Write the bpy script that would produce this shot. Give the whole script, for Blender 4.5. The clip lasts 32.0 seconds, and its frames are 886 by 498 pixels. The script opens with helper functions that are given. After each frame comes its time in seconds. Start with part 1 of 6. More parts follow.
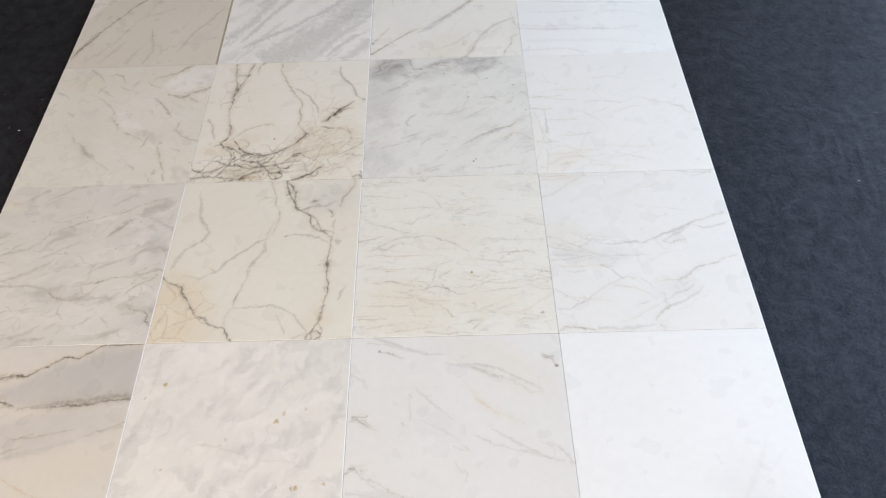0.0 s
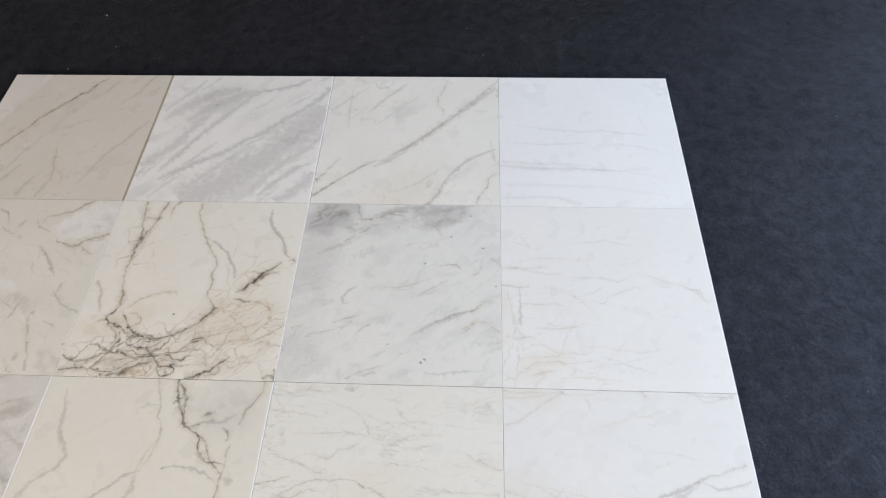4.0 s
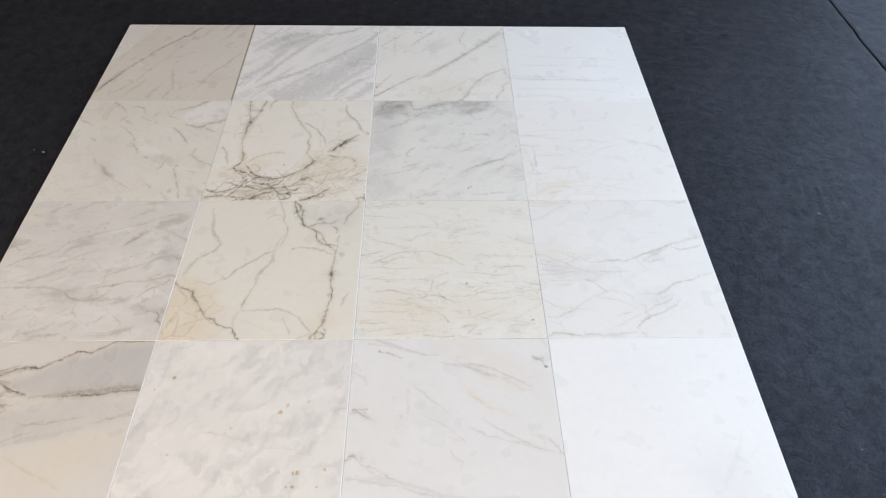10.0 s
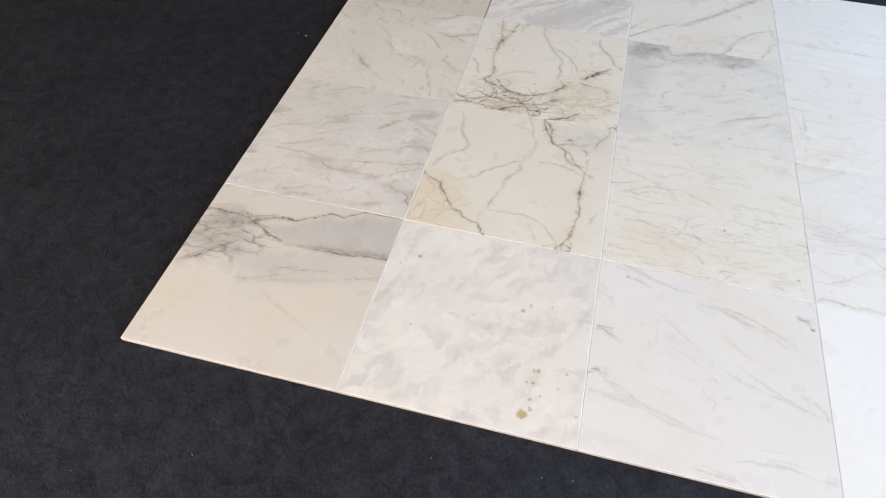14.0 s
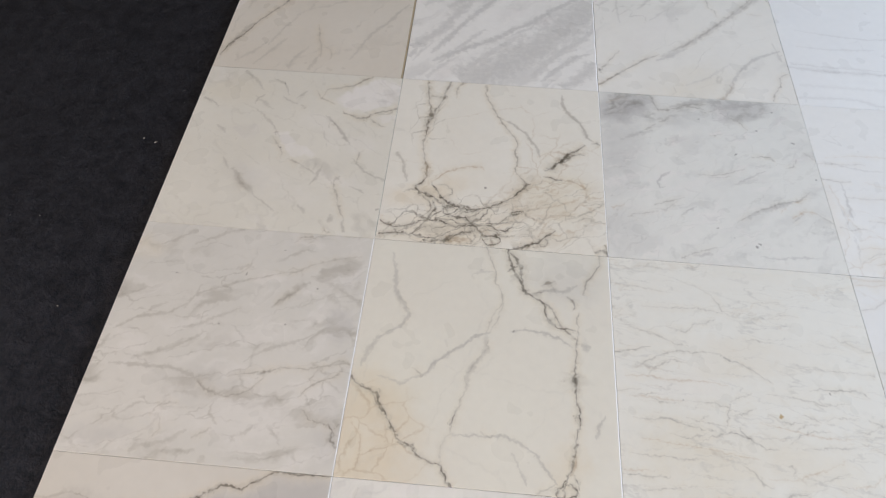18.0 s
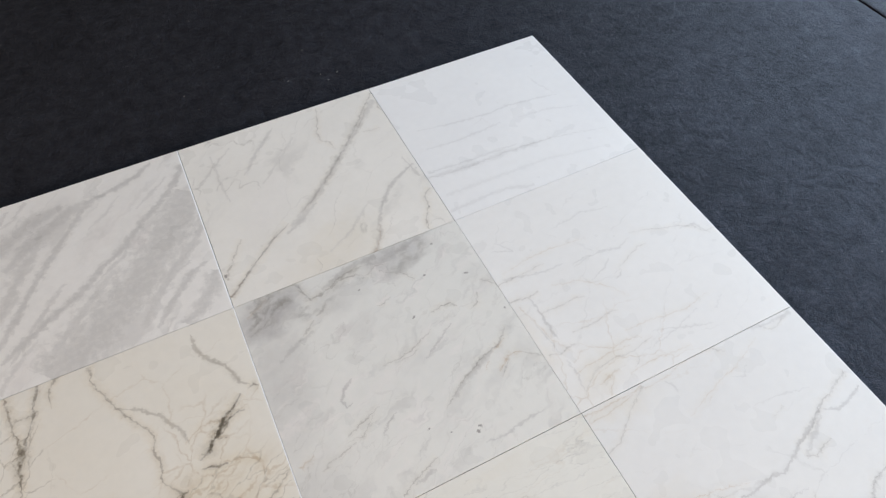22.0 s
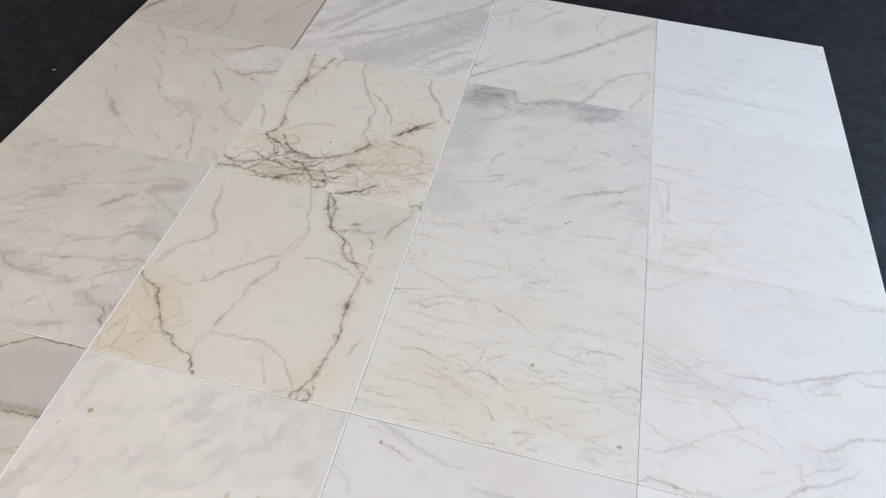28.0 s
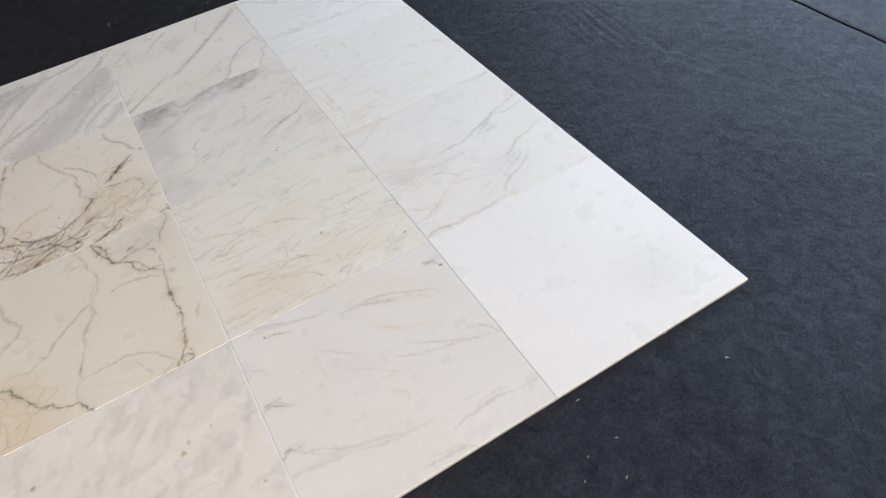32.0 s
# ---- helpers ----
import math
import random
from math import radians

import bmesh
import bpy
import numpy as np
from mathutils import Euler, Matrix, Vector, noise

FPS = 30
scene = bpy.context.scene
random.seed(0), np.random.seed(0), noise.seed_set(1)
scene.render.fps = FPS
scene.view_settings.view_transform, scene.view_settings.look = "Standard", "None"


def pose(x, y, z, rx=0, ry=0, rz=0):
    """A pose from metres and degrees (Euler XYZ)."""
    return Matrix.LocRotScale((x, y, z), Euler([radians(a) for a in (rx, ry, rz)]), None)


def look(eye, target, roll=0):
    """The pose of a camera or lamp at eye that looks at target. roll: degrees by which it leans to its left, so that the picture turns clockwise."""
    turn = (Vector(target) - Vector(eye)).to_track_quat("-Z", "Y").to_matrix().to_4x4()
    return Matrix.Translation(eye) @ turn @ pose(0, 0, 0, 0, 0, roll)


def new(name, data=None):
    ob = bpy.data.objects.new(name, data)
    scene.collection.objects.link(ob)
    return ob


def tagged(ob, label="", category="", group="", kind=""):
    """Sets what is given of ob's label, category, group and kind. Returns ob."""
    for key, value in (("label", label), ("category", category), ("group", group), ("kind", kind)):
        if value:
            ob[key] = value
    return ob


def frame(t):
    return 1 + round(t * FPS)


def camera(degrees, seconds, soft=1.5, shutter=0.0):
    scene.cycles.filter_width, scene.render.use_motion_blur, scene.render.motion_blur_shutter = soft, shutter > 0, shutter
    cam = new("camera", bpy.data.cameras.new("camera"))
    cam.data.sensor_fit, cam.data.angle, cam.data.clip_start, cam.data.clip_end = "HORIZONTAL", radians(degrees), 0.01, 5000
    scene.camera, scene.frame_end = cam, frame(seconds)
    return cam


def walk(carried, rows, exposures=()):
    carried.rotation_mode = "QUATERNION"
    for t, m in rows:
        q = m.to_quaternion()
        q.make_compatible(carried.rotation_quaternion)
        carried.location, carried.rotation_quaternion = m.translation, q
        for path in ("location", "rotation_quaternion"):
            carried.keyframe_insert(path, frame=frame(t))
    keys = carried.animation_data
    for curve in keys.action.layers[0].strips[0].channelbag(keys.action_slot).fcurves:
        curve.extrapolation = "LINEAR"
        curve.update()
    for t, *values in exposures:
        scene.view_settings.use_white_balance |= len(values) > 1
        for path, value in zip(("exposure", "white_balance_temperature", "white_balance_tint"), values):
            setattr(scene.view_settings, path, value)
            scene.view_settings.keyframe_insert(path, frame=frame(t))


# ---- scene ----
# ---- camera ----
S = 0.457          # side of one tile
TH = 0.010         # thickness of one tile
FOV = 68.375
PATH = [
    (0.0, pose(1.1282, -0.1786, 1.3184, 33.506, 1.104, -1.096)),
    (0.5, pose(1.1732, -0.0888, 1.2845, 32.765, 1.772, -1.054)),
    (1.0, pose(1.2266, 0.0184, 1.2635, 32.084, 2.199, -0.983)),
    (1.5, pose(1.2792, 0.1039, 1.2546, 31.723, 2.223, -0.257)),
    (2.0, pose(1.3151, 0.1742, 1.2348, 31.558, 2.331, 0.839)),
    (2.5, pose(1.3093, 0.2590, 1.2351, 31.766, 2.046, 1.073)),
    (3.0, pose(1.3114, 0.3241, 1.2320, 32.541, 1.953, 1.436)),
    (3.5, pose(1.3313, 0.3837, 1.2264, 33.483, 2.171, 1.618)),
    (5.5, pose(1.0962, 0.4207, 1.2527, 37.343, -1.965, 4.263)),
    (6.0, pose(1.0686, 0.3630, 1.2367, 37.672, -0.493, 2.387)),
    (6.5, pose(1.0779, 0.2859, 1.2422, 37.446, -0.243, 1.819)),
    (7.0, pose(1.0807, 0.1868, 1.2494, 37.265, -0.131, 1.957)),
    (7.5, pose(1.0568, 0.1049, 1.2642, 37.309, -0.559, 1.910)),
    (8.0, pose(1.0342, 0.0081, 1.2746, 38.255, -1.102, 0.613)),
    (8.5, pose(1.0262, -0.0726, 1.2797, 38.942, -1.234, 0.034)),
    (9.0, pose(1.0445, -0.1565, 1.2946, 39.399, -1.019, -0.541)),
    (9.5, pose(1.0663, -0.2704, 1.3051, 40.064, -0.972, -0.903)),
    (10.0, pose(1.0863, -0.3785, 1.3144, 40.508, -0.932, -1.065)),
    (10.5, pose(1.0832, -0.4841, 1.3231, 41.181, -0.781, -1.351)),
    (11.0, pose(1.0423, -0.6063, 1.3259, 41.369, -1.223, -1.438)),
    (11.5, pose(1.0322, -0.7077, 1.3155, 41.517, -0.913, -1.390)),
    (12.0, pose(1.0021, -0.7892, 1.2630, 41.849, -1.780, 0.521)),
    (12.5, pose(0.9596, -0.8049, 1.2206, 41.665, -1.669, 5.212)),
    (13.0, pose(0.9262, -0.7178, 1.1839, 41.001, -1.595, 10.408)),
    (13.5, pose(0.8534, -0.6174, 1.1455, 41.011, -1.954, 13.989)),
    (15.5, pose(0.6415, -0.2649, 1.1186, 34.150, 1.607, 11.807)),
    (16.0, pose(0.6657, -0.1686, 1.0923, 33.645, 2.905, 8.266)),
    (16.5, pose(0.6610, -0.0832, 1.0740, 33.193, 1.642, 6.773)),
    (17.0, pose(0.6726, 0.0026, 1.0789, 33.015, 1.363, 6.206)),
    (17.5, pose(0.6771, 0.1006, 1.0812, 33.193, 0.617, 6.023)),
    (18.0, pose(0.6474, 0.2072, 1.0732, 33.275, -0.361, 5.037)),
    (18.5, pose(0.6236, 0.3076, 1.0696, 33.331, -1.077, 4.379)),
    (19.0, pose(0.6075, 0.3955, 1.0395, 34.071, -1.569, 3.879)),
    (19.5, pose(0.5993, 0.5109, 1.0379, 34.122, -1.559, 1.211)),
    (20.0, pose(0.5931, 0.5775, 1.0501, 35.514, -0.161, -5.704)),
    (20.5, pose(0.6375, 0.6384, 1.0577, 35.901, 1.593, -17.710)),
    (21.0, pose(0.7480, 0.6721, 1.0575, 36.248, 0.095, -23.492)),
    (21.5, pose(0.8694, 0.6635, 1.0633, 36.726, -0.273, -25.788)),
    (22.0, pose(0.9881, 0.6382, 1.0392, 36.274, 0.458, -26.496)),
    (22.5, pose(0.9978, 0.6265, 1.0047, 36.130, 0.135, -26.657)),
    (23.0, pose(0.9407, 0.5947, 0.9970, 36.246, 0.179, -25.867)),
    (23.5, pose(0.8677, 0.5425, 1.0040, 36.178, 0.858, -22.748)),
    (24.0, pose(0.7915, 0.4864, 1.0327, 36.370, 0.616, -18.241)),
    (24.5, pose(0.7222, 0.4106, 1.0463, 36.787, -0.257, -12.295)),
    (25.0, pose(0.6817, 0.3238, 1.0475, 37.549, -1.458, -4.855)),
    (25.5, pose(0.7068, 0.2383, 1.0437, 38.101, -2.240, 4.198)),
    (27.5, pose(1.0725, 0.0761, 0.9740, 39.284, -3.492, 15.723)),
    (28.0, pose(1.1162, 0.0286, 0.9860, 39.702, -2.962, 13.270)),
    (28.5, pose(1.1753, -0.0124, 0.9861, 40.420, -1.701, 10.214)),
    (29.0, pose(1.2569, -0.0446, 0.9722, 40.875, -0.845, 6.178)),
    (29.5, pose(1.3223, -0.0753, 0.9898, 41.554, 1.034, -0.899)),
    (30.0, pose(1.3302, -0.1261, 1.0162, 41.864, 3.746, -12.083)),
    (30.5, pose(1.2820, -0.1776, 1.0313, 41.993, 5.971, -22.349)),
    (31.0, pose(1.2104, -0.2489, 1.0265, 41.884, 5.740, -28.165)),
    (31.5, pose(1.1378, -0.3605, 1.0421, 41.675, 6.070, -30.620)),
    (32.0, pose(1.0099, -0.4356, 1.0499, 41.445, 6.135, -30.624)),
]

cam = camera(FOV, 32.0, soft=1.2, shutter=0.2)
EXPOSURES = [(0.0, 0.26, 6770, 10.8), (1.0, 0.22, 6770, 10.8), (3.5, 0.20, 6720, 10.8), (6.0, 0.25, 6670, 10.8), (9.0, 0.24, 6670, 10.8), (11.0, 0.28, 6670, 10.8), (13.0, 0.35, 6670, 10.8), (16.0, 0.19, 6520, 10.8),
             (18.0, 0.10, 6590, 10.8), (19.0, 0.18, 6670, 10.8), (20.0, 0.31, 6670, 10.8), (21.0, 0.18, 6720, 10.8), (23.0, 0.14, 6970, 12.8), (24.0, 0.15, 6970, 13.8), (25.0, 0.23, 6770, 11.8), (28.0, 0.13, 6590, 10.8), (32.0, 0.10, 6920, 11.8)]
walk(cam, PATH, EXPOSURES)

# ---- world and daylight ----
world = bpy.data.worlds.new("sky")
scene.world = world
world.use_nodes = True
wn = world.node_tree.nodes
sky = wn.new("ShaderNodeTexSky")
sky.sky_type = "NISHITA"
sky.sun_disc = False
sky.sun_elevation, sky.sun_rotation = radians(35), radians(120)
wn["Background"].inputs["Strength"].default_value = 0.1
world.node_tree.links.new(sky.outputs[0], wn["Background"].inputs["Color"])


def window_light(name, m, width, height, watts, colour):
    lamp = bpy.data.lights.new(name, "AREA")
    lamp.shape, lamp.size, lamp.size_y, lamp.energy, lamp.color = "RECTANGLE", width, height, watts, colour
    ob = new(name, lamp)
    ob.matrix_world = m
    return ob


X0, X1, Y0, Y1, ZC = -6.0, 4.1, -3.6, 9.0, 3.2
WIN_SIDE = (-1.6, 3.4, 0.15, 2.35)    # opening in the wall on the side of the second carpet: y from, y to, z from, z to
WIN_FRONT = (-3.6, 0.8, 0.15, 2.35)   # assumed opening, unseen, in the wall behind: x from, x to, z from, z to
window_light("daylight_side", look((X1 + 0.05, sum(WIN_SIDE[:2]) / 2, 1.25), (0, sum(WIN_SIDE[:2]) / 2, 1.25)), 5.0, 2.2, 182, (0.62, 0.785, 1.0))
# Added warm lamp for the left side; its real source is not known.
window_light("warm_fill_front", look((sum(WIN_FRONT[:2]) / 2, Y0 - 0.05, 1.25), (sum(WIN_FRONT[:2]) / 2, 0, 1.25)), 4.4, 2.2, 465, (1.0, 0.853, 0.75))

# ---- materials ----
class Net:
    """A node material with short calls for its nodes."""

    def begin(self, name):
        self.material = bpy.data.materials.new(name)
        self.material.use_nodes = True
        self.tree = self.material.node_tree
        self.shader = self.tree.nodes["Principled BSDF"]
        return self

    def node(self, kind, values=()):
        n = self.tree.nodes.new(kind)
        if kind == "ShaderNodeMix":
            n.data_type = "RGBA"
        for slot, value in values:
            self.put(n.inputs[slot], value)
        return n

    def put(self, socket, value):
        if isinstance(value, bpy.types.NodeSocket):
            self.tree.links.new(value, socket)
        else:
            socket.default_value = value

    def math(self, op, a, b=None, c=None, clamp=False):
        values = [(n, v) for n, v in enumerate((a, b, c)) if v is not None]
        n = self.node("ShaderNodeMath", values)
        n.operation, n.use_clamp = op, clamp
        return n.outputs[0]

    def vmath(self, op, a, b=None):
        n = self.node("ShaderNodeVectorMath", [(0, a)] + ([(1, b)] if b is not None else []))
        n.operation = op
        return n.outputs["Value" if op in ("DOT_PRODUCT", "LENGTH") else "Vector"]

    def noise(self, vector, scale, detail=4.0, rough=0.55, distortion=0.0, colour=False):
        n = self.node("ShaderNodeTexNoise", [("Vector", vector), ("Scale", scale), ("Detail", detail), ("Roughness", rough), ("Distortion", distortion)])
        return n.outputs["Color" if colour else "Fac"]

    def span(self, value, a, b, c, d, smooth=True):
        n = self.node("ShaderNodeMapRange", [(0, value), (1, a), (2, b), (3, c), (4, d)])
        n.interpolation_type, n.clamp = "SMOOTHSTEP" if smooth else "LINEAR", not smooth
        return n.outputs[0]

    def placed(self, vector, location=(0, 0, 0), turn=0.0, scale=(1, 1, 1), kind="TEXTURE"):
        n = self.node("ShaderNodeMapping", [("Vector", vector), ("Location", location), ("Rotation", (0, 0, radians(turn))), ("Scale", scale)])
        n.vector_type = kind
        return n.outputs[0]

    def mix(self, factor, a, b):
        n = self.node("ShaderNodeMix", [(0, factor), (6, a), (7, b)])
        return n.outputs[2]

    def bump(self, height, strength, distance):
        return self.node("ShaderNodeBump", [("Height", height), ("Strength", strength), ("Distance", distance)]).outputs[0]

    def finish(self, **inputs):
        for slot, value in inputs.items():
            self.put(self.shader.inputs[slot.replace("_", " ")], value)
        return self.material


def rgb(r, g, b):
    return (r, g, b, 1.0)


INK = {"dark": rgb(0.082, 0.073, 0.060), "grey": rgb(0.25, 0.235, 0.21), "soft": rgb(0.40, 0.392, 0.385), "brown": rgb(0.42, 0.29, 0.15),
       "warm": rgb(0.69, 0.62, 0.475), "stain": rgb(0.68, 0.565, 0.39), "cloud": rgb(0.46, 0.45, 0.44), "pale": rgb(0.80, 0.775, 0.74), "rust": rgb(0.46, 0.34, 0.17), "fleck": rgb(0.14, 0.13, 0.12)}
ORDER = ("stain", "warm", "cloud", "pale", "soft", "brown", "grey", "dark", "rust", "fleck")


class Group(Net):
    """The same calls, for a group of nodes that the slabs share."""

    def open_with(self, name, sockets):
        self.tree = bpy.data.node_groups.new(name, "ShaderNodeTree")
        for label, kind in sockets:
            self.tree.interface.new_socket(label, in_out="INPUT", socket_type=kind)
        for label in ("shown", "stained"):
            self.tree.interface.new_socket(label, in_out="OUTPUT", socket_type="NodeSocketFloat")
        return self.node("NodeGroupInput").outputs

    def close_with(self, *values):
        end = self.node("NodeGroupOutput")
        for slot, value in enumerate(values):
            self.put(end.inputs[slot], value)
        return self.tree


def vein_group(name, soft):
    """One more vein over those drawn before: how strongly it shows, and how far it stains the stone beside it.
    A vein has a broken core, a faint halo and, unless it is soft, a loose second strand."""
    g = Group()
    numbers = ("before", "stain before", "along", "across", "swell", "broken", "fray", "width", "strength")
    bend, before, stain_before, t, s, swell, broken, fray, width, strength = g.open_with(name, [("bend", "NodeSocketColor")] + [(n, "NodeSocketFloat") for n in numbers])[:10]
    parts = g.node("ShaderNodeSeparateColor", [(0, bend)]).outputs
    e = g.math("SUBTRACT", g.math("ADD", s, 0.5), parts[0])
    wide = g.math("MULTIPLY", g.math("MULTIPLY", g.math("MULTIPLY", parts[1], 4.0), swell), width)
    d = g.math("DIVIDE", g.math("ABSOLUTE", e), wide)
    if soft:
        broken = g.math("MULTIPLY_ADD", broken, 0.45, 0.55)
    core = g.math("MULTIPLY", g.span(d, 0.14, 1.25 if soft else 0.62, 1.0, 0.0), broken)
    mask = g.math("MAXIMUM", core, g.span(d, 0.0, 2.4, 0.18, 0.0))
    if not soft:
        strand = g.math("ABSOLUTE", g.math("MULTIPLY_ADD", fray, g.math("MULTIPLY", wide, 2.2), e))
        mask = g.math("MAXIMUM", mask, g.math("MULTIPLY", g.span(strand, 0.0, g.math("MULTIPLY_ADD", wide, 0.20, 0.0008), 0.55, 0.0), broken))
    inside = g.math("MULTIPLY", g.math("MULTIPLY", g.math("COMPARE", t, 0.5, 0.5), strength), parts[2])
    stain = g.math("MULTIPLY", g.span(g.math("ABSOLUTE", g.math("MULTIPLY_ADD", fray, 0.012, e)), 0.0, g.math("MULTIPLY_ADD", width, 2.5, 0.022), 0.6, 0.0), broken)
    return g.close_with(g.math("MAXIMUM", before, g.math("MULTIPLY", mask, inside)), g.math("MAXIMUM", stain_before, g.math("MULTIPLY", stain, inside)))


VEIN_LINE, SOFT_LINE = vein_group("vein_line", False), vein_group("soft_line", True)


class Marble(Net):
    """Polished marble: a clouded ground, streaks along one way, and the veins, patches and spots of one slab, in units of the tile's side."""

    def slab(self, name, ground, clouds, seed, wander=1.0, ink=(1, 1, 1), stained=0.5):
        self.begin(name)
        self.ink, self.stained = ink, stained
        where = self.node("ShaderNodeTexCoord").outputs["Object"]
        self.p = self.placed(where, scale=(S, S, S))
        shifted = self.vmath("ADD", self.p, (seed * 3.7, seed * 1.9, seed * 0.7))
        self.shifted = shifted
        big = self.vmath("SUBTRACT", self.noise(shifted, 5.0, 3.0, 0.55, colour=True), (0.5, 0.5, 0.5))
        fine = self.vmath("SUBTRACT", self.noise(shifted, 21.0, 3.0, 0.55, colour=True), (0.5, 0.5, 0.5))
        step = self.vmath("ADD", self.vmath("MULTIPLY", big, (0.012 * wander,) * 3), self.vmath("MULTIPLY", fine, (0.022 * wander,) * 3))
        jag = self.vmath("SUBTRACT", self.noise(shifted, 62.0, 3.0, 0.65, colour=True), (0.5, 0.5, 0.5))
        step = self.vmath("ADD", step, self.vmath("MULTIPLY", jag, (0.025 * wander,) * 3))
        flat = self.vmath("MULTIPLY", step, (1, 1, 0))
        self.w = self.vmath("ADD", self.vmath("ADD", self.vmath("MULTIPLY", self.p, (1, 1, 0)), flat), (0, 0, 1))  # z stays 1
        loose = self.vmath("MULTIPLY", self.vmath("ADD", self.vmath("MULTIPLY", big, (0.16,) * 3), self.vmath("MULTIPLY", fine, (0.07,) * 3)), (1, 1, 0))
        self.loose = self.vmath("ADD", self.vmath("MULTIPLY", self.p, (1, 1, 0)), loose)
        self.broken = self.span(self.noise(shifted, 34.0, 4.0, 0.65), 0.36, 0.58, 0.45, 1.0)
        self.swell = self.span(self.noise(shifted, 30.0, 3.0, 0.6), 0.32, 0.70, 0.65, 1.6)
        self.fray = self.span(self.noise(shifted, 38.0, 3.0, 0.6), 0.25, 0.75, -1.0, 1.0, False)
        mid = self.vmath("MULTIPLY", self.vmath("ADD", self.vmath("MULTIPLY", big, (0.07,) * 3), self.vmath("MULTIPLY", fine, (0.055,) * 3)), (1, 1, 0))
        self.mid = self.vmath("ADD", self.vmath("MULTIPLY", self.p, (1, 1, 0)), mid)
        self.patchy = self.span(self.noise(shifted, 7.0, 3.0, 0.6), 0.42, 0.60, 0.08, 1.0)
        self.layers, self.lines = {}, {}
        tone = self.span(self.noise(shifted, 2.6, 2.0, 0.5), 0.25, 0.75, 0.0, 1.0)
        self.ground = self.mix(tone, ground, clouds)
        return self

    def add(self, kind, mask):
        self.layers[kind] = self.math("MAXIMUM", self.layers[kind], mask) if kind in self.layers else mask

    def vein(self, kind, width, strength, *points):
        """A vein through points (x, y) or (x, y, how wide there, 1 being usual)."""
        (ax, ay), (bx, by) = points[0][:2], points[-1][:2]
        dx, dy = bx - ax, by - ay
        long = math.hypot(dx, dy)
        ux, uy = dx / long, dy / long
        along = self.vmath("DOT_PRODUCT", self.w, (ux / long, uy / long, -(ax * ux + ay * uy) / long))
        across = self.vmath("DOT_PRODUCT", self.w, (-uy, ux, ax * uy - ay * ux))
        ramp = self.node("ShaderNodeValToRGB", [(0, along)])
        bends, last = ramp.color_ramp.elements, len(points) - 1
        places, shades = [], []
        for n, (x, y, *given) in enumerate(points):
            if 0 < n < last:
                bends.new(0.5)
            ends = n in (0, last) and min(x, y, 1 - x, 1 - y) > 0.03
            wide = given[0] if given else 0.4 if ends else 1.0
            places.append(((x - ax) * ux + (y - ay) * uy) / long)
            shades += [0.5 + (y - ay) * ux - (x - ax) * uy, wide / 4, min(1.0, 0.45 + 0.55 * wide), 1.0]
        bends.foreach_set("position", places)
        bends.foreach_set("color", shades)
        faint = kind in ("soft", "pale")
        line = self.node("ShaderNodeGroup")
        line.node_tree = SOFT_LINE if faint else VEIN_LINE
        known = (ramp.outputs[0], self.lines.get(kind), None if faint else self.lines.get("stain"), along, across, self.swell, self.broken, self.fray, width, strength)
        for slot, value in enumerate(known):
            if value is not None:
                self.put(line.inputs[slot], value)
        self.lines[kind] = line.outputs[0]
        if not faint:
            self.lines["stain"] = line.outputs[1]

    def band(self, kind, strength, soft, low, high):
        """A patch between two lines that run across the slab, each a row of points by rising x."""
        at = self.node("ShaderNodeSeparateXYZ", [(0, self.w)]).outputs
        sides = []
        for row in (low, high):
            xa, xb = row[0][0], row[-1][0]
            ramp = self.node("ShaderNodeValToRGB", [(0, self.span(at[0], xa, xb, 0.0, 1.0, False))])
            bends = ramp.color_ramp.elements
            for n, (x, y) in enumerate(row):
                stop = bends.new((x - xa) / (xb - xa)) if 0 < n < len(row) - 1 else bends[0 if n == 0 else len(bends) - 1]
                stop.color = (0.25 + y * 0.5, 0, 0, 1)
            line = self.node("ShaderNodeSeparateColor", [(0, ramp.outputs[0])]).outputs[0]
            sides.append(self.math("SUBTRACT", at[1], self.math("MULTIPLY_ADD", line, 2.0, -0.5)))
        mask = self.math("MULTIPLY", self.span(sides[0], -soft * 0.3, soft, 0.0, strength), self.span(sides[1], -soft, soft * 0.3, 1.0, 0.0))
        inside = self.math("MULTIPLY", self.math("GREATER_THAN", at[0], low[0][0]), self.math("LESS_THAN", at[0], low[-1][0] + 0.05))
        self.add(kind, self.math("MULTIPLY", self.math("MULTIPLY", mask, inside), self.span(self.noise(self.shifted, 5.0, 4.0, 0.6), 0.3, 0.65, 0.65, 1.0)))

    def blob(self, kind, strength, soft, centre, r1, r2, turn):
        v = self.placed(self.loose, (*centre, 0), turn, (r1 * 1.15, r2 * 1.15, 1))
        mask = self.span(self.vmath("LENGTH", v), 1.0 - soft, 1.0 + 0.3 * soft, strength, 0.0)
        self.add(kind, self.math("MULTIPLY", mask, self.span(self.noise(self.shifted, 9.0, 5.0, 0.65), 0.3, 0.6, 0.6, 1.0)))

    def spot(self, kind, strength, radius, centre):
        v = self.vmath("SUBTRACT", self.w, (*centre, 1))
        self.add(kind, self.span(self.vmath("LENGTH", v), radius * 0.5, radius * 1.25, strength, 0.0))

    def streaks(self, kind, strength, turn, stretch, scale, start, stop, detail=3.5, rough=0.55):
        v = self.placed(self.loose, (0.3, 0.7, 0), turn, (stretch, 1.0, 1.0))
        self.add(kind, self.span(self.noise(v, scale, detail, rough, 0.4), start, stop, 0.0, strength))

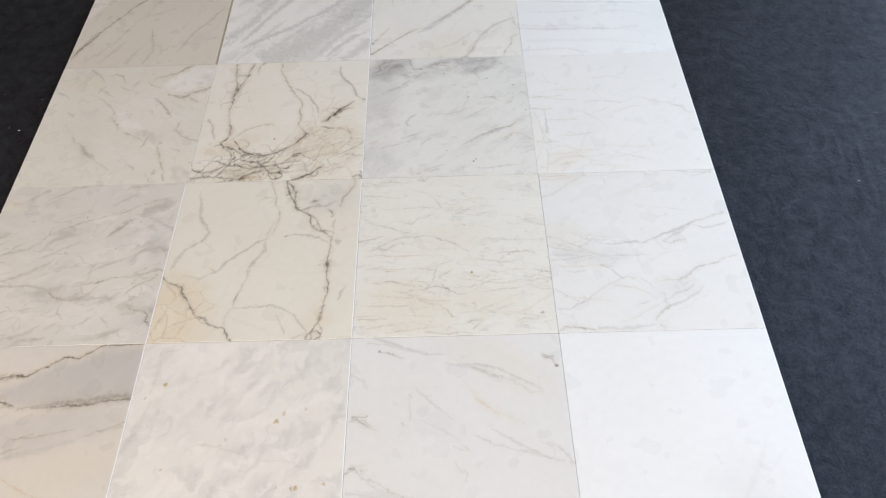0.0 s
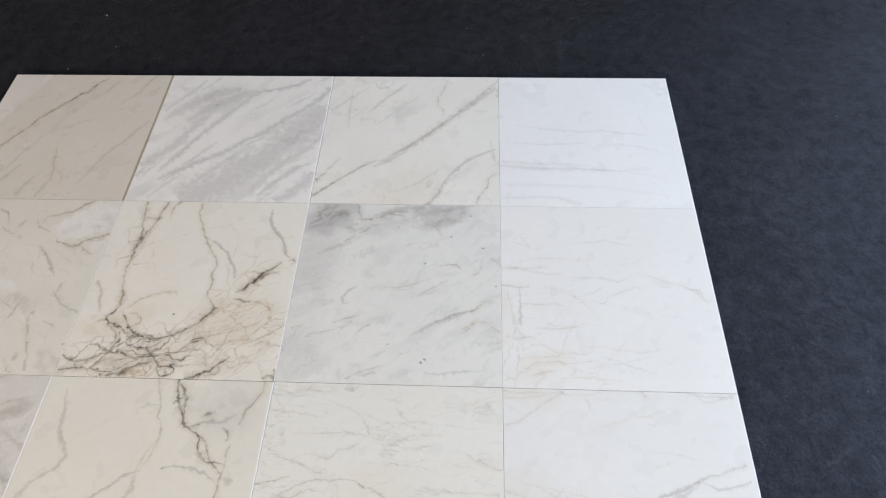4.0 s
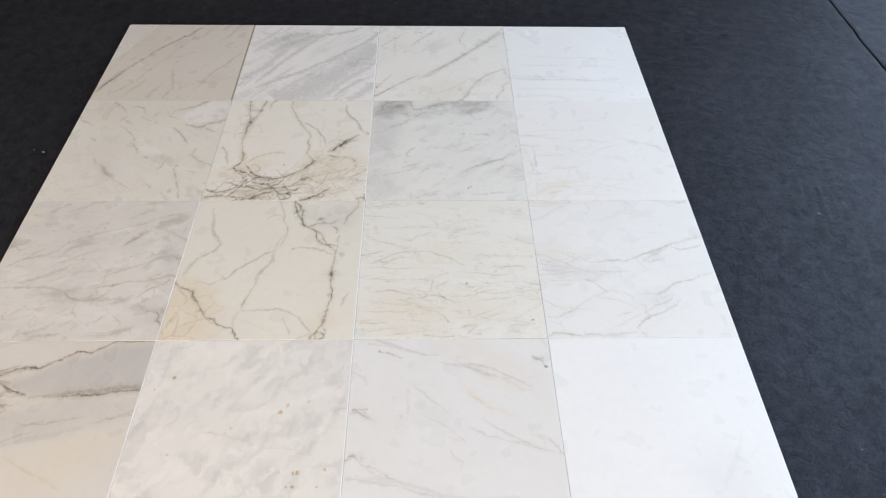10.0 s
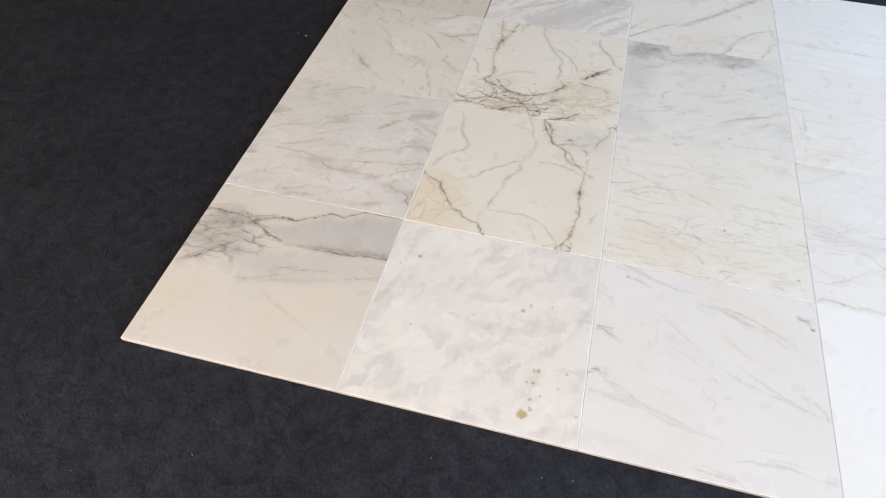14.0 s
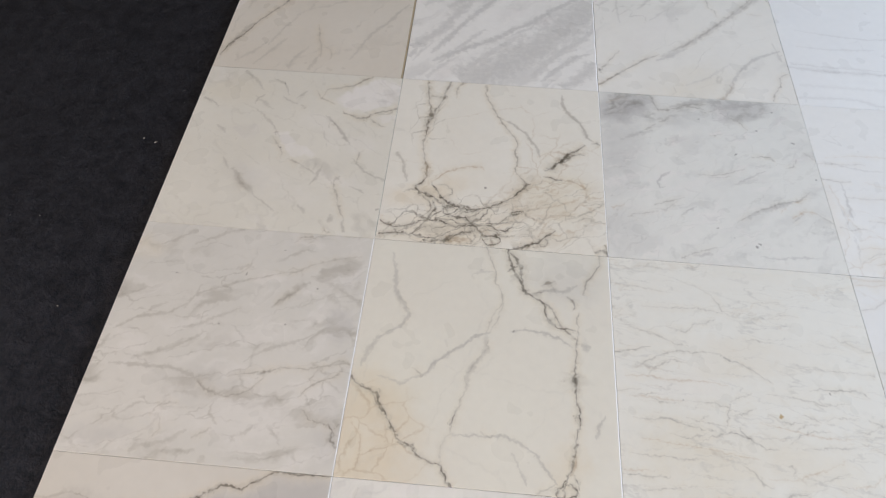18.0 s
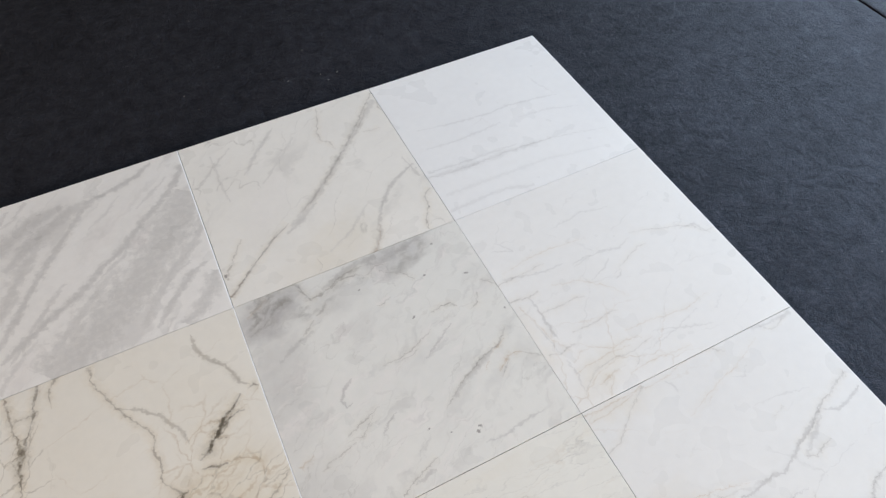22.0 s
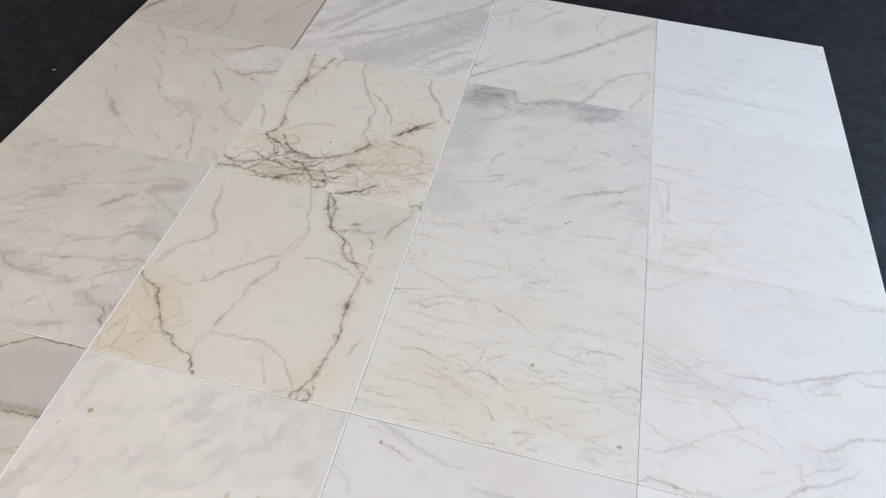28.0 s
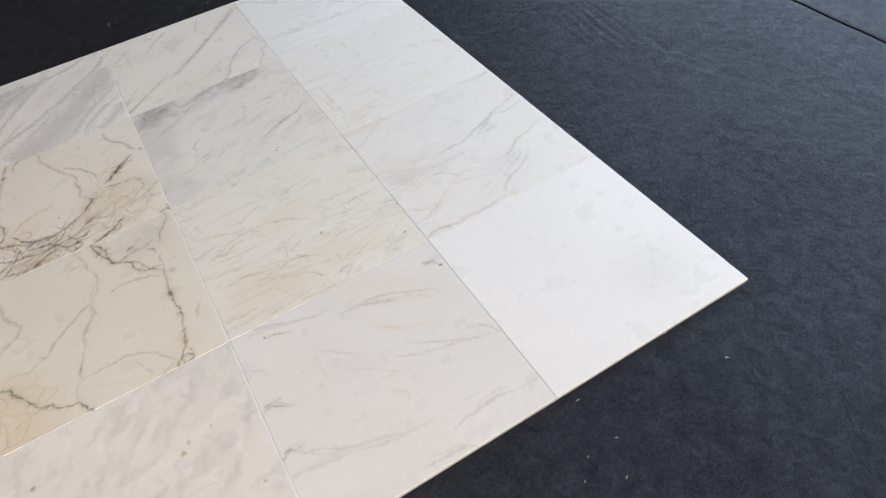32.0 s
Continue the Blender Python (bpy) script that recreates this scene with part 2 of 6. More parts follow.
    def threads(self, kind, strength, turn, stretch, scale, thin, start=0.42, stop=0.62):
        """Fine wandering lines: the level set of a stretched noise, fading in and out."""
        v = self.placed(self.w, (0.1, 0.4, 0), turn, (stretch, 1.0, 1.0))
        level = self.math("ABSOLUTE", self.math("SUBTRACT", self.noise(v, scale, 2.5, 0.5), 0.5))
        line = self.math("MULTIPLY", self.span(level, 0.0, thin * 0.6, strength * 1.25, 0.0), self.broken)
        self.add(kind, self.math("MULTIPLY", line, self.span(self.noise(self.shifted, 4.5, 3.0, 0.6), start, stop, 0.0, 1.0)))

    def crackle(self, kind, strength, turn, stretch, scale, thin, centre, r1, r2, lean):
        v = self.placed(self.mid, (0, 0, 0), turn, (stretch, 1.0, 1.0))
        cells = self.node("ShaderNodeTexVoronoi")
        cells.feature, cells.voronoi_dimensions = "DISTANCE_TO_EDGE", "2D"
        self.put(cells.inputs["Vector"], v)
        self.put(cells.inputs["Scale"], scale)
        cells = cells.outputs["Distance"]
        line = self.math("MULTIPLY", self.span(self.math("DIVIDE", cells, self.swell), 0.0, thin, strength, 0.0), self.broken)
        reach = self.span(self.vmath("LENGTH", self.placed(self.loose, (*centre, 0), lean, (r1, r2, 1))), 0.6, 1.15, 1.0, 0.0)
        if r1 > 0.45:
            line = self.math("MULTIPLY", line, self.patchy)
        self.add(kind, self.math("MULTIPLY", line, reach))

    def smoke(self, kind, strength, centre, r1, r2, lean, turn, stretch, scale):
        """A smudge of dark grains, thickest in its middle."""
        v = self.placed(self.mid, (0.2, 0.1, 0), turn, (stretch, 1.0, 1.0))
        grain = self.span(self.noise(v, scale, 5.0, 0.65), 0.44, 0.66, 0.0, strength)
        reach = self.span(self.vmath("LENGTH", self.placed(self.loose, (*centre, 0), lean, (r1, r2, 1))), 0.25, 1.1, 1.0, 0.0)
        self.add(kind, self.math("MULTIPLY", grain, reach))

    def done(self, gloss=0.28):
        for kind, line in self.lines.items():
            if kind != "stain":
                self.add(kind, line)
            elif self.stained > 0:
                self.add(kind, self.math("MULTIPLY", line, self.stained))
        colour = self.ground
        for kind in ORDER:
            if kind in self.layers:
                tint = INK[kind] if kind in ("rust", "brown", "warm", "stain", "pale", "cloud") else rgb(*[a * b for a, b in zip(INK[kind], self.ink)])
                colour = self.mix(self.layers[kind], colour, tint)
        grain = self.span(self.noise(self.shifted, 26.0, 3.0, 0.6), 0.3, 0.7, 0.985, 1.015, False)
        colour = self.vmath("MULTIPLY", colour, grain)
        smear = self.span(self.noise(self.shifted, 7.0, 2.0, 0.5), 0.2, 0.8, gloss - 0.02, gloss + 0.03, False)
        return self.finish(Base_Color=colour, Roughness=smear, Specular_IOR_Level=0.45, IOR=1.49,
                           Normal=self.bump(self.noise(self.shifted, 12.0, 2.0, 0.5), 0.02, 0.0004))


def carpet_material(name, dark, light):
    n = Net().begin(name)
    where = n.node("ShaderNodeTexCoord").outputs["Object"]
    wisp = n.placed(where, turn=27, scale=(1.0, 0.5, 1.0))
    felt = n.noise(wisp, 300.0, 3.0, 0.7, 0.8)
    tuft = n.noise(where, 120.0, 3.0, 0.65, 0.6)
    clump = n.noise(where, 28.0, 4.0, 0.65, 0.5)
    patch = n.noise(n.placed(where, turn=-20, scale=(1.0, 1.6, 1.0)), 5.0, 4.0, 0.6)
    tone = n.math("ADD", n.math("MULTIPLY", felt, 0.6), n.math("MULTIPLY", tuft, 0.4))
    colour = n.mix(n.span(tone, 0.38, 0.62, 0.0, 1.0), dark, light)
    worn = n.math("MULTIPLY", n.span(patch, 0.32, 0.68, 0.88, 1.12, False), n.span(clump, 0.3, 0.7, 0.70, 1.30, False))
    colour = n.vmath("MULTIPLY", colour, worn)
    thread = n.placed(where, turn=35, scale=(1.0, 0.3, 1.0))
    hair = n.math("MAXIMUM", n.span(n.noise(thread, 420.0, 1.0, 0.5, 1.2), 0.69, 0.75, 0.0, 1.0), n.span(n.noise(n.placed(thread, turn=80), 420.0, 1.0, 0.5, 1.2), 0.71, 0.76, 0.0, 1.0))
    colour = n.mix(n.math("MULTIPLY", hair, 0.6), colour, rgb(0.10, 0.115, 0.14))
    # The blue tint paints the side window's cool sheen into the felt.
    return n.finish(Base_Color=colour, Roughness=0.66, Specular_IOR_Level=n.math("MULTIPLY", worn, 0.38), Specular_Tint=rgb(0.48, 0.66, 1.0),
                    Normal=n.bump(n.math("MULTIPLY_ADD", clump, 1.6, tone), 0.8, 0.003))


def plain_material(name, a, b, scale, rough=0.8):
    n = Net().begin(name)
    where = n.node("ShaderNodeTexCoord").outputs["Object"]
    fac = n.noise(where, scale, 5.0, 0.6)
    return n.finish(Base_Color=n.mix(fac, a, b), Roughness=rough, Normal=n.bump(fac, 0.15, 0.002))


CARPET = carpet_material("charcoal_felt_carpet", rgb(0.0060, 0.0051, 0.0047), rgb(0.0236, 0.0200, 0.0185))
CARPET_TWO = carpet_material("charcoal_felt_carpet_strip", rgb(0.0075, 0.0068, 0.0066), rgb(0.0285, 0.0262, 0.0256))
# For the unseen room shell; grey chosen to keep bounced light low.
PLASTER = plain_material("painted_plaster", rgb(0.19, 0.18, 0.17), rgb(0.23, 0.22, 0.205), 6.0)
# Floor colour taken almost to black to paint the shade inside the carpet seam.
SEAM_SHADE = plain_material("seam_shade_floor", rgb(0.008, 0.008, 0.008), rgb(0.014, 0.014, 0.014), 9.0)
SAWN = plain_material("sawn_marble_edge", rgb(0.23, 0.23, 0.235), rgb(0.33, 0.33, 0.335), 60.0, 0.7)
# Ochre colour for the wide east arris of tile (0, 3).
OCHRE_EDGE = plain_material("ochre_marble_edge", rgb(0.34, 0.27, 0.17), rgb(0.44, 0.36, 0.24), 60.0, 0.7)
# Whiter than the stone: the window's gleam on the eased edges, put into colour.
LIT_ARRIS = plain_material("lit_white_arris", rgb(0.84, 0.835, 0.82), rgb(0.90, 0.895, 0.88), 60.0, 0.6)
LINT = plain_material("white_lint", rgb(0.36, 0.34, 0.32), rgb(0.5, 0.48, 0.46), 90.0)


# ---- structure ----
def mesh_of(name, bm, material):
    data = bpy.data.meshes.new(name)
    bm.to_mesh(data)
    bm.free()
    data.materials.append(material)
    return data


def box_into(bm, x0, x1, y0, y1, z0, z1):
    made = bmesh.ops.create_cube(bm, size=1.0, matrix=Matrix.Translation(((x0 + x1) / 2, (y0 + y1) / 2, (z0 + z1) / 2)) @ Matrix.Diagonal((x1 - x0, y1 - y0, z1 - z0, 1)))
    return made["verts"]


def structure(name, boxes, material, label):
    bm = bmesh.new()
    for b in boxes:
        box_into(bm, *b)
    return tagged(new(name, mesh_of(name, bm, material)), label, "wall" if "wall" in name else name, kind="structure")


WT = 0.2
structure("floor", [(X0 - WT, X1 + WT, Y0 - WT, Y1 + WT, -0.15, -0.008)], SEAM_SHADE, "floor under the carpet, near-black for the shade in the seam")
# Ceiling and walls are added out of view to close and dim the room.
structure("ceiling", [(X0 - WT, X1 + WT, Y0 - WT, Y1 + WT, ZC, ZC + 0.2)], PLASTER, "unseen plain grey ceiling")
structure("wall_west", [(X0 - WT, X0, Y0 - WT, Y1 + WT, -0.008, ZC)], PLASTER, "unseen plain grey wall")
structure("wall_north", [(X0, X1, Y1, Y1 + WT, -0.008, ZC)], PLASTER, "unseen plain grey wall")
ya, yb, za, zb = WIN_SIDE
structure("wall_east", [(X1, X1 + WT, Y0 - WT, ya, -0.008, ZC), (X1, X1 + WT, yb, Y1 + WT, -0.008, ZC), (X1, X1 + WT, ya, yb, -0.008, za), (X1, X1 + WT, ya, yb, zb, ZC)],
          PLASTER, "unseen grey wall with a wide opening")
xa, xb, za, zb = WIN_FRONT
structure("wall_south", [(X0, xa, Y0 - WT, Y0, -0.008, ZC), (xb, X1, Y0 - WT, Y0, -0.008, ZC), (xa, xb, Y0 - WT, Y0, -0.008, za), (xa, xb, Y0 - WT, Y0, zb, ZC)],
          PLASTER, "unseen grey wall with a wide opening")


# ---- carpet ----
SEAM = 2.706


def seam_x(y):
    """The frayed cut between the two carpets."""
    return SEAM + 0.006 * math.sin(y * 2.1 + 0.4) + 0.0035 * noise.noise((y * 9.0, 0.3, 0)) + 0.0032 * noise.noise((y * 38.0, 1.3, 0)) + 0.0016 * noise.noise((y * 90.0, 4.3, 0))


def seam_gap(y):
    wide = 0.0034 + 0.0016 * noise.noise((y * 6.0, 5.0, 0)) + 0.017 * math.exp(-((y - 0.935) / 0.032) ** 2) + 0.009 * math.exp(-((y - 0.835) / 0.014) ** 2)
    return max(wide, 0.0012)


def swell(x, y):
    """How far the carpet lifts off flat: slack, a few creases and the ribbing left by a roll."""
    z = 0.0012 * noise.noise((x * 2.3, y * 2.3, 0.0)) + 0.0006 * noise.noise((x * 9.0, y * 9.0, 2.0))
    if 1.84 < x:
        rib = math.exp(-((x - 2.21) / 0.10) ** 2 - ((y - 0.93) / 0.14) ** 2)
        z += 0.0009 * rib * math.sin((x * 0.99 - y * 0.10) * 2 * math.pi / 0.028 + 2.0 * noise.noise((x * 12.0, y * 12.0, 7.0)))
        for cx, cy, lean, half, deep in ((2.276, 0.735, 76, 0.04, 0.0030), (2.305, 0.51, 110, 0.14, 0.0011), (2.25, 0.95, 80, 0.05, 0.0013)):
            a = math.radians(lean)
            u, v = (x - cx) * math.cos(a) + (y - cy) * math.sin(a), -(x - cx) * math.sin(a) + (y - cy) * math.cos(a)
            z -= deep * math.exp(-(u / half) ** 2 - (v / 0.009) ** 2) - 0.25 * deep * math.exp(-(u / half) ** 2 - ((v - 0.022) / 0.014) ** 2)
    under = -0.02 < x < 4 * S + 0.02 and -0.02 < y < 4 * S + 0.02
    return min(z, 0.0) - 0.0004 if under else z


def sheet(name, xs_at, rows, material, label):
    """A carpet as one sheet with a cut edge, thick as felt. xs_at gives the x stations of a row."""
    verts, faces = [], []
    wide = 0
    for y in rows:
        xs = xs_at(y)
        wide = len(xs)
        verts += [(x, y, swell(x, y) + lift) for x, lift in xs]
    high = len(rows)
    for r in range(high - 1):
        for c in range(wide - 1):
            a = r * wide + c
            faces.append((a, a + 1, a + wide + 1, a + wide))
    data = bpy.data.meshes.new(name)
    data.from_pydata(verts, [], faces)
    data.materials.append(material)
    data.polygons.foreach_set("use_smooth", [True] * len(faces))
    return tagged(new(name, data), label, "carpet", kind="structure")


def stations(a, b, fine_a, fine_b, fine, coarse):
    out, v = [], a
    while v < b - 1e-6:
        out.append(v)
        v += fine if fine_a <= v < fine_b else coarse
    return out + [b]


ROWS = stations(Y0, Y1, -0.9, 2.9, 0.016, 0.1)


def left_xs(y):
    edge = seam_x(y)
    xs = [(x, 0.0) for x in stations(X0, 1.8, -1.1, 1.8, 0.03, 0.1)] + [(x, 0.0) for x in stations(1.808, 2.660, 1.8, 2.7, 0.008, 0.008)]
    return xs + [(2.680, 0.0), (edge - 0.006, 0.0003), (edge - 0.002, -0.0008), (edge, -0.004), (edge, -0.0079)]


def right_xs(y):
    edge = seam_x(y) + seam_gap(y)
    bulge = 0.006 * math.exp(-((y - 0.935) / 0.06) ** 2)
    xs = [(edge + 0.009, -0.0079), (edge + 0.005, -0.004), (edge, 0.0), (edge + 0.002, 0.0012 + bulge), (edge + 0.008, 0.002 + bulge), (edge + 0.02, 0.0018 + bulge), (edge + 0.05, 0.001)]
    return xs + [(x, 0.0) for x in stations(2.79, X1, 2.7, 3.6, 0.03, 0.1)]


sheet("carpet_main", left_xs, ROWS, CARPET, "charcoal felt carpet with creases under the marble tiles")
sheet("carpet_strip", right_xs, ROWS, CARPET_TWO, "charcoal felt carpet strip with a frayed cut edge")


# ---- marble tiles ----
def laid_tile(col, row, polished, label, gaps, thick, ease, arris=LIT_ARRIS):
    """One tile. gaps: what its four sides (west, east, south, north) stay short of the grid; ease: how wide the eased
    top edge of each is;
    arris: the material of the wide ones, by default a white that paints them as lit."""
    w, e, s, n = gaps
    bw, be, bs, bn = ease
    deep = thick - 0.0009
    rings = [(w + 0.0006, S - e - 0.0006, s + 0.0006, S - n - 0.0006, 0.0), (w, S - e, s, S - n, 0.0012), (w, S - e, s, S - n, deep),
             (w + bw, S - e - be, s + bs, S - n - bn, thick)]
    bm = bmesh.new()
    loops = [[bm.verts.new(c) for c in ((a, c0, z), (b, c0, z), (b, c1, z), (a, c1, z))] for a, b, c0, c1, z in rings]
    for under, over in zip(loops, loops[1:]):
        for k in range(4):
            bm.faces.new((under[k], under[(k + 1) % 4], over[(k + 1) % 4], over[k]))
    bm.faces.new(loops[0][::-1])
    bm.faces.new(loops[-1])
    corners = [ed for ed in bm.edges if abs(ed.verts[0].co.z - ed.verts[1].co.z) > thick * 0.5]
    bmesh.ops.bevel(bm, geom=corners, offset=0.0006, segments=1, profile=0.5, affect="EDGES")
    bm.normal_update()
    for face in bm.faces:
        face.material_index = 0 if abs(face.normal.z) < 0.3 else 2 if 0.8 < abs(face.normal.z) < 0.999 else 1
    data = mesh_of("marble_tile", bm, SAWN)
    data.materials.append(polished)
    data.materials.append(arris)
    ob = new("marble_tile", data)
    ob.matrix_world = pose(col * S, row * S, 0.0003)
    return tagged(ob, label, "tile", group="marble tiles laid four by four")


m = Marble().slab("white_marble_grey_band", rgb(0.665, 0.638, 0.582), rgb(0.64, 0.608, 0.545), 1, 1.0, (1.04, 0.995, 0.88), 0.45)
m.crackle("grey", 0.9, -8, 4.2, 17.0, 0.09, (0.14, 0.68), 0.28, 0.19, 10)
m.crackle("soft", 0.45, -6, 5.0, 10.0, 0.18, (0.13, 0.68), 0.24, 0.17, 10)
m.band("cloud", 0.66, 0.05, ((0.31, 0.765), (0.39, 0.731), (0.45, 0.687), (0.52, 0.688), (0.66, 0.692), (0.80, 0.699), (0.89, 0.712), (1.0, 0.716)), ((0.31, 0.781), (0.43, 0.817), (0.54, 0.879), (0.626, 0.93), (0.70, 0.925), (0.756, 0.959), (0.80, 0.992), (1.0, 0.996)))
m.band("soft", 0.75, 0.05, ((0.45, 0.684), (0.66, 0.690), (0.80, 0.696), (1.0, 0.712)), ((0.45, 0.70), (0.66, 0.735), (0.80, 0.745), (1.0, 0.762)))
m.streaks("soft", 0.25, -10, 4.0, 5.0, 0.60, 0.75)
m.smoke("grey", 0.45, (0.14, 0.68), 0.28, 0.19, 10, 8, 3.2, 12.0)
m.vein("dark", 0.008, 0.8, (1.000, 1.001), (0.908, 0.996), (0.797, 0.998), (0.754, 0.965), (0.700, 0.930), (0.625, 0.936), (0.539, 0.884), (0.474, 0.849), (0.411, 0.850), (0.354, 0.835), (0.290, 0.800), (0.238, 0.767))
m.vein("grey", 0.016, 0.6, (0.474, 0.849), (0.355, 0.830), (0.237, 0.808), (0.147, 0.811), (0.057, 0.814), (-0.020, 0.814))
m.vein("grey", 0.014, 0.6, (0.238, 0.767), (0.149, 0.770), (0.091, 0.723), (0.005, 0.686))
m.vein("dark", 0.012, 0.55, (0.303, 0.761), (0.347, 0.740), (0.393, 0.711))
m.vein("dark", 0.012, 0.6, (1.003, 0.720), (0.893, 0.715), (0.802, 0.699), (0.663, 0.692), (0.545, 0.688))
m.vein("grey", 0.025, 0.5, (0.999, 0.740), (0.843, 0.729), (0.659, 0.707), (0.472, 0.689))
m.vein("grey", 0.01, 0.55, (0.225, 0.771), (0.300, 0.769), (0.359, 0.741), (0.449, 0.687))
m.vein("grey", 0.014, 0.55, (0.235, 0.635), (0.167, 0.589), (0.092, 0.530), (0.001, 0.458))
m.vein("grey", 0.01, 0.5, (0.120, 0.713), (0.039, 0.664), (-0.012, 0.606))
m.vein("grey", 0.01, 0.45, (0.235, 0.740), (0.130, 0.688), (0.045, 0.587))
m.vein("grey", 0.006, 0.5, (0.716, 0.575), (0.606, 0.552), (0.515, 0.545))
m.vein("grey", 0.006, 0.4, (0.993, 0.592), (0.877, 0.571), (0.792, 0.544))
m.vein("soft", 0.02, 0.35, (0.794, 0.537), (0.624, 0.488), (0.365, 0.432))
m.vein("brown", 0.006, 0.16, (0.494, 0.391), (0.606, 0.316), (0.729, 0.268), (0.859, 0.193))
m.blob("cloud", 0.6, 0.5, (0.111, 0.672), 0.213, 0.154, 28)
m.blob("cloud", 0.35, 0.6, (0.599, 0.580), 0.405, 0.095, 10)
m.blob("warm", 0.35, 0.8, (0.097, 0.284), 0.179, 0.180, 37)
m.blob("warm", 0.3, 0.8, (0.725, 0.364), 0.293, 0.124, 30)
m.vein("dark", 0.009, 0.6, (0.001, 0.805), (0.036, 0.821), (0.095, 0.811), (0.149, 0.812), (0.194, 0.836), (0.254, 0.819), (0.301, 0.837), (0.374, 0.86))
m.vein("grey", 0.008, 0.7, (0.296, 0.815), (0.356, 0.835), (0.421, 0.863))
m.vein("dark", 0.01, 0.75, (0.225, 0.811), (0.284, 0.776, 1.4), (0.332, 0.752, 1.3), (0.379, 0.731), (0.42, 0.71), (0.461, 0.697))
m.vein("grey", 0.01, 0.65, (0.061, 0.749), (0.147, 0.75), (0.225, 0.756), (0.28, 0.778))
m.vein("grey", 0.009, 0.65, (0.051, 0.657), (0.114, 0.698), (0.182, 0.727), (0.253, 0.752))
m.vein("grey", 0.01, 0.6, (0.003, 0.601), (0.085, 0.64), (0.174, 0.68), (0.261, 0.674))
m.vein("dark", 0.009, 0.55, (0.041, 0.467), (0.09, 0.504), (0.145, 0.557), (0.201, 0.613), (0.244, 0.65))
m.vein("grey", 0.01, 0.6, (0.023, 0.48), (0.111, 0.516), (0.209, 0.527))
m.vein("grey", 0.009, 0.6, (0.022, 0.775), (0.085, 0.769), (0.166, 0.769), (0.22, 0.803))
m.vein("grey", 0.008, 0.55, (0.171, 0.622), (0.199, 0.584), (0.251, 0.552), (0.284, 0.544))
m.vein("dark", 0.007, 0.5, (0.225, 0.72), (0.27, 0.705), (0.299, 0.734))
m.vein("grey", 0.008, 0.55, (0.054, 0.556), (0.119, 0.589), (0.175, 0.645))
m.vein("soft", 0.02, 0.6, (0.031, 0.58), (0.114, 0.634), (0.193, 0.699))
m.vein("soft", 0.02, 0.6, (0.048, 0.792), (0.157, 0.792), (0.264, 0.793))
m.vein("grey", 0.006, 0.55, (0.472, 0.559), (0.518, 0.548), (0.554, 0.553), (0.599, 0.567))
m.vein("grey", 0.006, 0.55, (0.688, 0.562), (0.733, 0.574), (0.771, 0.589))
m.vein("grey", 0.006, 0.5, (0.857, 0.569), (0.937, 0.589), (1.036, 0.627))
m.vein("grey", 0.007, 0.55, (0.659, 0.701), (0.761, 0.698, 1.4), (0.846, 0.706))
m.vein("dark", 0.007, 0.5, (0.748, 0.701), (0.832, 0.712), (0.904, 0.723))
m.vein("brown", 0.006, 0.3, (0.457, 0.404), (0.546, 0.358), (0.632, 0.313), (0.713, 0.281), (0.795, 0.222))
m.vein("soft", 0.009, 0.5, (0.321, 0.435), (0.393, 0.444), (0.5, 0.491), (0.566, 0.517))
laid_tile(0, 0, m.done(), "cream marble tile crossed by a wide grey band", (0.0001, 0.0001, 0.0003, 0.0003), 0.011, (0.0004, 0.0020, 0.0004, 0.0004))


m = Marble().slab("white_marble_rust_spots", rgb(0.770, 0.758, 0.705), rgb(0.725, 0.715, 0.670), 2, 1.0, (0.99, 0.985, 0.96), 0.45)
m.streaks("cloud", 0.40, 48, 1.9, 10.0, 0.42, 0.70, 3.0)
m.streaks("pale", 0.7, 50, 1.7, 15.0, 0.50, 0.70, 2.0)
m.vein("grey", 0.006, 0.248, (0.074, 0.905), (0.095, 0.970))
m.vein("grey", 0.005, 0.248, (0.288, 0.491), (0.372, 0.502), (0.459, 0.480), (0.566, 0.450))
m.vein("grey", 0.005, 0.22, (0.618, 0.425), (0.670, 0.421), (0.771, 0.413), (0.831, 0.380))
m.vein("soft", 0.02, 0.248, (0.010, 0.467), (0.063, 0.601), (0.091, 0.701))
m.vein("soft", 0.014, 0.193, (0.074, 0.736), (0.092, 0.841), (0.095, 0.894))
m.vein("soft", 0.02, 0.165, (0.409, 0.562), (0.484, 0.688), (0.565, 0.796))
m.vein("soft", 0.02, 0.193, (0.552, 0.344), (0.628, 0.437), (0.644, 0.525))
m.vein("soft", 0.02, 0.165, (0.891, 0.471), (0.954, 0.608), (1.000, 0.751))
m.vein("soft", 0.03, 0.165, (0.385, 0.203), (0.472, 0.334), (0.589, 0.411))
m.spot("rust", 0.9, 0.011, (0.140, 0.787))
m.spot("rust", 0.5, 0.007, (0.060, 0.722))
m.spot("rust", 0.5, 0.006, (0.206, 0.393))
m.spot("rust", 0.8, 0.012, (0.683, 0.597))
m.spot("rust", 0.5, 0.01, (0.714, 0.635))
m.spot("rust", 0.4, 0.01, (0.809, 0.653))
m.spot("rust", 0.8, 0.01, (0.802, 0.301))
m.spot("rust", 0.8, 0.008, (0.784, 0.240))
m.spot("rust", 0.6, 0.008, (0.919, 0.322))
m.spot("rust", 0.4, 0.007, (0.718, 0.309))
m.spot("rust", 0.4, 0.006, (0.466, 0.520))
m.spot("rust", 0.4, 0.006, (0.447, 0.496))
m.spot("rust", 0.9, 0.022, (0.761, 0.091))
m.spot("rust", 0.6, 0.012, (0.790, 0.123))
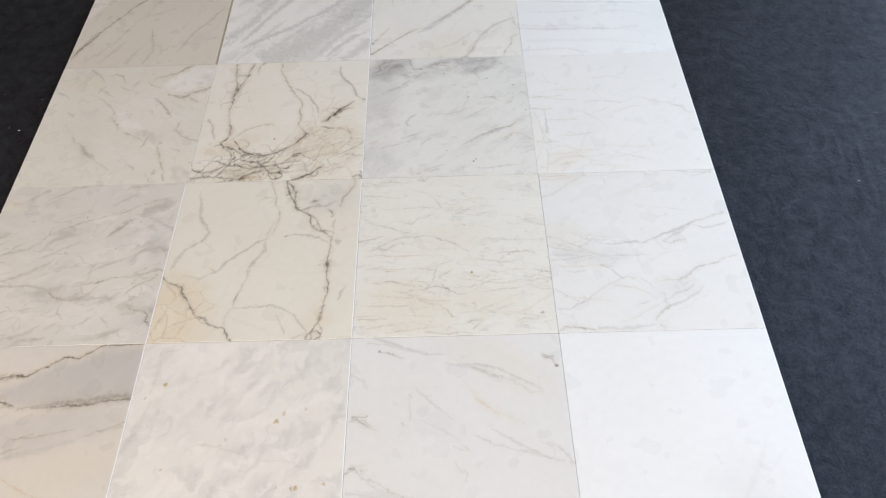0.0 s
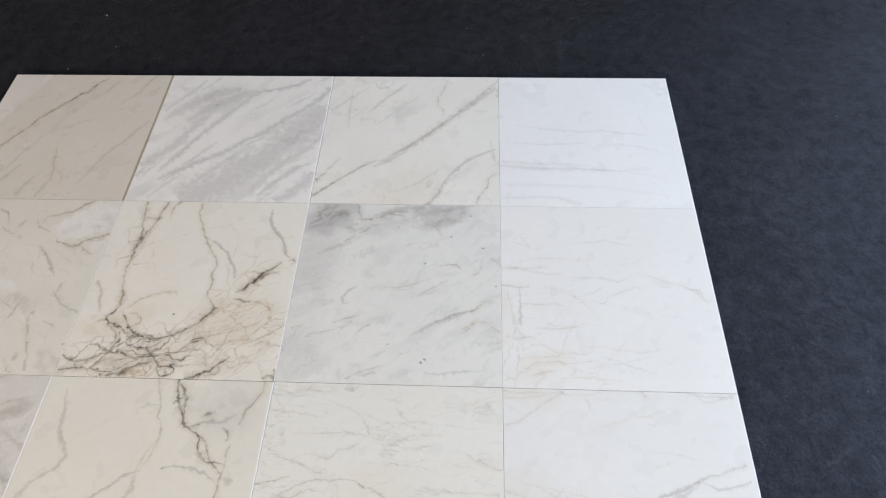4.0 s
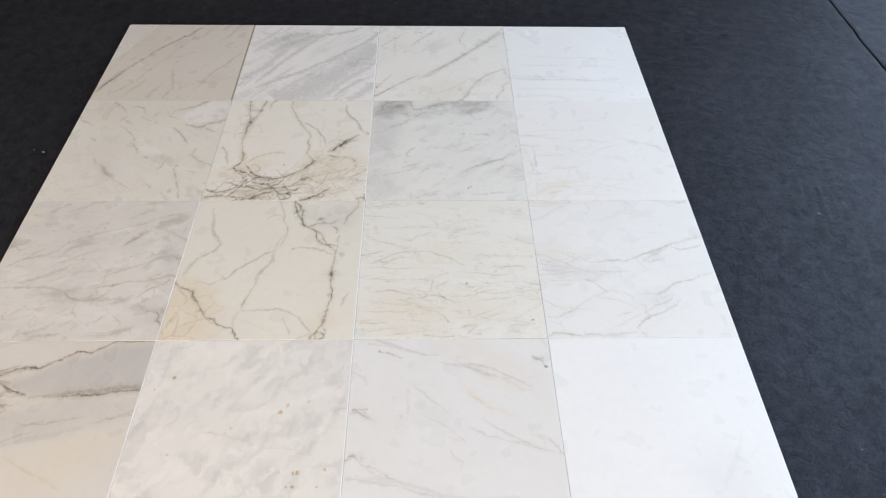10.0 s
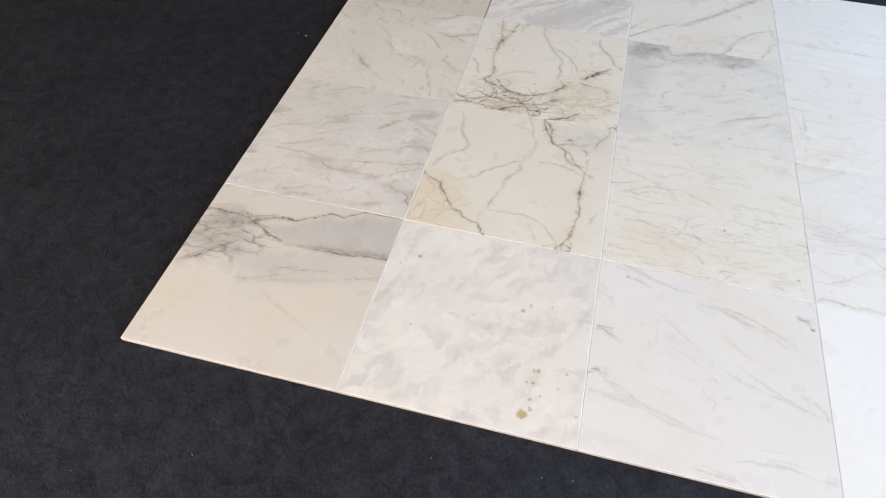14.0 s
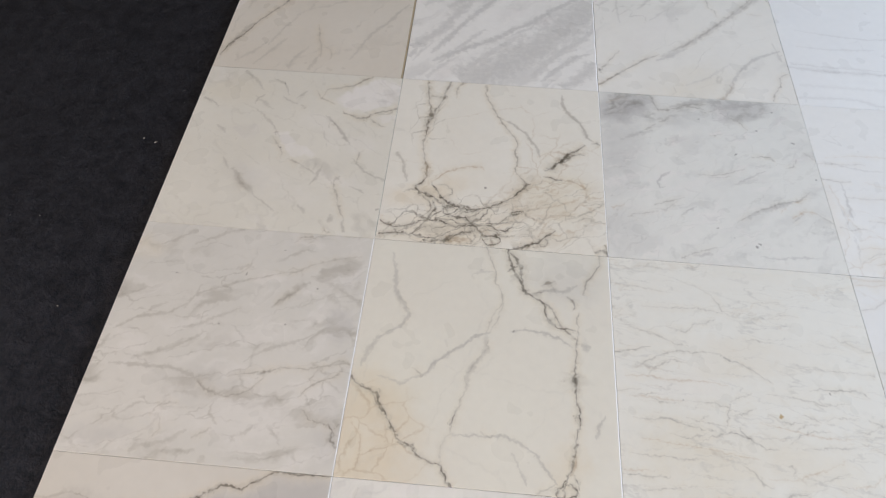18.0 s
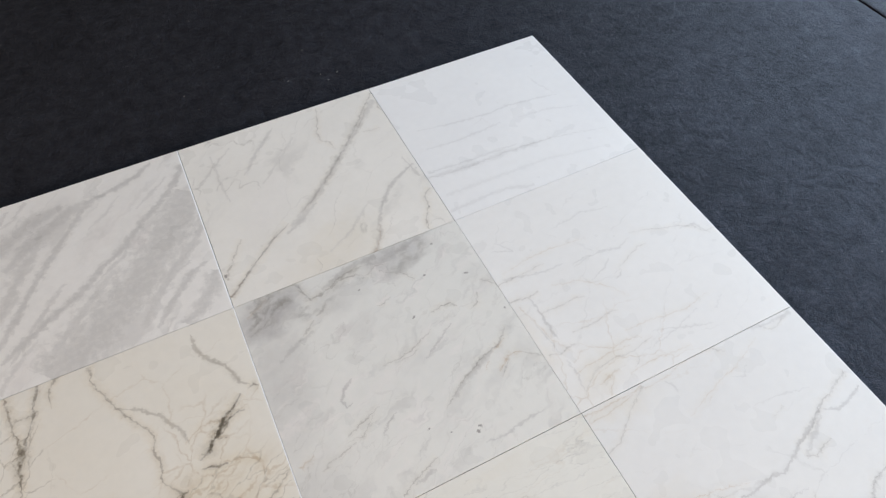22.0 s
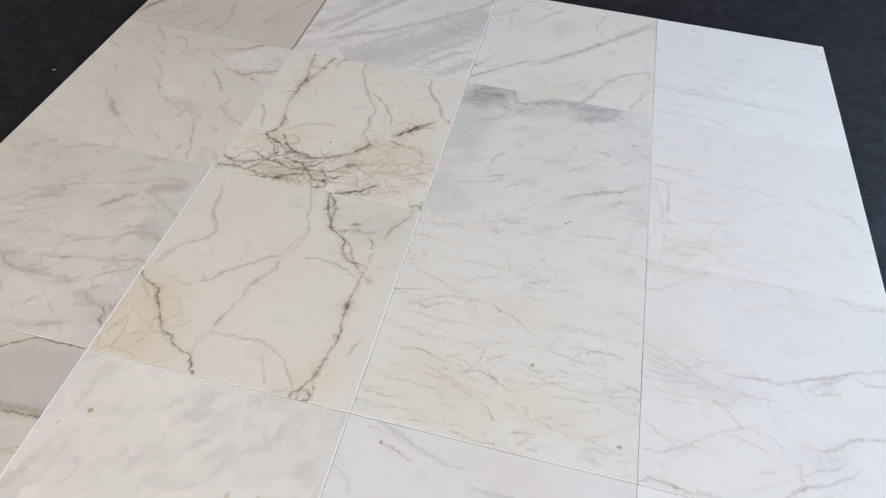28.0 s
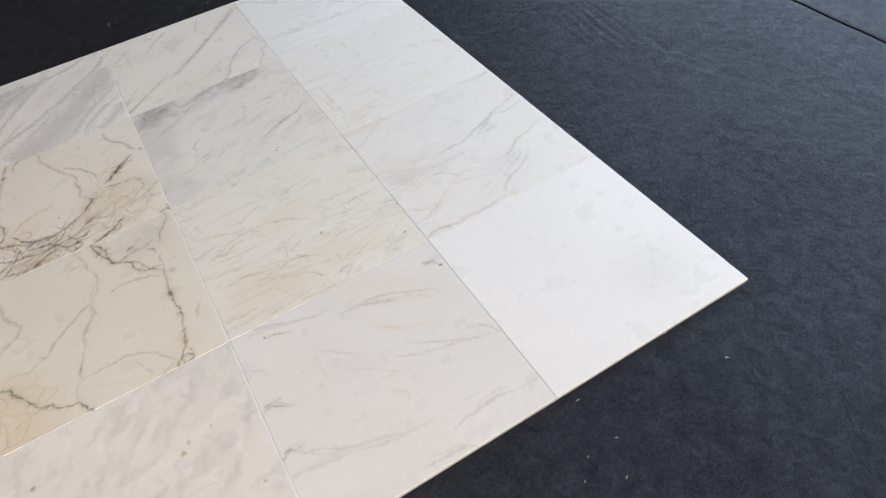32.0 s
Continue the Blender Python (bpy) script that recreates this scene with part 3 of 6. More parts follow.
m.spot("rust", 0.7, 0.008, (0.780, 0.301))
m.spot("fleck", 0.6, 0.006, (0.759, 0.242))
m.spot("fleck", 0.5, 0.006, (0.780, 0.167))
m.spot("fleck", 0.5, 0.006, (0.818, 0.190))
m.spot("fleck", 0.4, 0.006, (0.890, 0.244))
m.spot("fleck", 0.4, 0.006, (0.979, 0.140))
laid_tile(1, 0, m.done(), "white marble tile with pale grey clouds and rust spots", (0.0001, 0.0001, 0.0003, 0.0003), 0.0107, (0.0004, 0.0020, 0.0004, 0.0004))


m = Marble().slab("white_marble_grey_marks", rgb(0.755, 0.757, 0.738), rgb(0.735, 0.733, 0.705), 3, 1.0, (0.95, 0.93, 0.92), 0.45)
m.streaks("soft", 0.14, -12, 4.0, 5.0, 0.54, 0.74)
m.vein("dark", 0.007, 0.36, (-0.008, 0.349), (0.038, 0.374))
m.vein("dark", 0.006, 0.36, (0.068, 0.354), (0.104, 0.373))
m.vein("dark", 0.006, 0.324, (0.118, 0.354), (0.147, 0.337))
m.vein("grey", 0.008, 0.276, (0.469, 0.468), (0.506, 0.454), (0.543, 0.440))
m.vein("grey", 0.008, 0.245, (0.475, 0.408), (0.493, 0.375), (0.532, 0.342), (0.524, 0.304))
m.vein("grey", 0.006, 0.276, (0.752, 0.444), (0.879, 0.409), (0.962, 0.385))
m.vein("grey", 0.005, 0.245, (0.859, 0.487), (0.913, 0.452), (0.921, 0.402))
m.vein("soft", 0.012, 0.276, (0.051, 0.285), (0.287, 0.251), (0.425, 0.203), (0.561, 0.180))
m.vein("soft", 0.01, 0.214, (0.033, 0.380), (0.148, 0.284), (0.287, 0.257))
m.vein("soft", 0.008, 0.245, (0.603, 0.185), (0.782, 0.189))
m.vein("grey", 0.006, 0.245, (0.722, 0.139), (0.834, 0.158), (0.882, 0.145))
m.vein("soft", 0.008, 0.245, (0.883, 0.116), (0.987, 0.114))
m.vein("soft", 0.008, 0.214, (0.473, 0.061), (0.579, 0.045), (0.655, -0.004))
m.vein("dark", 0.008, 0.432, (0.020, 0.380), (0.040, 0.385), (0.059, 0.361))
m.vein("dark", 0.007, 0.432, (0.069, 0.366), (0.104, 0.379))
m.vein("grey", 0.007, 0.306, (0.762, 0.441), (0.852, 0.424), (0.901, 0.404), (0.957, 0.390))
m.vein("soft", 0.01, 0.276, (0.010, 0.277), (0.085, 0.266), (0.185, 0.249), (0.285, 0.238))
m.blob("warm", 0.28, 0.8, (0.698, 0.855), 0.271, 0.111, -30)
m.vein("dark", 0.007, 0.432, (0.127, 0.927), (0.197, 0.911), (0.260, 0.886))
m.vein("grey", 0.005, 0.276, (0.069, 0.972), (0.164, 0.959), (0.275, 0.926))
m.vein("grey", 0.006, 0.367, (0.008, 0.590), (0.082, 0.590), (0.136, 0.540))
m.vein("dark", 0.006, 0.36, (0.023, 0.597), (0.058, 0.604), (0.096, 0.611))
m.vein("dark", 0.008, 0.324, (0.245, 0.556), (0.260, 0.581))
m.vein("grey", 0.007, 0.276, (0.283, 0.580), (0.289, 0.616), (0.278, 0.688))
m.vein("soft", 0.012, 0.306, (0.447, 0.857), (0.571, 0.836), (0.692, 0.778))
m.vein("grey", 0.006, 0.276, (0.632, 0.817), (0.692, 0.789), (0.722, 0.774))
m.vein("grey", 0.006, 0.245, (0.782, 0.750), (0.838, 0.701), (0.901, 0.712))
m.vein("dark", 0.008, 0.324, (0.901, 0.901), (0.928, 0.880), (0.969, 0.880))
m.vein("soft", 0.01, 0.214, (-0.019, 0.823), (0.060, 0.784), (0.092, 0.727))
m.vein("grey", 0.006, 0.184, (0.260, 0.744), (0.412, 0.739))
m.vein("grey", 0.006, 0.214, (0.225, 0.518), (0.260, 0.532))
m.vein("dark", 0.009, 0.504, (0.024, 0.610), (0.064, 0.604), (0.096, 0.612))
m.vein("dark", 0.008, 0.504, (0.032, 0.601), (0.079, 0.572), (0.120, 0.551))
m.vein("dark", 0.008, 0.396, (0.247, 0.579), (0.258, 0.558))
m.vein("grey", 0.01, 0.306, (0.276, 0.712), (0.293, 0.687))
m.vein("grey", 0.012, 0.245, (0.283, 0.636), (0.289, 0.607))
m.vein("dark", 0.009, 0.432, (0.901, 0.886), (0.920, 0.873), (0.958, 0.886))
m.vein("brown", 0.012, 0.171, (0.578, 0.693), (0.630, 0.648), (0.695, 0.603))
m.spot("fleck", 0.7, 0.009, (0.969, 0.833))
m.spot("fleck", 0.6, 0.008, (0.133, 0.927))
m.vein("soft", 0.008, 0.396, (0.456, 0.848), (0.592, 0.85), (0.7, 0.826), (0.779, 0.777), (0.886, 0.722))
m.vein("grey", 0.006, 0.288, (0.082, 0.585), (0.131, 0.555))
m.vein("grey", 0.006, 0.324, (0.073, 0.339), (0.126, 0.323), (0.206, 0.284), (0.263, 0.256))
m.vein("soft", 0.008, 0.36, (0.259, 0.24), (0.36, 0.202), (0.444, 0.191))
m.vein("soft", 0.008, 0.36, (0.557, 0.518), (0.646, 0.48), (0.75, 0.441))
m.vein("grey", 0.006, 0.288, (0.495, 0.485), (0.533, 0.464), (0.551, 0.435))
m.vein("grey", 0.006, 0.288, (0.781, 0.44), (0.83, 0.439), (0.884, 0.406))
m.vein("soft", 0.008, 0.36, (0.595, 0.11), (0.692, 0.123), (0.76, 0.128), (0.829, 0.133), (0.885, 0.117))
m.vein("grey", 0.007, 0.36, (0.89, 0.896), (0.929, 0.882, 1.5), (0.978, 0.832))
m.vein("soft", 0.008, 0.324, (0.428, 0.039), (0.509, 0.035), (0.6, 0.027))
m.vein("soft", 0.009, 0.36, (0.106, 1.), (0.196, 0.966), (0.342, 0.91), (0.454, 0.903))
m.vein("soft", 0.008, 0.288, (0.335, 0.587), (0.442, 0.534), (0.507, 0.489))
m.vein("brown", 0.006, 0.216, (0.463, 0.889), (0.581, 0.831), (0.743, 0.766), (0.858, 0.705))
m.vein("warm", 0.014, 0.432, (0.527, 0.778), (0.608, 0.665), (0.696, 0.605), (0.801, 0.56))
m.vein("soft", 0.008, 0.36, (0.646, 0.541), (0.734, 0.489), (0.858, 0.423))
m.vein("soft", 0.008, 0.36, (0.887, 0.478), (0.942, 0.451), (0.976, 0.408), (0.992, 0.375))
m.vein("soft", 0.008, 0.324, (0.303, 0.739), (0.388, 0.665), (0.486, 0.578))
laid_tile(2, 0, m.done(), "white marble tile with short scattered grey marks", (0.0003, 0.0004, 0.0003, 0.0003), 0.0104, (0.0004, 0.0006, 0.0004, 0.0004))


m = Marble().slab("pure_white_marble", rgb(0.823, 0.836, 0.828), rgb(0.813, 0.826, 0.818), 4, 1.0, (0.99, 0.985, 0.96), 0.45)
m.vein("soft", 0.014, 0.08, (0.860, 0.505), (0.798, 0.373), (0.717, 0.252), (0.652, 0.160))
m.vein("soft", 0.01, 0.08, (0.916, 0.422), (0.844, 0.345), (0.785, 0.294))
m.blob("cloud", 0.12, 0.8, (0.740, 0.263), 0.186, 0.153, -1)
laid_tile(3, 0, m.done(), "nearly pure white marble tile", (0.0003, 0.0003, 0.0003, 0.0003), 0.0098, (0.0003, 0.0014, 0.0004, 0.0004))


m = Marble().slab("white_marble_grey_streaks", rgb(0.688, 0.668, 0.616), rgb(0.642, 0.626, 0.578), 5, 1.0, (1.04, 0.995, 0.88), 0.45)
m.crackle("grey", 0.30, 14, 2.8, 9.0, 0.030, (0.45, 0.4), 0.8, 0.7, 0)
m.streaks("soft", 0.62, 14, 3.0, 8.0, 0.52, 0.70)
m.threads("grey", 0.20, 14, 2.6, 4.0, 0.018)
m.streaks("pale", 0.38, 14, 2.2, 11.0, 0.50, 0.70, 3.0)
m.vein("soft", 0.01, 0.54, (0.096, 0.89), (0.149, 0.915), (0.189, 0.945), (0.236, 0.973))
m.vein("soft", 0.009, 0.495, (0.239, 0.903), (0.314, 0.942), (0.379, 0.978), (0.45, 1.011))
m.vein("grey", 0.005, 0.45, (0.659, 0.942), (0.689, 0.977), (0.736, 0.99, 1))
m.vein("grey", 0.005, 0.45, (0.736, 0.99, 1), (0.752, 0.971), (0.72, 0.947))
m.vein("grey", 0.006, 0.45, (0.778, 1.024), (0.809, 1.033, 1.4), (0.826, 1.019))
m.vein("soft", 0.007, 0.45, (0.703, 0.966), (0.819, 1.007), (0.943, 1.003))
m.vein("grey", 0.006, 0.405, (0.508, 0.748), (0.578, 0.77), (0.643, 0.798), (0.712, 0.81), (0.753, 0.842), (0.809, 0.861), (0.889, 0.888), (0.963, 0.903))
m.vein("grey", 0.007, 0.45, (0.664, 0.789), (0.694, 0.806, 1.3), (0.723, 0.814))
m.vein("soft", 0.009, 0.54, (0.286, 0.631), (0.323, 0.666), (0.384, 0.698), (0.469, 0.733), (0.534, 0.755))
m.vein("soft", 0.009, 0.54, (0.038, 0.482), (0.109, 0.538), (0.193, 0.561), (0.244, 0.581), (0.29, 0.619))
m.vein("grey", 0.01, 0.45, (0.643, 0.643), (0.672, 0.669, 1.4), (0.701, 0.696), (0.73, 0.725))
m.vein("soft", 0.018, 0.54, (0.635, 0.63), (0.682, 0.678), (0.729, 0.73), (0.766, 0.755))
m.vein("soft", 0.007, 0.45, (0.285, 0.598), (0.308, 0.639), (0.323, 0.68), (0.327, 0.715))
m.vein("soft", 0.009, 0.45, (0.129, 0.545), (0.161, 0.586), (0.221, 0.618))
m.vein("soft", 0.012, 0.45, (0.451, 0.8), (0.494, 0.818, 1.4), (0.525, 0.81))
m.vein("grey", 0.008, 0.36, (0.464, 0.796), (0.507, 0.816))
m.vein("soft", 0.012, 0.45, (0.478, 0.444), (0.509, 0.456, 1.5), (0.554, 0.453))
m.vein("soft", 0.009, 0.45, (-0.033, 0.371), (0.019, 0.412), (0.034, 0.462))
m.vein("soft", 0.009, 0.45, (0.148, 0.364), (0.205, 0.393), (0.284, 0.424), (0.36, 0.467), (0.404, 0.508))
m.vein("soft", 0.012, 0.45, (0.764, 0.787), (0.839, 0.767), (0.917, 0.721), (0.994, 0.675))
m.vein("soft", 0.008, 0.36, (0.397, 0.57), (0.354, 0.561, 1.5), (0.324, 0.568))
m.vein("soft", 0.01, 0.54, (0.067, 0.345), (0.178, 0.344), (0.265, 0.345), (0.32, 0.345), (0.38, 0.328), (0.431, 0.305), (0.466, 0.272))
m.vein("grey", 0.01, 0.54, (0.429, 0.298), (0.466, 0.272, 1.5), (0.499, 0.262, 1.4), (0.53, 0.258))
m.vein("grey", 0.006, 0.45, (0.522, 0.251), (0.554, 0.25), (0.594, 0.262), (0.631, 0.283), (0.665, 0.319), (0.682, 0.337))
m.vein("grey", 0.006, 0.495, (0.531, 0.332), (0.594, 0.342), (0.646, 0.352), (0.696, 0.368), (0.758, 0.385), (0.824, 0.379), (0.886, 0.397), (0.927, 0.412), (0.987, 0.417))
m.vein("dark", 0.008, 0.54, (0.648, 0.343), (0.669, 0.354, 1.3), (0.693, 0.365))
m.vein("dark", 0.008, 0.45, (0.646, 0.325), (0.66, 0.337))
m.vein("grey", 0.007, 0.54, (0.946, 0.425), (0.965, 0.392), (0.947, 0.361), (0.901, 0.341, 1))
m.vein("grey", 0.007, 0.54, (0.901, 0.341, 1), (0.859, 0.315), (0.836, 0.29), (0.817, 0.269))
m.vein("grey", 0.009, 0.495, (0.906, 0.408), (0.946, 0.425, 1.4), (0.987, 0.42))
m.vein("grey", 0.006, 0.45, (0.878, 0.391), (0.862, 0.367), (0.849, 0.343), (0.863, 0.317))
m.vein("grey", 0.007, 0.54, (0.845, 0.22), (0.873, 0.192), (0.917, 0.18), (0.951, 0.166), (0.98, 0.14))
m.vein("dark", 0.009, 0.585, (0.945, 0.178), (0.967, 0.147), (0.967, 0.126), (0.993, 0.094, 1.4), (1.016, 0.063, 1.3))
m.vein("grey", 0.006, 0.45, (0.972, 0.164), (0.996, 0.191), (1.025, 0.189))
m.vein("soft", 0.007, 0.45, (0.845, 0.28), (0.87, 0.239), (0.895, 0.199))
m.vein("grey", 0.006, 0.405, (0.297, 0.155), (0.316, 0.193), (0.353, 0.21), (0.393, 0.205))
m.vein("soft", 0.008, 0.495, (0.513, 0.228), (0.51, 0.181), (0.552, 0.143))
m.vein("grey", 0.007, 0.36, (0.473, 0.082), (0.506, 0.109), (0.536, 0.135))
m.vein("soft", 0.012, 0.45, (0.262, 0.019), (0.285, 0.041), (0.331, 0.055), (0.398, 0.071), (0.446, 0.116))
m.vein("soft", 0.01, 0.45, (0.371, 0.028), (0.429, 0.038), (0.5, 0.04))
m.vein("soft", 0.008, 0.36, (0.522, -0.001), (0.534, 0.013), (0.538, 0.028))
m.vein("soft", 0.009, 0.45, (0.045, 0.343), (0.004, 0.363), (-0.004, 0.327))
m.vein("grey", 0.006, 0.315, (0.318, 0.064), (0.345, 0.107), (0.336, 0.159))
m.vein("soft", 0.008, 0.45, (0.174, 0.144), (0.231, 0.192), (0.286, 0.208))
m.vein("soft", 0.008, 0.45, (0.581, 0.392), (0.656, 0.446), (0.757, 0.491), (0.837, 0.535))
m.vein("soft", 0.008, 0.405, (0.257, 0.507), (0.344, 0.52), (0.442, 0.574), (0.522, 0.619))
m.blob("cloud", 0.4, 0.5, (0.917, 0.567), 0.055, 0.09, 0)
m.blob("pale", 0.35, 0.5, (0.635, 0.186), 0.2, 0.08, 10)
m.blob("pale", 0.3, 0.6, (0.891, 0.263), 0.1, 0.07, 10)
m.blob("cloud", 0.35, 0.7, (0.127, 0.077), 0.12, 0.05, 5)
m.blob("warm", 0.35, 0.8, (0.034, 0.890), 0.08, 0.06, 0)
m.blob("cloud", 0.2, 0.8, (0.499, 0.293), 0.2, 0.1, 0)
m.blob("cloud", 0.3, 0.8, (0.969, 0.123), 0.1, 0.12, 20)
m.blob("pale", 0.3, 0.6, (0.579, 0.487), 0.18, 0.04, 14)
m.blob("pale", 0.3, 0.6, (0.316, 0.537), 0.12, 0.03, 14)
m.spot("fleck", 0.55, 0.005, (0.444, 0.541))
m.spot("fleck", 0.55, 0.005, (0.708, 0.560))
m.spot("fleck", 0.55, 0.005, (0.207, 0.755))
m.spot("fleck", 0.55, 0.005, (0.498, 0.777))
m.spot("fleck", 0.55, 0.005, (0.805, 0.737))
m.spot("fleck", 0.55, 0.005, (0.628, 0.907))
laid_tile(0, 1, m.done(), "off-white marble tile with fine slanting grey streaks", (0.0001, 0.0001, 0.0001, 0.0001), 0.0111, (0.0004, 0.0020, 0.0006, 0.0004))


m = Marble().slab("white_marble_bold_veins", rgb(0.748, 0.730, 0.645), rgb(0.735, 0.710, 0.628), 6, 1.0, (1.02, 1.0, 0.93), 0.45)
m.crackle("soft", 0.10, 30, 1.3, 3.4, 0.022, (0.4, 0.5), 0.9, 0.9, 0)
m.crackle("brown", 0.30, 20, 1.3, 9.0, 0.05, (0.10, 0.16), 0.24, 0.22, 0)
m.vein("dark", 0.0105, 0.784, (0.656, 1.04), (0.601, 1.021, 1.4), (0.577, 0.997, 1.5), (0.578, 0.959, 1.3), (0.593, 0.917, 1.5), (0.607, 0.879, 1.6))
m.vein("dark", 0.0105, 0.784, (0.607, 0.879, 1.6), (0.633, 0.842, 1.4), (0.647, 0.802, 1.3), (0.672, 0.781), (0.708, 0.762), (0.733, 0.744), (0.733, 0.702), (0.751, 0.667), (0.781, 0.645), (0.816, 0.638), (0.851, 0.633))
m.vein("dark", 0.0126, 0.686, (0.585, 0.985), (0.611, 0.95), (0.63, 0.912, 1.4), (0.632, 0.866), (0.646, 0.823))
m.vein("dark", 0.0084, 0.735, (0.574, 0.888), (0.594, 0.902, 1.5), (0.618, 0.92))
m.vein("grey", 0.00735, 0.784, (0.716, 0.757), (0.749, 0.737), (0.769, 0.711), (0.783, 0.673), (0.816, 0.627), (0.847, 0.603), (0.858, 0.582))
m.vein("grey", 0.00735, 0.735, (0.678, 0.794), (0.715, 0.794), (0.734, 0.811))
m.vein("grey", 0.0126, 0.784, (0.719, 0.827), (0.748, 0.845, 1.4), (0.772, 0.859))
m.vein("grey", 0.00735, 0.735, (0.753, 0.842), (0.767, 0.814))
m.vein("soft", 0.0126, 0.588, (0.672, 0.781), (0.743, 0.812), (0.816, 0.813), (0.864, 0.844))
m.vein("grey", 0.00735, 0.784, (0.952, 1.008, 1.3), (0.959, 0.959), (0.933, 0.911), (0.913, 0.879), (0.893, 0.838), (0.888, 0.803))
m.vein("dark", 0.0084, 0.588, (0.821, 0.793), (0.845, 0.775, 1.5), (0.854, 0.75), (0.845, 0.724))
m.vein("grey", 0.0063, 0.686, (0.875, 0.721), (0.859, 0.686), (0.858, 0.631))
m.vein("grey", 0.00735, 0.833, (0.858, 0.636), (0.856, 0.577), (0.851, 0.511), (0.844, 0.471), (0.844, 0.421, 1.3), (0.848, 0.372), (0.857, 0.324), (0.861, 0.277), (0.856, 0.242), (0.843, 0.206), (0.843, 0.161, 1.4), (0.835, 0.127), (0.828, 0.094), (0.81, 0.06))
m.vein("dark", 0.0168, 0.686, (0.846, 0.454, 1), (0.844, 0.421, 1.6), (0.844, 0.376, 0.5))
m.vein("dark", 0.0063, 0.686, (0.857, 0.337), (0.861, 0.277), (0.852, 0.235))
m.vein("brown", 0.0126, 0.49, (0.845, 0.161), (0.839, 0.112), (0.826, 0.072))
m.vein("dark", 0.00735, 0.833, (0.828, 0.094), (0.806, 0.053), (0.786, 0.03), (0.771, 0.009), (0.778, -0.009))
m.vein("dark", 0.00735, 0.833, (0.798, 0.044), (0.826, 0.042), (0.847, 0.027, 1.3))
m.vein("dark", 0.00735, 0.833, (0.847, 0.027, 1.3), (0.839, 0.006), (0.81, -0.003), (0.778, -0.001))
m.vein("dark", 0.0063, 0.784, (0.814, 0.06), (0.798, 0.027), (0.802, -0.002))
m.vein("dark", 0.0063, 0.686, (0.835, 0.081), (0.847, 0.057), (0.853, 0.032))
m.vein("grey", 0.0063, 0.637, (0.702, 0.), (0.726, 0.015), (0.749, 0.028), (0.777, 0.044))
m.vein("soft", 0.0168, 0.539, (0.867, 0.573), (0.89, 0.567, 1.5), (0.908, 0.577))
m.vein("grey", 0.0063, 0.412, (0.483, 1.), (0.505, 0.93), (0.525, 0.886), (0.528, 0.826), (0.555, 0.784), (0.56, 0.741), (0.542, 0.711), (0.521, 0.667), (0.507, 0.624), (0.502, 0.596))
m.vein("grey", 0.0063, 0.372, (0.565, 0.742), (0.55, 0.698, 1.4), (0.539, 0.654), (0.514, 0.597))
m.vein("grey", 0.0063, 0.353, (0.511, 0.575), (0.507, 0.529), (0.475, 0.486), (0.455, 0.445), (0.431, 0.405), (0.44, 0.356), (0.421, 0.317), (0.413, 0.28), (0.401, 0.243, 1.5), (0.398, 0.207), (0.38, 0.171), (0.362, 0.135), (0.362, 0.09), (0.363, 0.068), (0.378, 0.037), (0.389, 0.017))
m.vein("soft", 0.0147, 0.392, (0.502, 0.596), (0.501, 0.515), (0.445, 0.432), (0.44, 0.356))
m.vein("dark", 0.0084, 0.539, (0.41, 0.27), (0.398, 0.231, 1.3), (0.393, 0.212))
m.vein("dark", 0.0084, 0.784, (-0.02, 0.39), (0.022, 0.346), (0.059, 0.33), (0.088, 0.32, 1.4), (0.114, 0.298, 1.5), (0.133, 0.264, 1.5), (0.153, 0.23, 1.4), (0.176, 0.197), (0.2, 0.164), (0.221, 0.139), (0.255, 0.129), (0.28, 0.104), (0.314, 0.085), (0.358, 0.072), (0.382, 0.048), (0.395, 0.017), (0.41, -0.002))
m.vein("dark", 0.0105, 0.588, (0.08, 0.315), (0.112, 0.283), (0.144, 0.248), (0.168, 0.208))
m.vein("dark", 0.0063, 0.686, (0.208, 0.138), (0.232, 0.126), (0.261, 0.134), (0.281, 0.109))
m.vein("brown", 0.00735, 0.49, (0.074, 0.083), (0.119, 0.101), (0.16, 0.115), (0.211, 0.131))
m.vein("brown", 0.00735, 0.392, (0.146, 0.205), (0.16, 0.172), (0.157, 0.132))
m.vein("brown", 0.00735, 0.392, (0.037, 0.194), (0.073, 0.14), (0.078, 0.084), (0.071, 0.028))
m.vein("soft", 0.0126, 0.49, (0.092, 0.937), (0.112, 0.846), (0.125, 0.757), (0.157, 0.702), (0.188, 0.648), (0.16, 0.589), (0.116, 0.565), (0.074, 0.526), (0.048, 0.47), (0.033, 0.416))
m.vein("grey", 0.0063, 0.343, (0.141, 0.729), (0.175, 0.689), (0.196, 0.643), (0.169, 0.596))
m.vein("soft", 0.0084, 0.637, (0.514, 0.597), (0.457, 0.578), (0.413, 0.533), (0.359, 0.493), (0.327, 0.471), (0.297, 0.43), (0.267, 0.388))
m.vein("grey", 0.0063, 0.441, (0.232, 0.428), (0.258, 0.408), (0.272, 0.389))
m.vein("soft", 0.0084, 0.588, (0.595, 0.605), (0.653, 0.624), (0.723, 0.618), (0.793, 0.597), (0.84, 0.562))
m.vein("soft", 0.0084, 0.392, (0.096, 0.384), (0.191, 0.363), (0.288, 0.403))
m.vein("soft", 0.00735, 0.49, (0.389, 0.183), (0.454, 0.183), (0.529, 0.186), (0.572, 0.195), (0.626, 0.18), (0.67, 0.162), (0.702, 0.136), (0.724, 0.105), (0.756, 0.065), (0.777, 0.041))
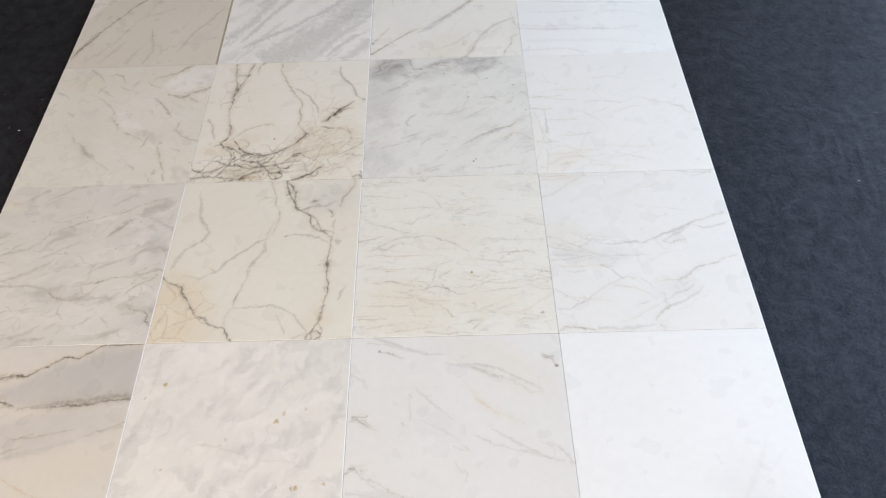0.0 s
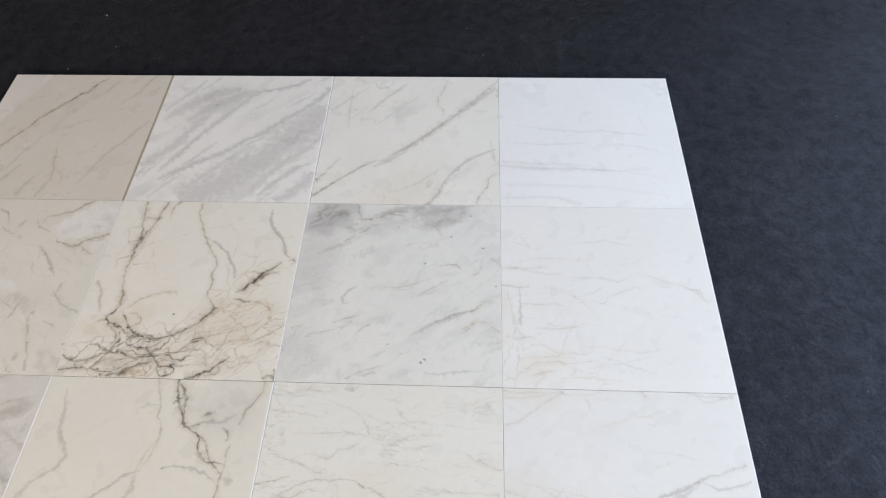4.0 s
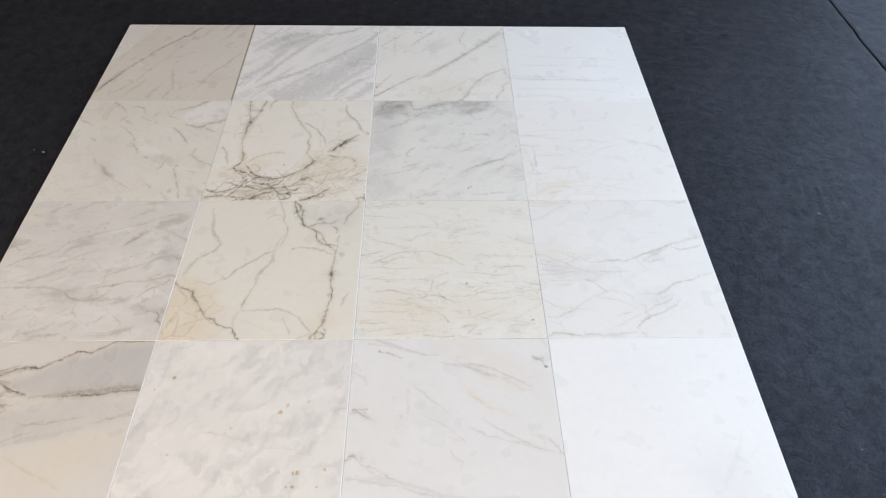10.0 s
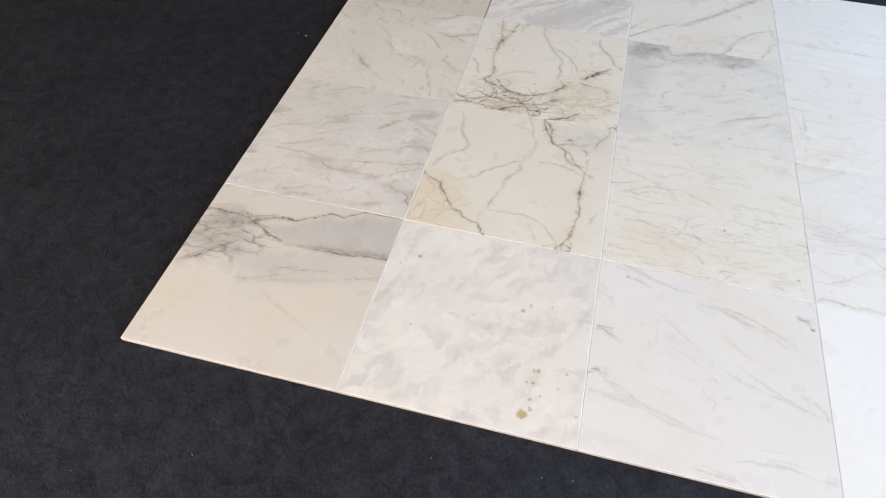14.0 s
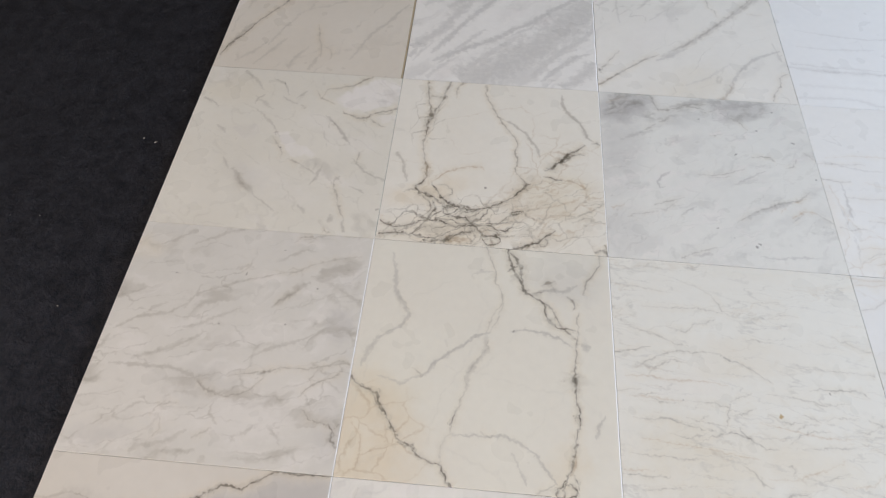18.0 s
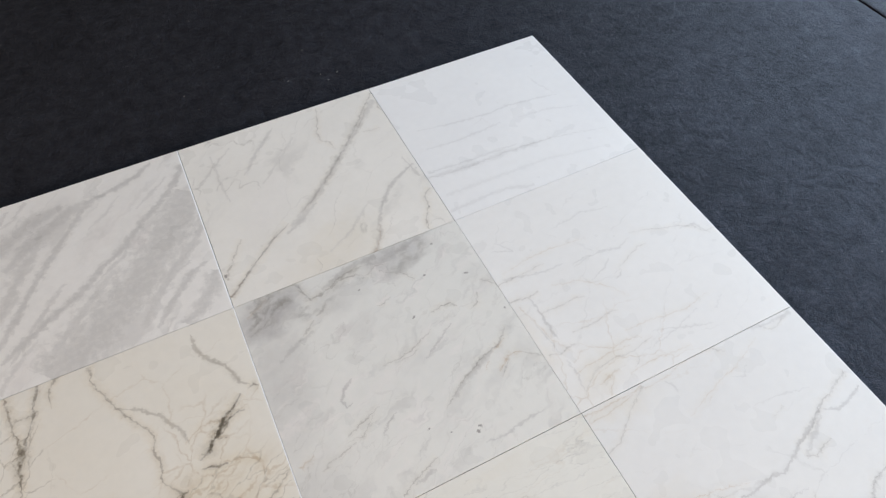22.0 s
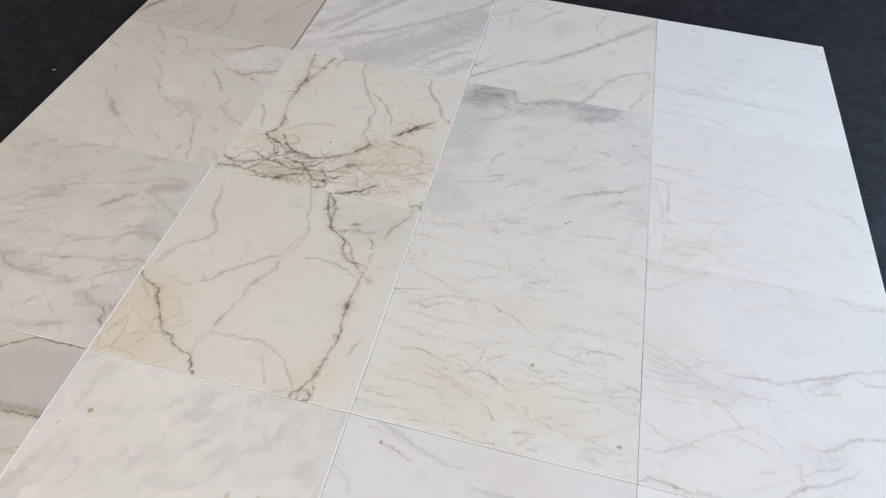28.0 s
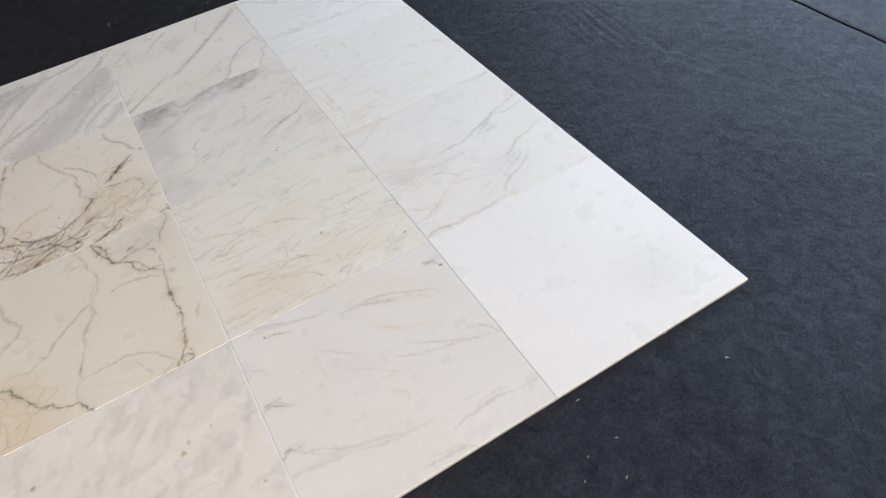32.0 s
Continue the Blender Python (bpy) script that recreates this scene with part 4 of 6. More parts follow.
m.vein("grey", 0.00525, 0.392, (0.496, 0.199), (0.536, 0.184, 1.4), (0.557, 0.2))
m.vein("soft", 0.0084, 0.588, (0.956, 0.299), (0.929, 0.261, 1.4), (0.915, 0.209))
m.vein("soft", 0.00735, 0.392, (0.424, 0.846), (0.471, 0.881), (0.525, 0.88))
m.vein("soft", 0.00735, 0.392, (0.618, 0.138), (0.648, 0.075), (0.664, 0.024))
m.blob("stain", 0.5, 0.55, (0.078, 0.152), 0.2, 0.24, 20)
m.blob("cloud", 0.28, 0.7, (0.816, 0.884), 0.16, 0.13, 0)
m.blob("stain", 0.35, 0.8, (0.824, 0.083), 0.07, 0.12, 0)
m.blob("warm", 0.35, 0.8, (0.128, 0.324), 0.2, 0.12, -30)
m.spot("fleck", 0.5, 0.005, (0.607, 0.611))
laid_tile(1, 1, m.done(), "white marble tile with bold grey veins and an ochre corner", (0.0001, 0.0001, 0.0002, 0.0003), 0.0108, (0.0004, 0.0020, 0.0006, 0.0004))


m = Marble().slab("cream_marble_fine_lines", rgb(0.775, 0.772, 0.715), rgb(0.765, 0.755, 0.690), 7, 1.0, (1.0, 1.0, 0.97), 0.45)
m.crackle("grey", 0.14, 4, 4.5, 9.0, 0.024, (0.5, 0.45), 0.9, 0.8, 0)
m.threads("grey", 0.20, 3, 5.0, 9.0, 0.012, 0.40, 0.60)
m.threads("soft", 0.26, -7, 5.0, 13.0, 0.025, 0.38, 0.56)
m.threads("brown", 0.12, 5, 4.0, 9.0, 0.025, 0.45, 0.62)
m.streaks("stain", 0.16, 4, 3.0, 4.0, 0.48, 0.70)
m.vein("dark", 0.00528, 0.588, (0.404, 0.581), (0.447, 0.562, 1.2), (0.485, 0.55))
m.vein("grey", 0.0044, 0.42, (0.471, 0.554), (0.519, 0.535), (0.557, 0.504), (0.59, 0.479))
m.vein("grey", 0.00528, 0.42, (0.069, 0.501), (0.126, 0.533), (0.191, 0.571), (0.257, 0.589), (0.305, 0.582), (0.349, 0.592), (0.411, 0.583))
m.vein("grey", 0.00528, 0.42, (0.21, 0.692), (0.24, 0.685), (0.286, 0.671, 1.4), (0.325, 0.712), (0.372, 0.719), (0.411, 0.736))
m.vein("dark", 0.0044, 0.504, (-0.002, 0.562), (0.05, 0.57), (0.143, 0.596))
m.vein("grey", 0.0044, 0.462, (0.409, 0.845), (0.435, 0.81), (0.445, 0.776), (0.486, 0.778))
m.vein("grey", 0.0044, 0.378, (0.058, 0.674), (0.121, 0.664), (0.177, 0.65), (0.225, 0.624), (0.287, 0.612))
m.vein("grey", 0.0044, 0.42, (0.121, 0.481), (0.161, 0.52), (0.22, 0.548), (0.279, 0.539))
m.vein("grey", 0.00528, 0.462, (0.055, 0.308), (0.122, 0.308), (0.176, 0.31), (0.235, 0.296), (0.28, 0.288), (0.303, 0.282), (0.35, 0.282))
m.vein("grey", 0.0044, 0.42, (0.123, 0.387), (0.159, 0.375), (0.226, 0.375))
m.vein("grey", 0.0044, 0.42, (0.257, 0.389), (0.313, 0.386), (0.368, 0.382), (0.415, 0.369, 1))
m.vein("grey", 0.0044, 0.42, (0.415, 0.369, 1), (0.4, 0.333), (0.384, 0.286))
m.vein("grey", 0.0044, 0.42, (0.409, 0.343), (0.461, 0.356), (0.505, 0.378))
m.vein("grey", 0.0044, 0.42, (0.414, 0.395), (0.454, 0.416), (0.502, 0.434))
m.vein("dark", 0.00528, 0.42, (0.433, 0.299), (0.459, 0.272, 1.3), (0.484, 0.25), (0.508, 0.233))
m.vein("grey", 0.00528, 0.504, (0.311, 0.245), (0.369, 0.275), (0.41, 0.283), (0.467, 0.265), (0.515, 0.23), (0.563, 0.229))
m.vein("grey", 0.0044, 0.336, (0.178, 0.261), (0.248, 0.243), (0.327, 0.271))
m.vein("grey", 0.0044, 0.378, (0.236, 0.203), (0.311, 0.247))
m.vein("grey", 0.00528, 0.504, (0.673, 0.373), (0.707, 0.36, 1.4), (0.736, 0.341))
m.vein("grey", 0.0044, 0.42, (0.629, 0.303), (0.678, 0.333), (0.724, 0.338))
m.vein("grey", 0.0044, 0.42, (0.728, 0.358), (0.801, 0.366), (0.881, 0.37))
m.vein("dark", 0.00528, 0.462, (0.716, 0.471), (0.792, 0.476), (0.846, 0.477), (0.878, 0.478), (0.921, 0.475), (0.942, 0.452))
m.vein("dark", 0.0044, 0.42, (0.917, 0.365), (0.959, 0.352, 1.3), (1.015, 0.346))
m.vein("grey", 0.0044, 0.42, (0.648, 0.242), (0.729, 0.254), (0.791, 0.257), (0.855, 0.269))
m.vein("grey", 0.0044, 0.378, (0.837, 0.315), (0.899, 0.32), (0.949, 0.345))
m.vein("grey", 0.0044, 0.378, (0.849, 0.295), (0.931, 0.305), (1.012, 0.319))
m.vein("grey", 0.0044, 0.42, (0.412, 0.168), (0.458, 0.146), (0.485, 0.109), (0.52, 0.096))
m.vein("grey", 0.0044, 0.42, (0.547, 0.359), (0.593, 0.335), (0.636, 0.334), (0.688, 0.343))
m.vein("dark", 0.0044, 0.42, (0.016, 0.103), (0.064, 0.099), (0.116, 0.102), (0.169, 0.104))
m.vein("brown", 0.00528, 0.336, (0.005, 0.119), (0.059, 0.114), (0.13, 0.124))
m.vein("grey", 0.0044, 0.42, (0.074, 0.045), (0.148, 0.061), (0.22, 0.068))
m.vein("grey", 0.00528, 0.462, (0.351, 0.024), (0.423, 0.017), (0.464, 0.007), (0.519, 0.011))
m.vein("dark", 0.00528, 0.378, (0.559, 0.064), (0.59, 0.082, 1.3), (0.649, 0.091))
m.vein("grey", 0.00528, 0.42, (0.583, 0.028), (0.605, 0.054), (0.642, 0.085))
m.vein("grey", 0.0044, 0.378, (0.56, 0.173), (0.596, 0.178), (0.609, 0.159), (0.593, 0.126))
m.vein("grey", 0.0044, 0.42, (0.851, 0.704), (0.91, 0.674), (0.956, 0.653), (1.005, 0.65))
m.vein("grey", 0.0044, 0.294, (0.109, 0.967), (0.199, 0.965), (0.272, 0.955))
m.vein("grey", 0.00352, 0.294, (0.014, 0.868), (0.094, 0.87), (0.174, 0.853), (0.249, 0.848))
m.vein("grey", 0.0044, 0.336, (0.625, 0.765), (0.694, 0.784), (0.745, 0.783))
m.vein("grey", 0.00352, 0.336, (0.558, 0.826), (0.64, 0.836), (0.713, 0.82))
m.vein("grey", 0.0044, 0.294, (0.287, 0.908), (0.366, 0.881), (0.409, 0.845))
m.vein("grey", 0.00352, 0.336, (0.092, 0.418), (0.025, 0.414), (-0.014, 0.39))
m.vein("brown", 0.0044, 0.294, (0.032, 0.389), (0.098, 0.393), (0.19, 0.386), (0.258, 0.384))
m.vein("grey", 0.0044, 0.336, (0.642, 0.139), (0.693, 0.131), (0.741, 0.15), (0.799, 0.173))
m.vein("grey", 0.00352, 0.336, (0.893, 0.261), (0.934, 0.249), (0.994, 0.253))
m.vein("grey", 0.0044, 0.336, (0.334, 0.34), (0.296, 0.312), (0.249, 0.325))
m.vein("grey", 0.0044, 0.378, (0.605, 0.254), (0.652, 0.29), (0.702, 0.313), (0.764, 0.315))
m.vein("grey", 0.00352, 0.336, (0.774, 0.674), (0.821, 0.658), (0.889, 0.649))
m.blob("warm", 0.4, 0.8, (0.247, 0.159), 0.26, 0.16, -14)
m.blob("warm", 0.25, 0.8, (0.654, 0.198), 0.2, 0.1, -10)
m.blob("pale", 0.25, 0.7, (0.267, 0.439), 0.15, 0.05, 0)
m.spot("rust", 0.95, 0.01, (0.595, 0.355))
m.spot("fleck", 0.55, 0.007, (0.936, 0.115))
m.spot("fleck", 0.6, 0.005, (0.798, 0.457))
m.spot("fleck", 0.4, 0.004, (0.246, 0.386))
m.vein("brown", 0.00352, 0.42, (0.031, 0.471), (0.122, 0.476), (0.216, 0.463), (0.328, 0.469), (0.42, 0.459))
m.vein("brown", 0.00352, 0.42, (0.077, 0.234), (0.167, 0.221), (0.275, 0.219), (0.405, 0.201), (0.491, 0.189))
m.vein("brown", 0.00352, 0.42, (0.509, 0.325), (0.618, 0.31), (0.746, 0.291), (0.849, 0.295))
m.vein("brown", 0.00352, 0.378, (0.503, 0.125), (0.603, 0.129), (0.709, 0.167), (0.795, 0.212))
m.vein("brown", 0.00352, 0.378, (0.159, 0.024), (0.258, 0.032), (0.356, 0.049), (0.455, 0.058))
m.vein("grey", 0.00352, 0.42, (0.031, 0.173), (0.115, 0.176), (0.224, 0.167), (0.306, 0.175))
m.vein("grey", 0.00352, 0.42, (0.556, 0.438), (0.655, 0.434), (0.754, 0.415), (0.86, 0.423))
m.vein("grey", 0.00352, 0.378, (0.696, 0.555), (0.785, 0.553), (0.895, 0.556), (0.982, 0.548))
m.vein("grey", 0.00352, 0.378, (0.117, 0.778), (0.24, 0.775), (0.36, 0.783), (0.508, 0.756))
m.vein("brown", 0.00352, 0.336, (0.765, 0.117), (0.862, 0.132), (0.938, 0.183), (1.005, 0.234))
laid_tile(2, 1, m.done(), "cream marble tile with many fine level grey lines", (0.0003, 0.0004, 0.0003, 0.0003), 0.0105, (0.0004, 0.0006, 0.0006, 0.0004))


m = Marble().slab("white_marble_thin_veins", rgb(0.790, 0.793, 0.768), rgb(0.768, 0.770, 0.748), 8, 1.0, (0.99, 0.985, 0.96), 0.45)
m.crackle("grey", 0.14, 6, 2.6, 4.6, 0.016, (0.4, 0.35), 0.75, 0.5, 0)
m.crackle("brown", 0.16, 10, 2.2, 5.0, 0.020, (0.3, 0.9), 0.5, 0.16, 0)
m.crackle("grey", 0.16, 4, 3.5, 9.0, 0.05, (0.22, 0.50), 0.30, 0.12, 0)
m.vein("grey", 0.0044, 0.306, (-0.005, 0.831), (0.068, 0.85), (0.118, 0.89), (0.169, 0.93), (0.22, 0.964), (0.263, 0.987))
m.vein("brown", 0.00528, 0.34, (-0.007, 0.986), (0.082, 0.979), (0.183, 0.981), (0.258, 0.99))
m.vein("brown", 0.0044, 0.272, (0.006, 0.952), (0.107, 0.954), (0.208, 0.977))
m.vein("brown", 0.0044, 0.238, (0.258, 0.976), (0.358, 0.981), (0.484, 1.003), (0.596, 0.996))
m.vein("grey", 0.0044, 0.34, (0.585, 1.009), (0.606, 0.977), (0.633, 0.959))
m.vein("soft", 0.00528, 0.34, (0.345, 0.969), (0.36, 0.94), (0.367, 0.907))
m.vein("grey", 0.0044, 0.272, (0.818, 0.996), (0.848, 0.958), (0.891, 0.957), (0.938, 0.983), (0.977, 0.994))
m.vein("soft", 0.0088, 0.272, (0.781, 0.998), (0.876, 0.982), (0.974, 0.98))
m.vein("grey", 0.0044, 0.34, (-0.002, 0.569), (0.067, 0.549), (0.123, 0.518), (0.168, 0.504), (0.213, 0.523), (0.25, 0.542))
m.vein("grey", 0.0044, 0.34, (-0.001, 0.503), (0.055, 0.49), (0.111, 0.483), (0.155, 0.466), (0.203, 0.48))
m.vein("grey", 0.0044, 0.34, (0.131, 0.585), (0.181, 0.562), (0.225, 0.539), (0.272, 0.527))
m.vein("grey", 0.00352, 0.34, (0.238, 0.566), (0.259, 0.54), (0.285, 0.515))
m.vein("grey", 0.0044, 0.306, (0.156, 0.488), (0.191, 0.515, 1.3), (0.217, 0.501))
m.vein("soft", 0.00704, 0.476, (0.276, 0.516), (0.347, 0.508), (0.426, 0.52), (0.503, 0.516), (0.561, 0.536), (0.621, 0.566), (0.693, 0.595), (0.752, 0.616), (0.791, 0.644))
m.vein("grey", 0.00616, 0.34, (0.597, 0.555), (0.668, 0.577), (0.753, 0.619), (0.803, 0.648), (0.861, 0.655, 1.4), (0.911, 0.679), (0.975, 0.701))
m.vein("grey", 0.00528, 0.34, (0.605, 0.528), (0.645, 0.505, 1.2), (0.686, 0.523), (0.732, 0.534))
m.vein("soft", 0.01232, 0.374, (0.603, 0.514), (0.688, 0.566), (0.763, 0.612))
m.vein("soft", 0.00616, 0.408, (0.788, 0.626), (0.844, 0.593), (0.891, 0.604), (0.973, 0.631))
m.vein("grey", 0.0044, 0.306, (-0., 0.42), (0.066, 0.417), (0.143, 0.432), (0.21, 0.439), (0.27, 0.42))
m.vein("grey", 0.0044, 0.306, (0.132, 0.398), (0.209, 0.423), (0.263, 0.446))
m.vein("soft", 0.00528, 0.408, (0.065, 0.348), (0.12, 0.344), (0.189, 0.357))
m.vein("soft", 0.00528, 0.34, (0.01, 0.449), (0.099, 0.448), (0.166, 0.445))
m.vein("soft", 0.00528, 0.34, (0.265, 0.432), (0.364, 0.441), (0.451, 0.436), (0.538, 0.438))
m.vein("grey", 0.00352, 0.272, (0.101, 0.538), (0.146, 0.515), (0.189, 0.478), (0.233, 0.453))
m.vein("soft", 0.00528, 0.476, (0.241, 0.395), (0.293, 0.369), (0.324, 0.347), (0.343, 0.314), (0.368, 0.287))
m.vein("grey", 0.0044, 0.306, (0.012, 0.245), (0.054, 0.215, 1.4), (0.085, 0.195), (0.126, 0.168), (0.168, 0.18), (0.2, 0.208), (0.232, 0.234), (0.287, 0.265), (0.341, 0.286), (0.385, 0.306), (0.426, 0.296), (0.45, 0.271))
m.vein("soft", 0.00528, 0.408, (0.009, 0.134), (0.074, 0.134), (0.12, 0.156), (0.168, 0.18))
m.vein("soft", 0.00528, 0.34, (0.438, 0.31), (0.485, 0.266), (0.512, 0.233))
m.vein("grey", 0.0044, 0.306, (0.524, 0.275), (0.581, 0.284), (0.633, 0.283), (0.675, 0.288), (0.713, 0.327), (0.749, 0.351), (0.806, 0.373), (0.849, 0.381, 1.4), (0.919, 0.41), (0.975, 0.424))
m.vein("soft", 0.01056, 0.34, (0.631, 0.271), (0.688, 0.304), (0.749, 0.351), (0.85, 0.384))
m.vein("soft", 0.00528, 0.34, (0.633, 0.283), (0.659, 0.25), (0.726, 0.282))
m.vein("grey", 0.0044, 0.34, (0.528, 0.213), (0.553, 0.202, 1.3), (0.547, 0.155), (0.576, 0.135, 1))
m.vein("grey", 0.0044, 0.34, (0.576, 0.135, 1), (0.548, 0.118), (0.515, 0.094), (0.486, 0.067), (0.478, 0.04))
m.vein("soft", 0.00704, 0.408, (0.505, 0.093), (0.548, 0.123), (0.58, 0.138), (0.633, 0.155), (0.678, 0.181), (0.711, 0.197), (0.755, 0.239))
m.vein("soft", 0.00528, 0.34, (0.532, 0.153), (0.609, 0.197), (0.697, 0.238), (0.736, 0.283))
m.vein("grey", 0.00352, 0.306, (0.4, 0.137), (0.442, 0.154), (0.48, 0.17))
m.vein("grey", 0.00528, 0.408, (0.494, 0.042), (0.511, 0.022), (0.519, -0.009, 1.3))
m.vein("dark", 0.00528, 0.374, (0.004, 0.009), (0.034, 0.032), (0.074, 0.032), (0.113, 0.026), (0.153, 0.019), (0.182, 0.012))
m.vein("dark", 0.00528, 0.408, (0.172, 0.015), (0.191, 0.), (0.22, -0.007), (0.261, -0.009))
m.vein("brown", 0.00528, 0.204, (0.044, 0.038), (0.113, 0.032), (0.182, 0.012))
m.vein("soft", 0.01056, 0.34, (0.192, 0.026), (0.29, 0.014), (0.388, 0.021), (0.48, 0.036))
m.vein("brown", 0.0044, 0.204, (0.269, -0.01), (0.346, -0.012), (0.424, -0.009))
m.vein("grey", 0.00352, 0.238, (0.602, 0.674), (0.643, 0.685), (0.667, 0.697))
m.vein("soft", 0.0044, 0.238, (0.576, 0.744), (0.714, 0.73), (0.803, 0.711))
m.vein("soft", 0.0044, 0.238, (0.666, 0.883), (0.625, 0.845), (0.58, 0.866))
m.vein("grey", 0.0044, 0.238, (0.501, 0.399), (0.53, 0.405, 1.3), (0.547, 0.426))
m.blob("cloud", 0.18, 0.8, (0.211, 0.467), 0.2, 0.06, -8)
m.blob("warm", 0.22, 0.8, (0.055, 0.591), 0.15, 0.08, 0)
m.blob("cloud", 0.15, 0.8, (0.636, 0.235), 0.13, 0.08, 0)
m.blob("warm", 0.2, 0.8, (0.107, 0.950), 0.18, 0.05, 0)
m.vein("brown", 0.00352, 0.34, (0.01, 0.527), (0.1, 0.501), (0.189, 0.459), (0.287, 0.449))
m.vein("brown", 0.00352, 0.34, (0.022, 0.385), (0.12, 0.375), (0.229, 0.38), (0.337, 0.375))
m.vein("brown", 0.00352, 0.306, (0.078, 0.594), (0.17, 0.581), (0.283, 0.566), (0.372, 0.542))
m.vein("brown", 0.00352, 0.306, (0.044, 0.202), (0.117, 0.193), (0.22, 0.182), (0.301, 0.168))
m.vein("brown", 0.00352, 0.306, (0.287, 0.267), (0.369, 0.252), (0.45, 0.225), (0.515, 0.174))
m.vein("brown", 0.00352, 0.272, (0.312, 0.049), (0.394, 0.08), (0.468, 0.123), (0.532, 0.153))
m.vein("brown", 0.00352, 0.272, (0.346, 0.811), (0.47, 0.859), (0.619, 0.894), (0.774, 0.956))
laid_tile(3, 1, m.done(), "white marble tile with thin branching grey veins", (0.0003, 0.0003, 0.0001, 0.0003), 0.0099, (0.0003, 0.0014, 0.0006, 0.0004))


m = Marble().slab("beige_marble_white_lobe", rgb(0.738, 0.716, 0.640), rgb(0.700, 0.676, 0.600), 9, 1.0, (1.04, 0.995, 0.88), 0.45)
m.crackle("grey", 0.14, -38, 2.0, 5.5, 0.024, (0.5, 0.5), 1.2, 1.2, 0)
m.threads("grey", 0.13, -38, 1.8, 4.0, 0.016)
m.streaks("pale", 0.35, -38, 2.4, 6.0, 0.56, 0.70)
m.streaks("soft", 0.30, -38, 2.0, 6.0, 0.56, 0.72)
m.vein("grey", 0.008, 0.788, (0.627, 0.884), (0.666, 0.897), (0.712, 0.907), (0.759, 0.92), (0.782, 0.945), (0.805, 0.967, 1.3), (0.841, 0.984), (0.852, 1.008))
m.vein("grey", 0.006, 0.578, (0.629, 0.883), (0.627, 0.846), (0.61, 0.82), (0.649, 0.802), (0.687, 0.779))
m.vein("grey", 0.008, 0.84, (0.729, 0.736), (0.769, 0.719), (0.815, 0.698, 1.4), (0.86, 0.707, 1.4), (0.883, 0.735), (0.928, 0.755), (0.975, 0.77), (1.003, 0.781))
m.vein("grey", 0.006, 0.63, (0.872, 0.711), (0.895, 0.682, 1.4), (0.93, 0.66), (0.964, 0.654))
m.vein("grey", 0.005, 0.525, (0.894, 0.725), (0.919, 0.739), (0.952, 0.736), (0.979, 0.761))
m.vein("grey", 0.005, 0.525, (0.61, 0.82), (0.594, 0.85), (0.578, 0.874))
m.vein("soft", 0.009, 0.63, (0.656, 0.705), (0.685, 0.671), (0.728, 0.632), (0.752, 0.596), (0.776, 0.563), (0.8, 0.523))
m.vein("grey", 0.007, 0.578, (0.685, 0.673), (0.709, 0.647), (0.738, 0.618))
m.vein("soft", 0.008, 0.525, (0.681, 0.671), (0.684, 0.618))
m.vein("soft", 0.008, 0.525, (0.185, 0.977), (0.239, 0.936), (0.28, 0.895), (0.314, 0.849))
m.vein("soft", 0.01, 0.578, (0.325, 0.82), (0.299, 0.795), (0.29, 0.747))
m.vein("soft", 0.008, 0.525, (0.343, 0.946), (0.401, 0.909), (0.429, 0.871), (0.444, 0.822))
m.vein("soft", 0.008, 0.525, (0.413, 0.817), (0.443, 0.792), (0.503, 0.769))
m.vein("grey", 0.012, 0.367, (0.519, 0.768), (0.544, 0.743, 1.3))
m.vein("soft", 0.007, 0.525, (0.487, 0.804), (0.507, 0.835), (0.533, 0.861))
m.vein("soft", 0.009, 0.578, (0.024, 0.773), (0.078, 0.749), (0.122, 0.715))
m.vein("soft", 0.008, 0.42, (0.307, 0.713), (0.356, 0.677), (0.42, 0.611), (0.461, 0.544))
m.vein("grey", 0.006, 0.473, (0.452, 0.583), (0.437, 0.567), (0.443, 0.546))
m.vein("grey", 0.006, 0.473, (0.428, 0.547), (0.467, 0.495), (0.496, 0.444), (0.492, 0.407))
m.vein("grey", 0.008, 0.63, (0.533, 0.414), (0.56, 0.398), (0.587, 0.384))
m.vein("soft", 0.006, 0.525, (0.586, 0.388), (0.639, 0.355), (0.683, 0.333))
m.vein("soft", 0.008, 0.578, (0.699, 0.4), (0.691, 0.355), (0.68, 0.306), (0.657, 0.264))
m.vein("grey", 0.007, 0.63, (0.763, 0.302), (0.776, 0.257), (0.792, 0.223, 1.4), (0.804, 0.189), (0.815, 0.156), (0.827, 0.124), (0.848, 0.091))
m.vein("soft", 0.007, 0.525, (0.848, 0.091), (0.847, 0.061), (0.864, 0.02))
m.vein("grey", 0.006, 0.578, (0.791, 0.331), (0.775, 0.31), (0.764, 0.298))
m.vein("soft", 0.006, 0.525, (0.728, 0.34), (0.747, 0.304), (0.76, 0.28))
m.vein("grey", 0.006, 0.525, (0.78, 0.31), (0.806, 0.287))
m.vein("grey", 0.006, 0.525, (0.877, 0.503), (0.858, 0.476), (0.857, 0.444), (0.847, 0.405))
m.vein("soft", 0.007, 0.525, (0.825, 0.44), (0.869, 0.395), (0.901, 0.366), (0.934, 0.345), (1.001, 0.324))
m.vein("soft", 0.007, 0.525, (0.841, 0.272), (0.883, 0.259), (0.914, 0.239))
m.vein("soft", 0.006, 0.525, (0.691, 0.522), (0.696, 0.501))
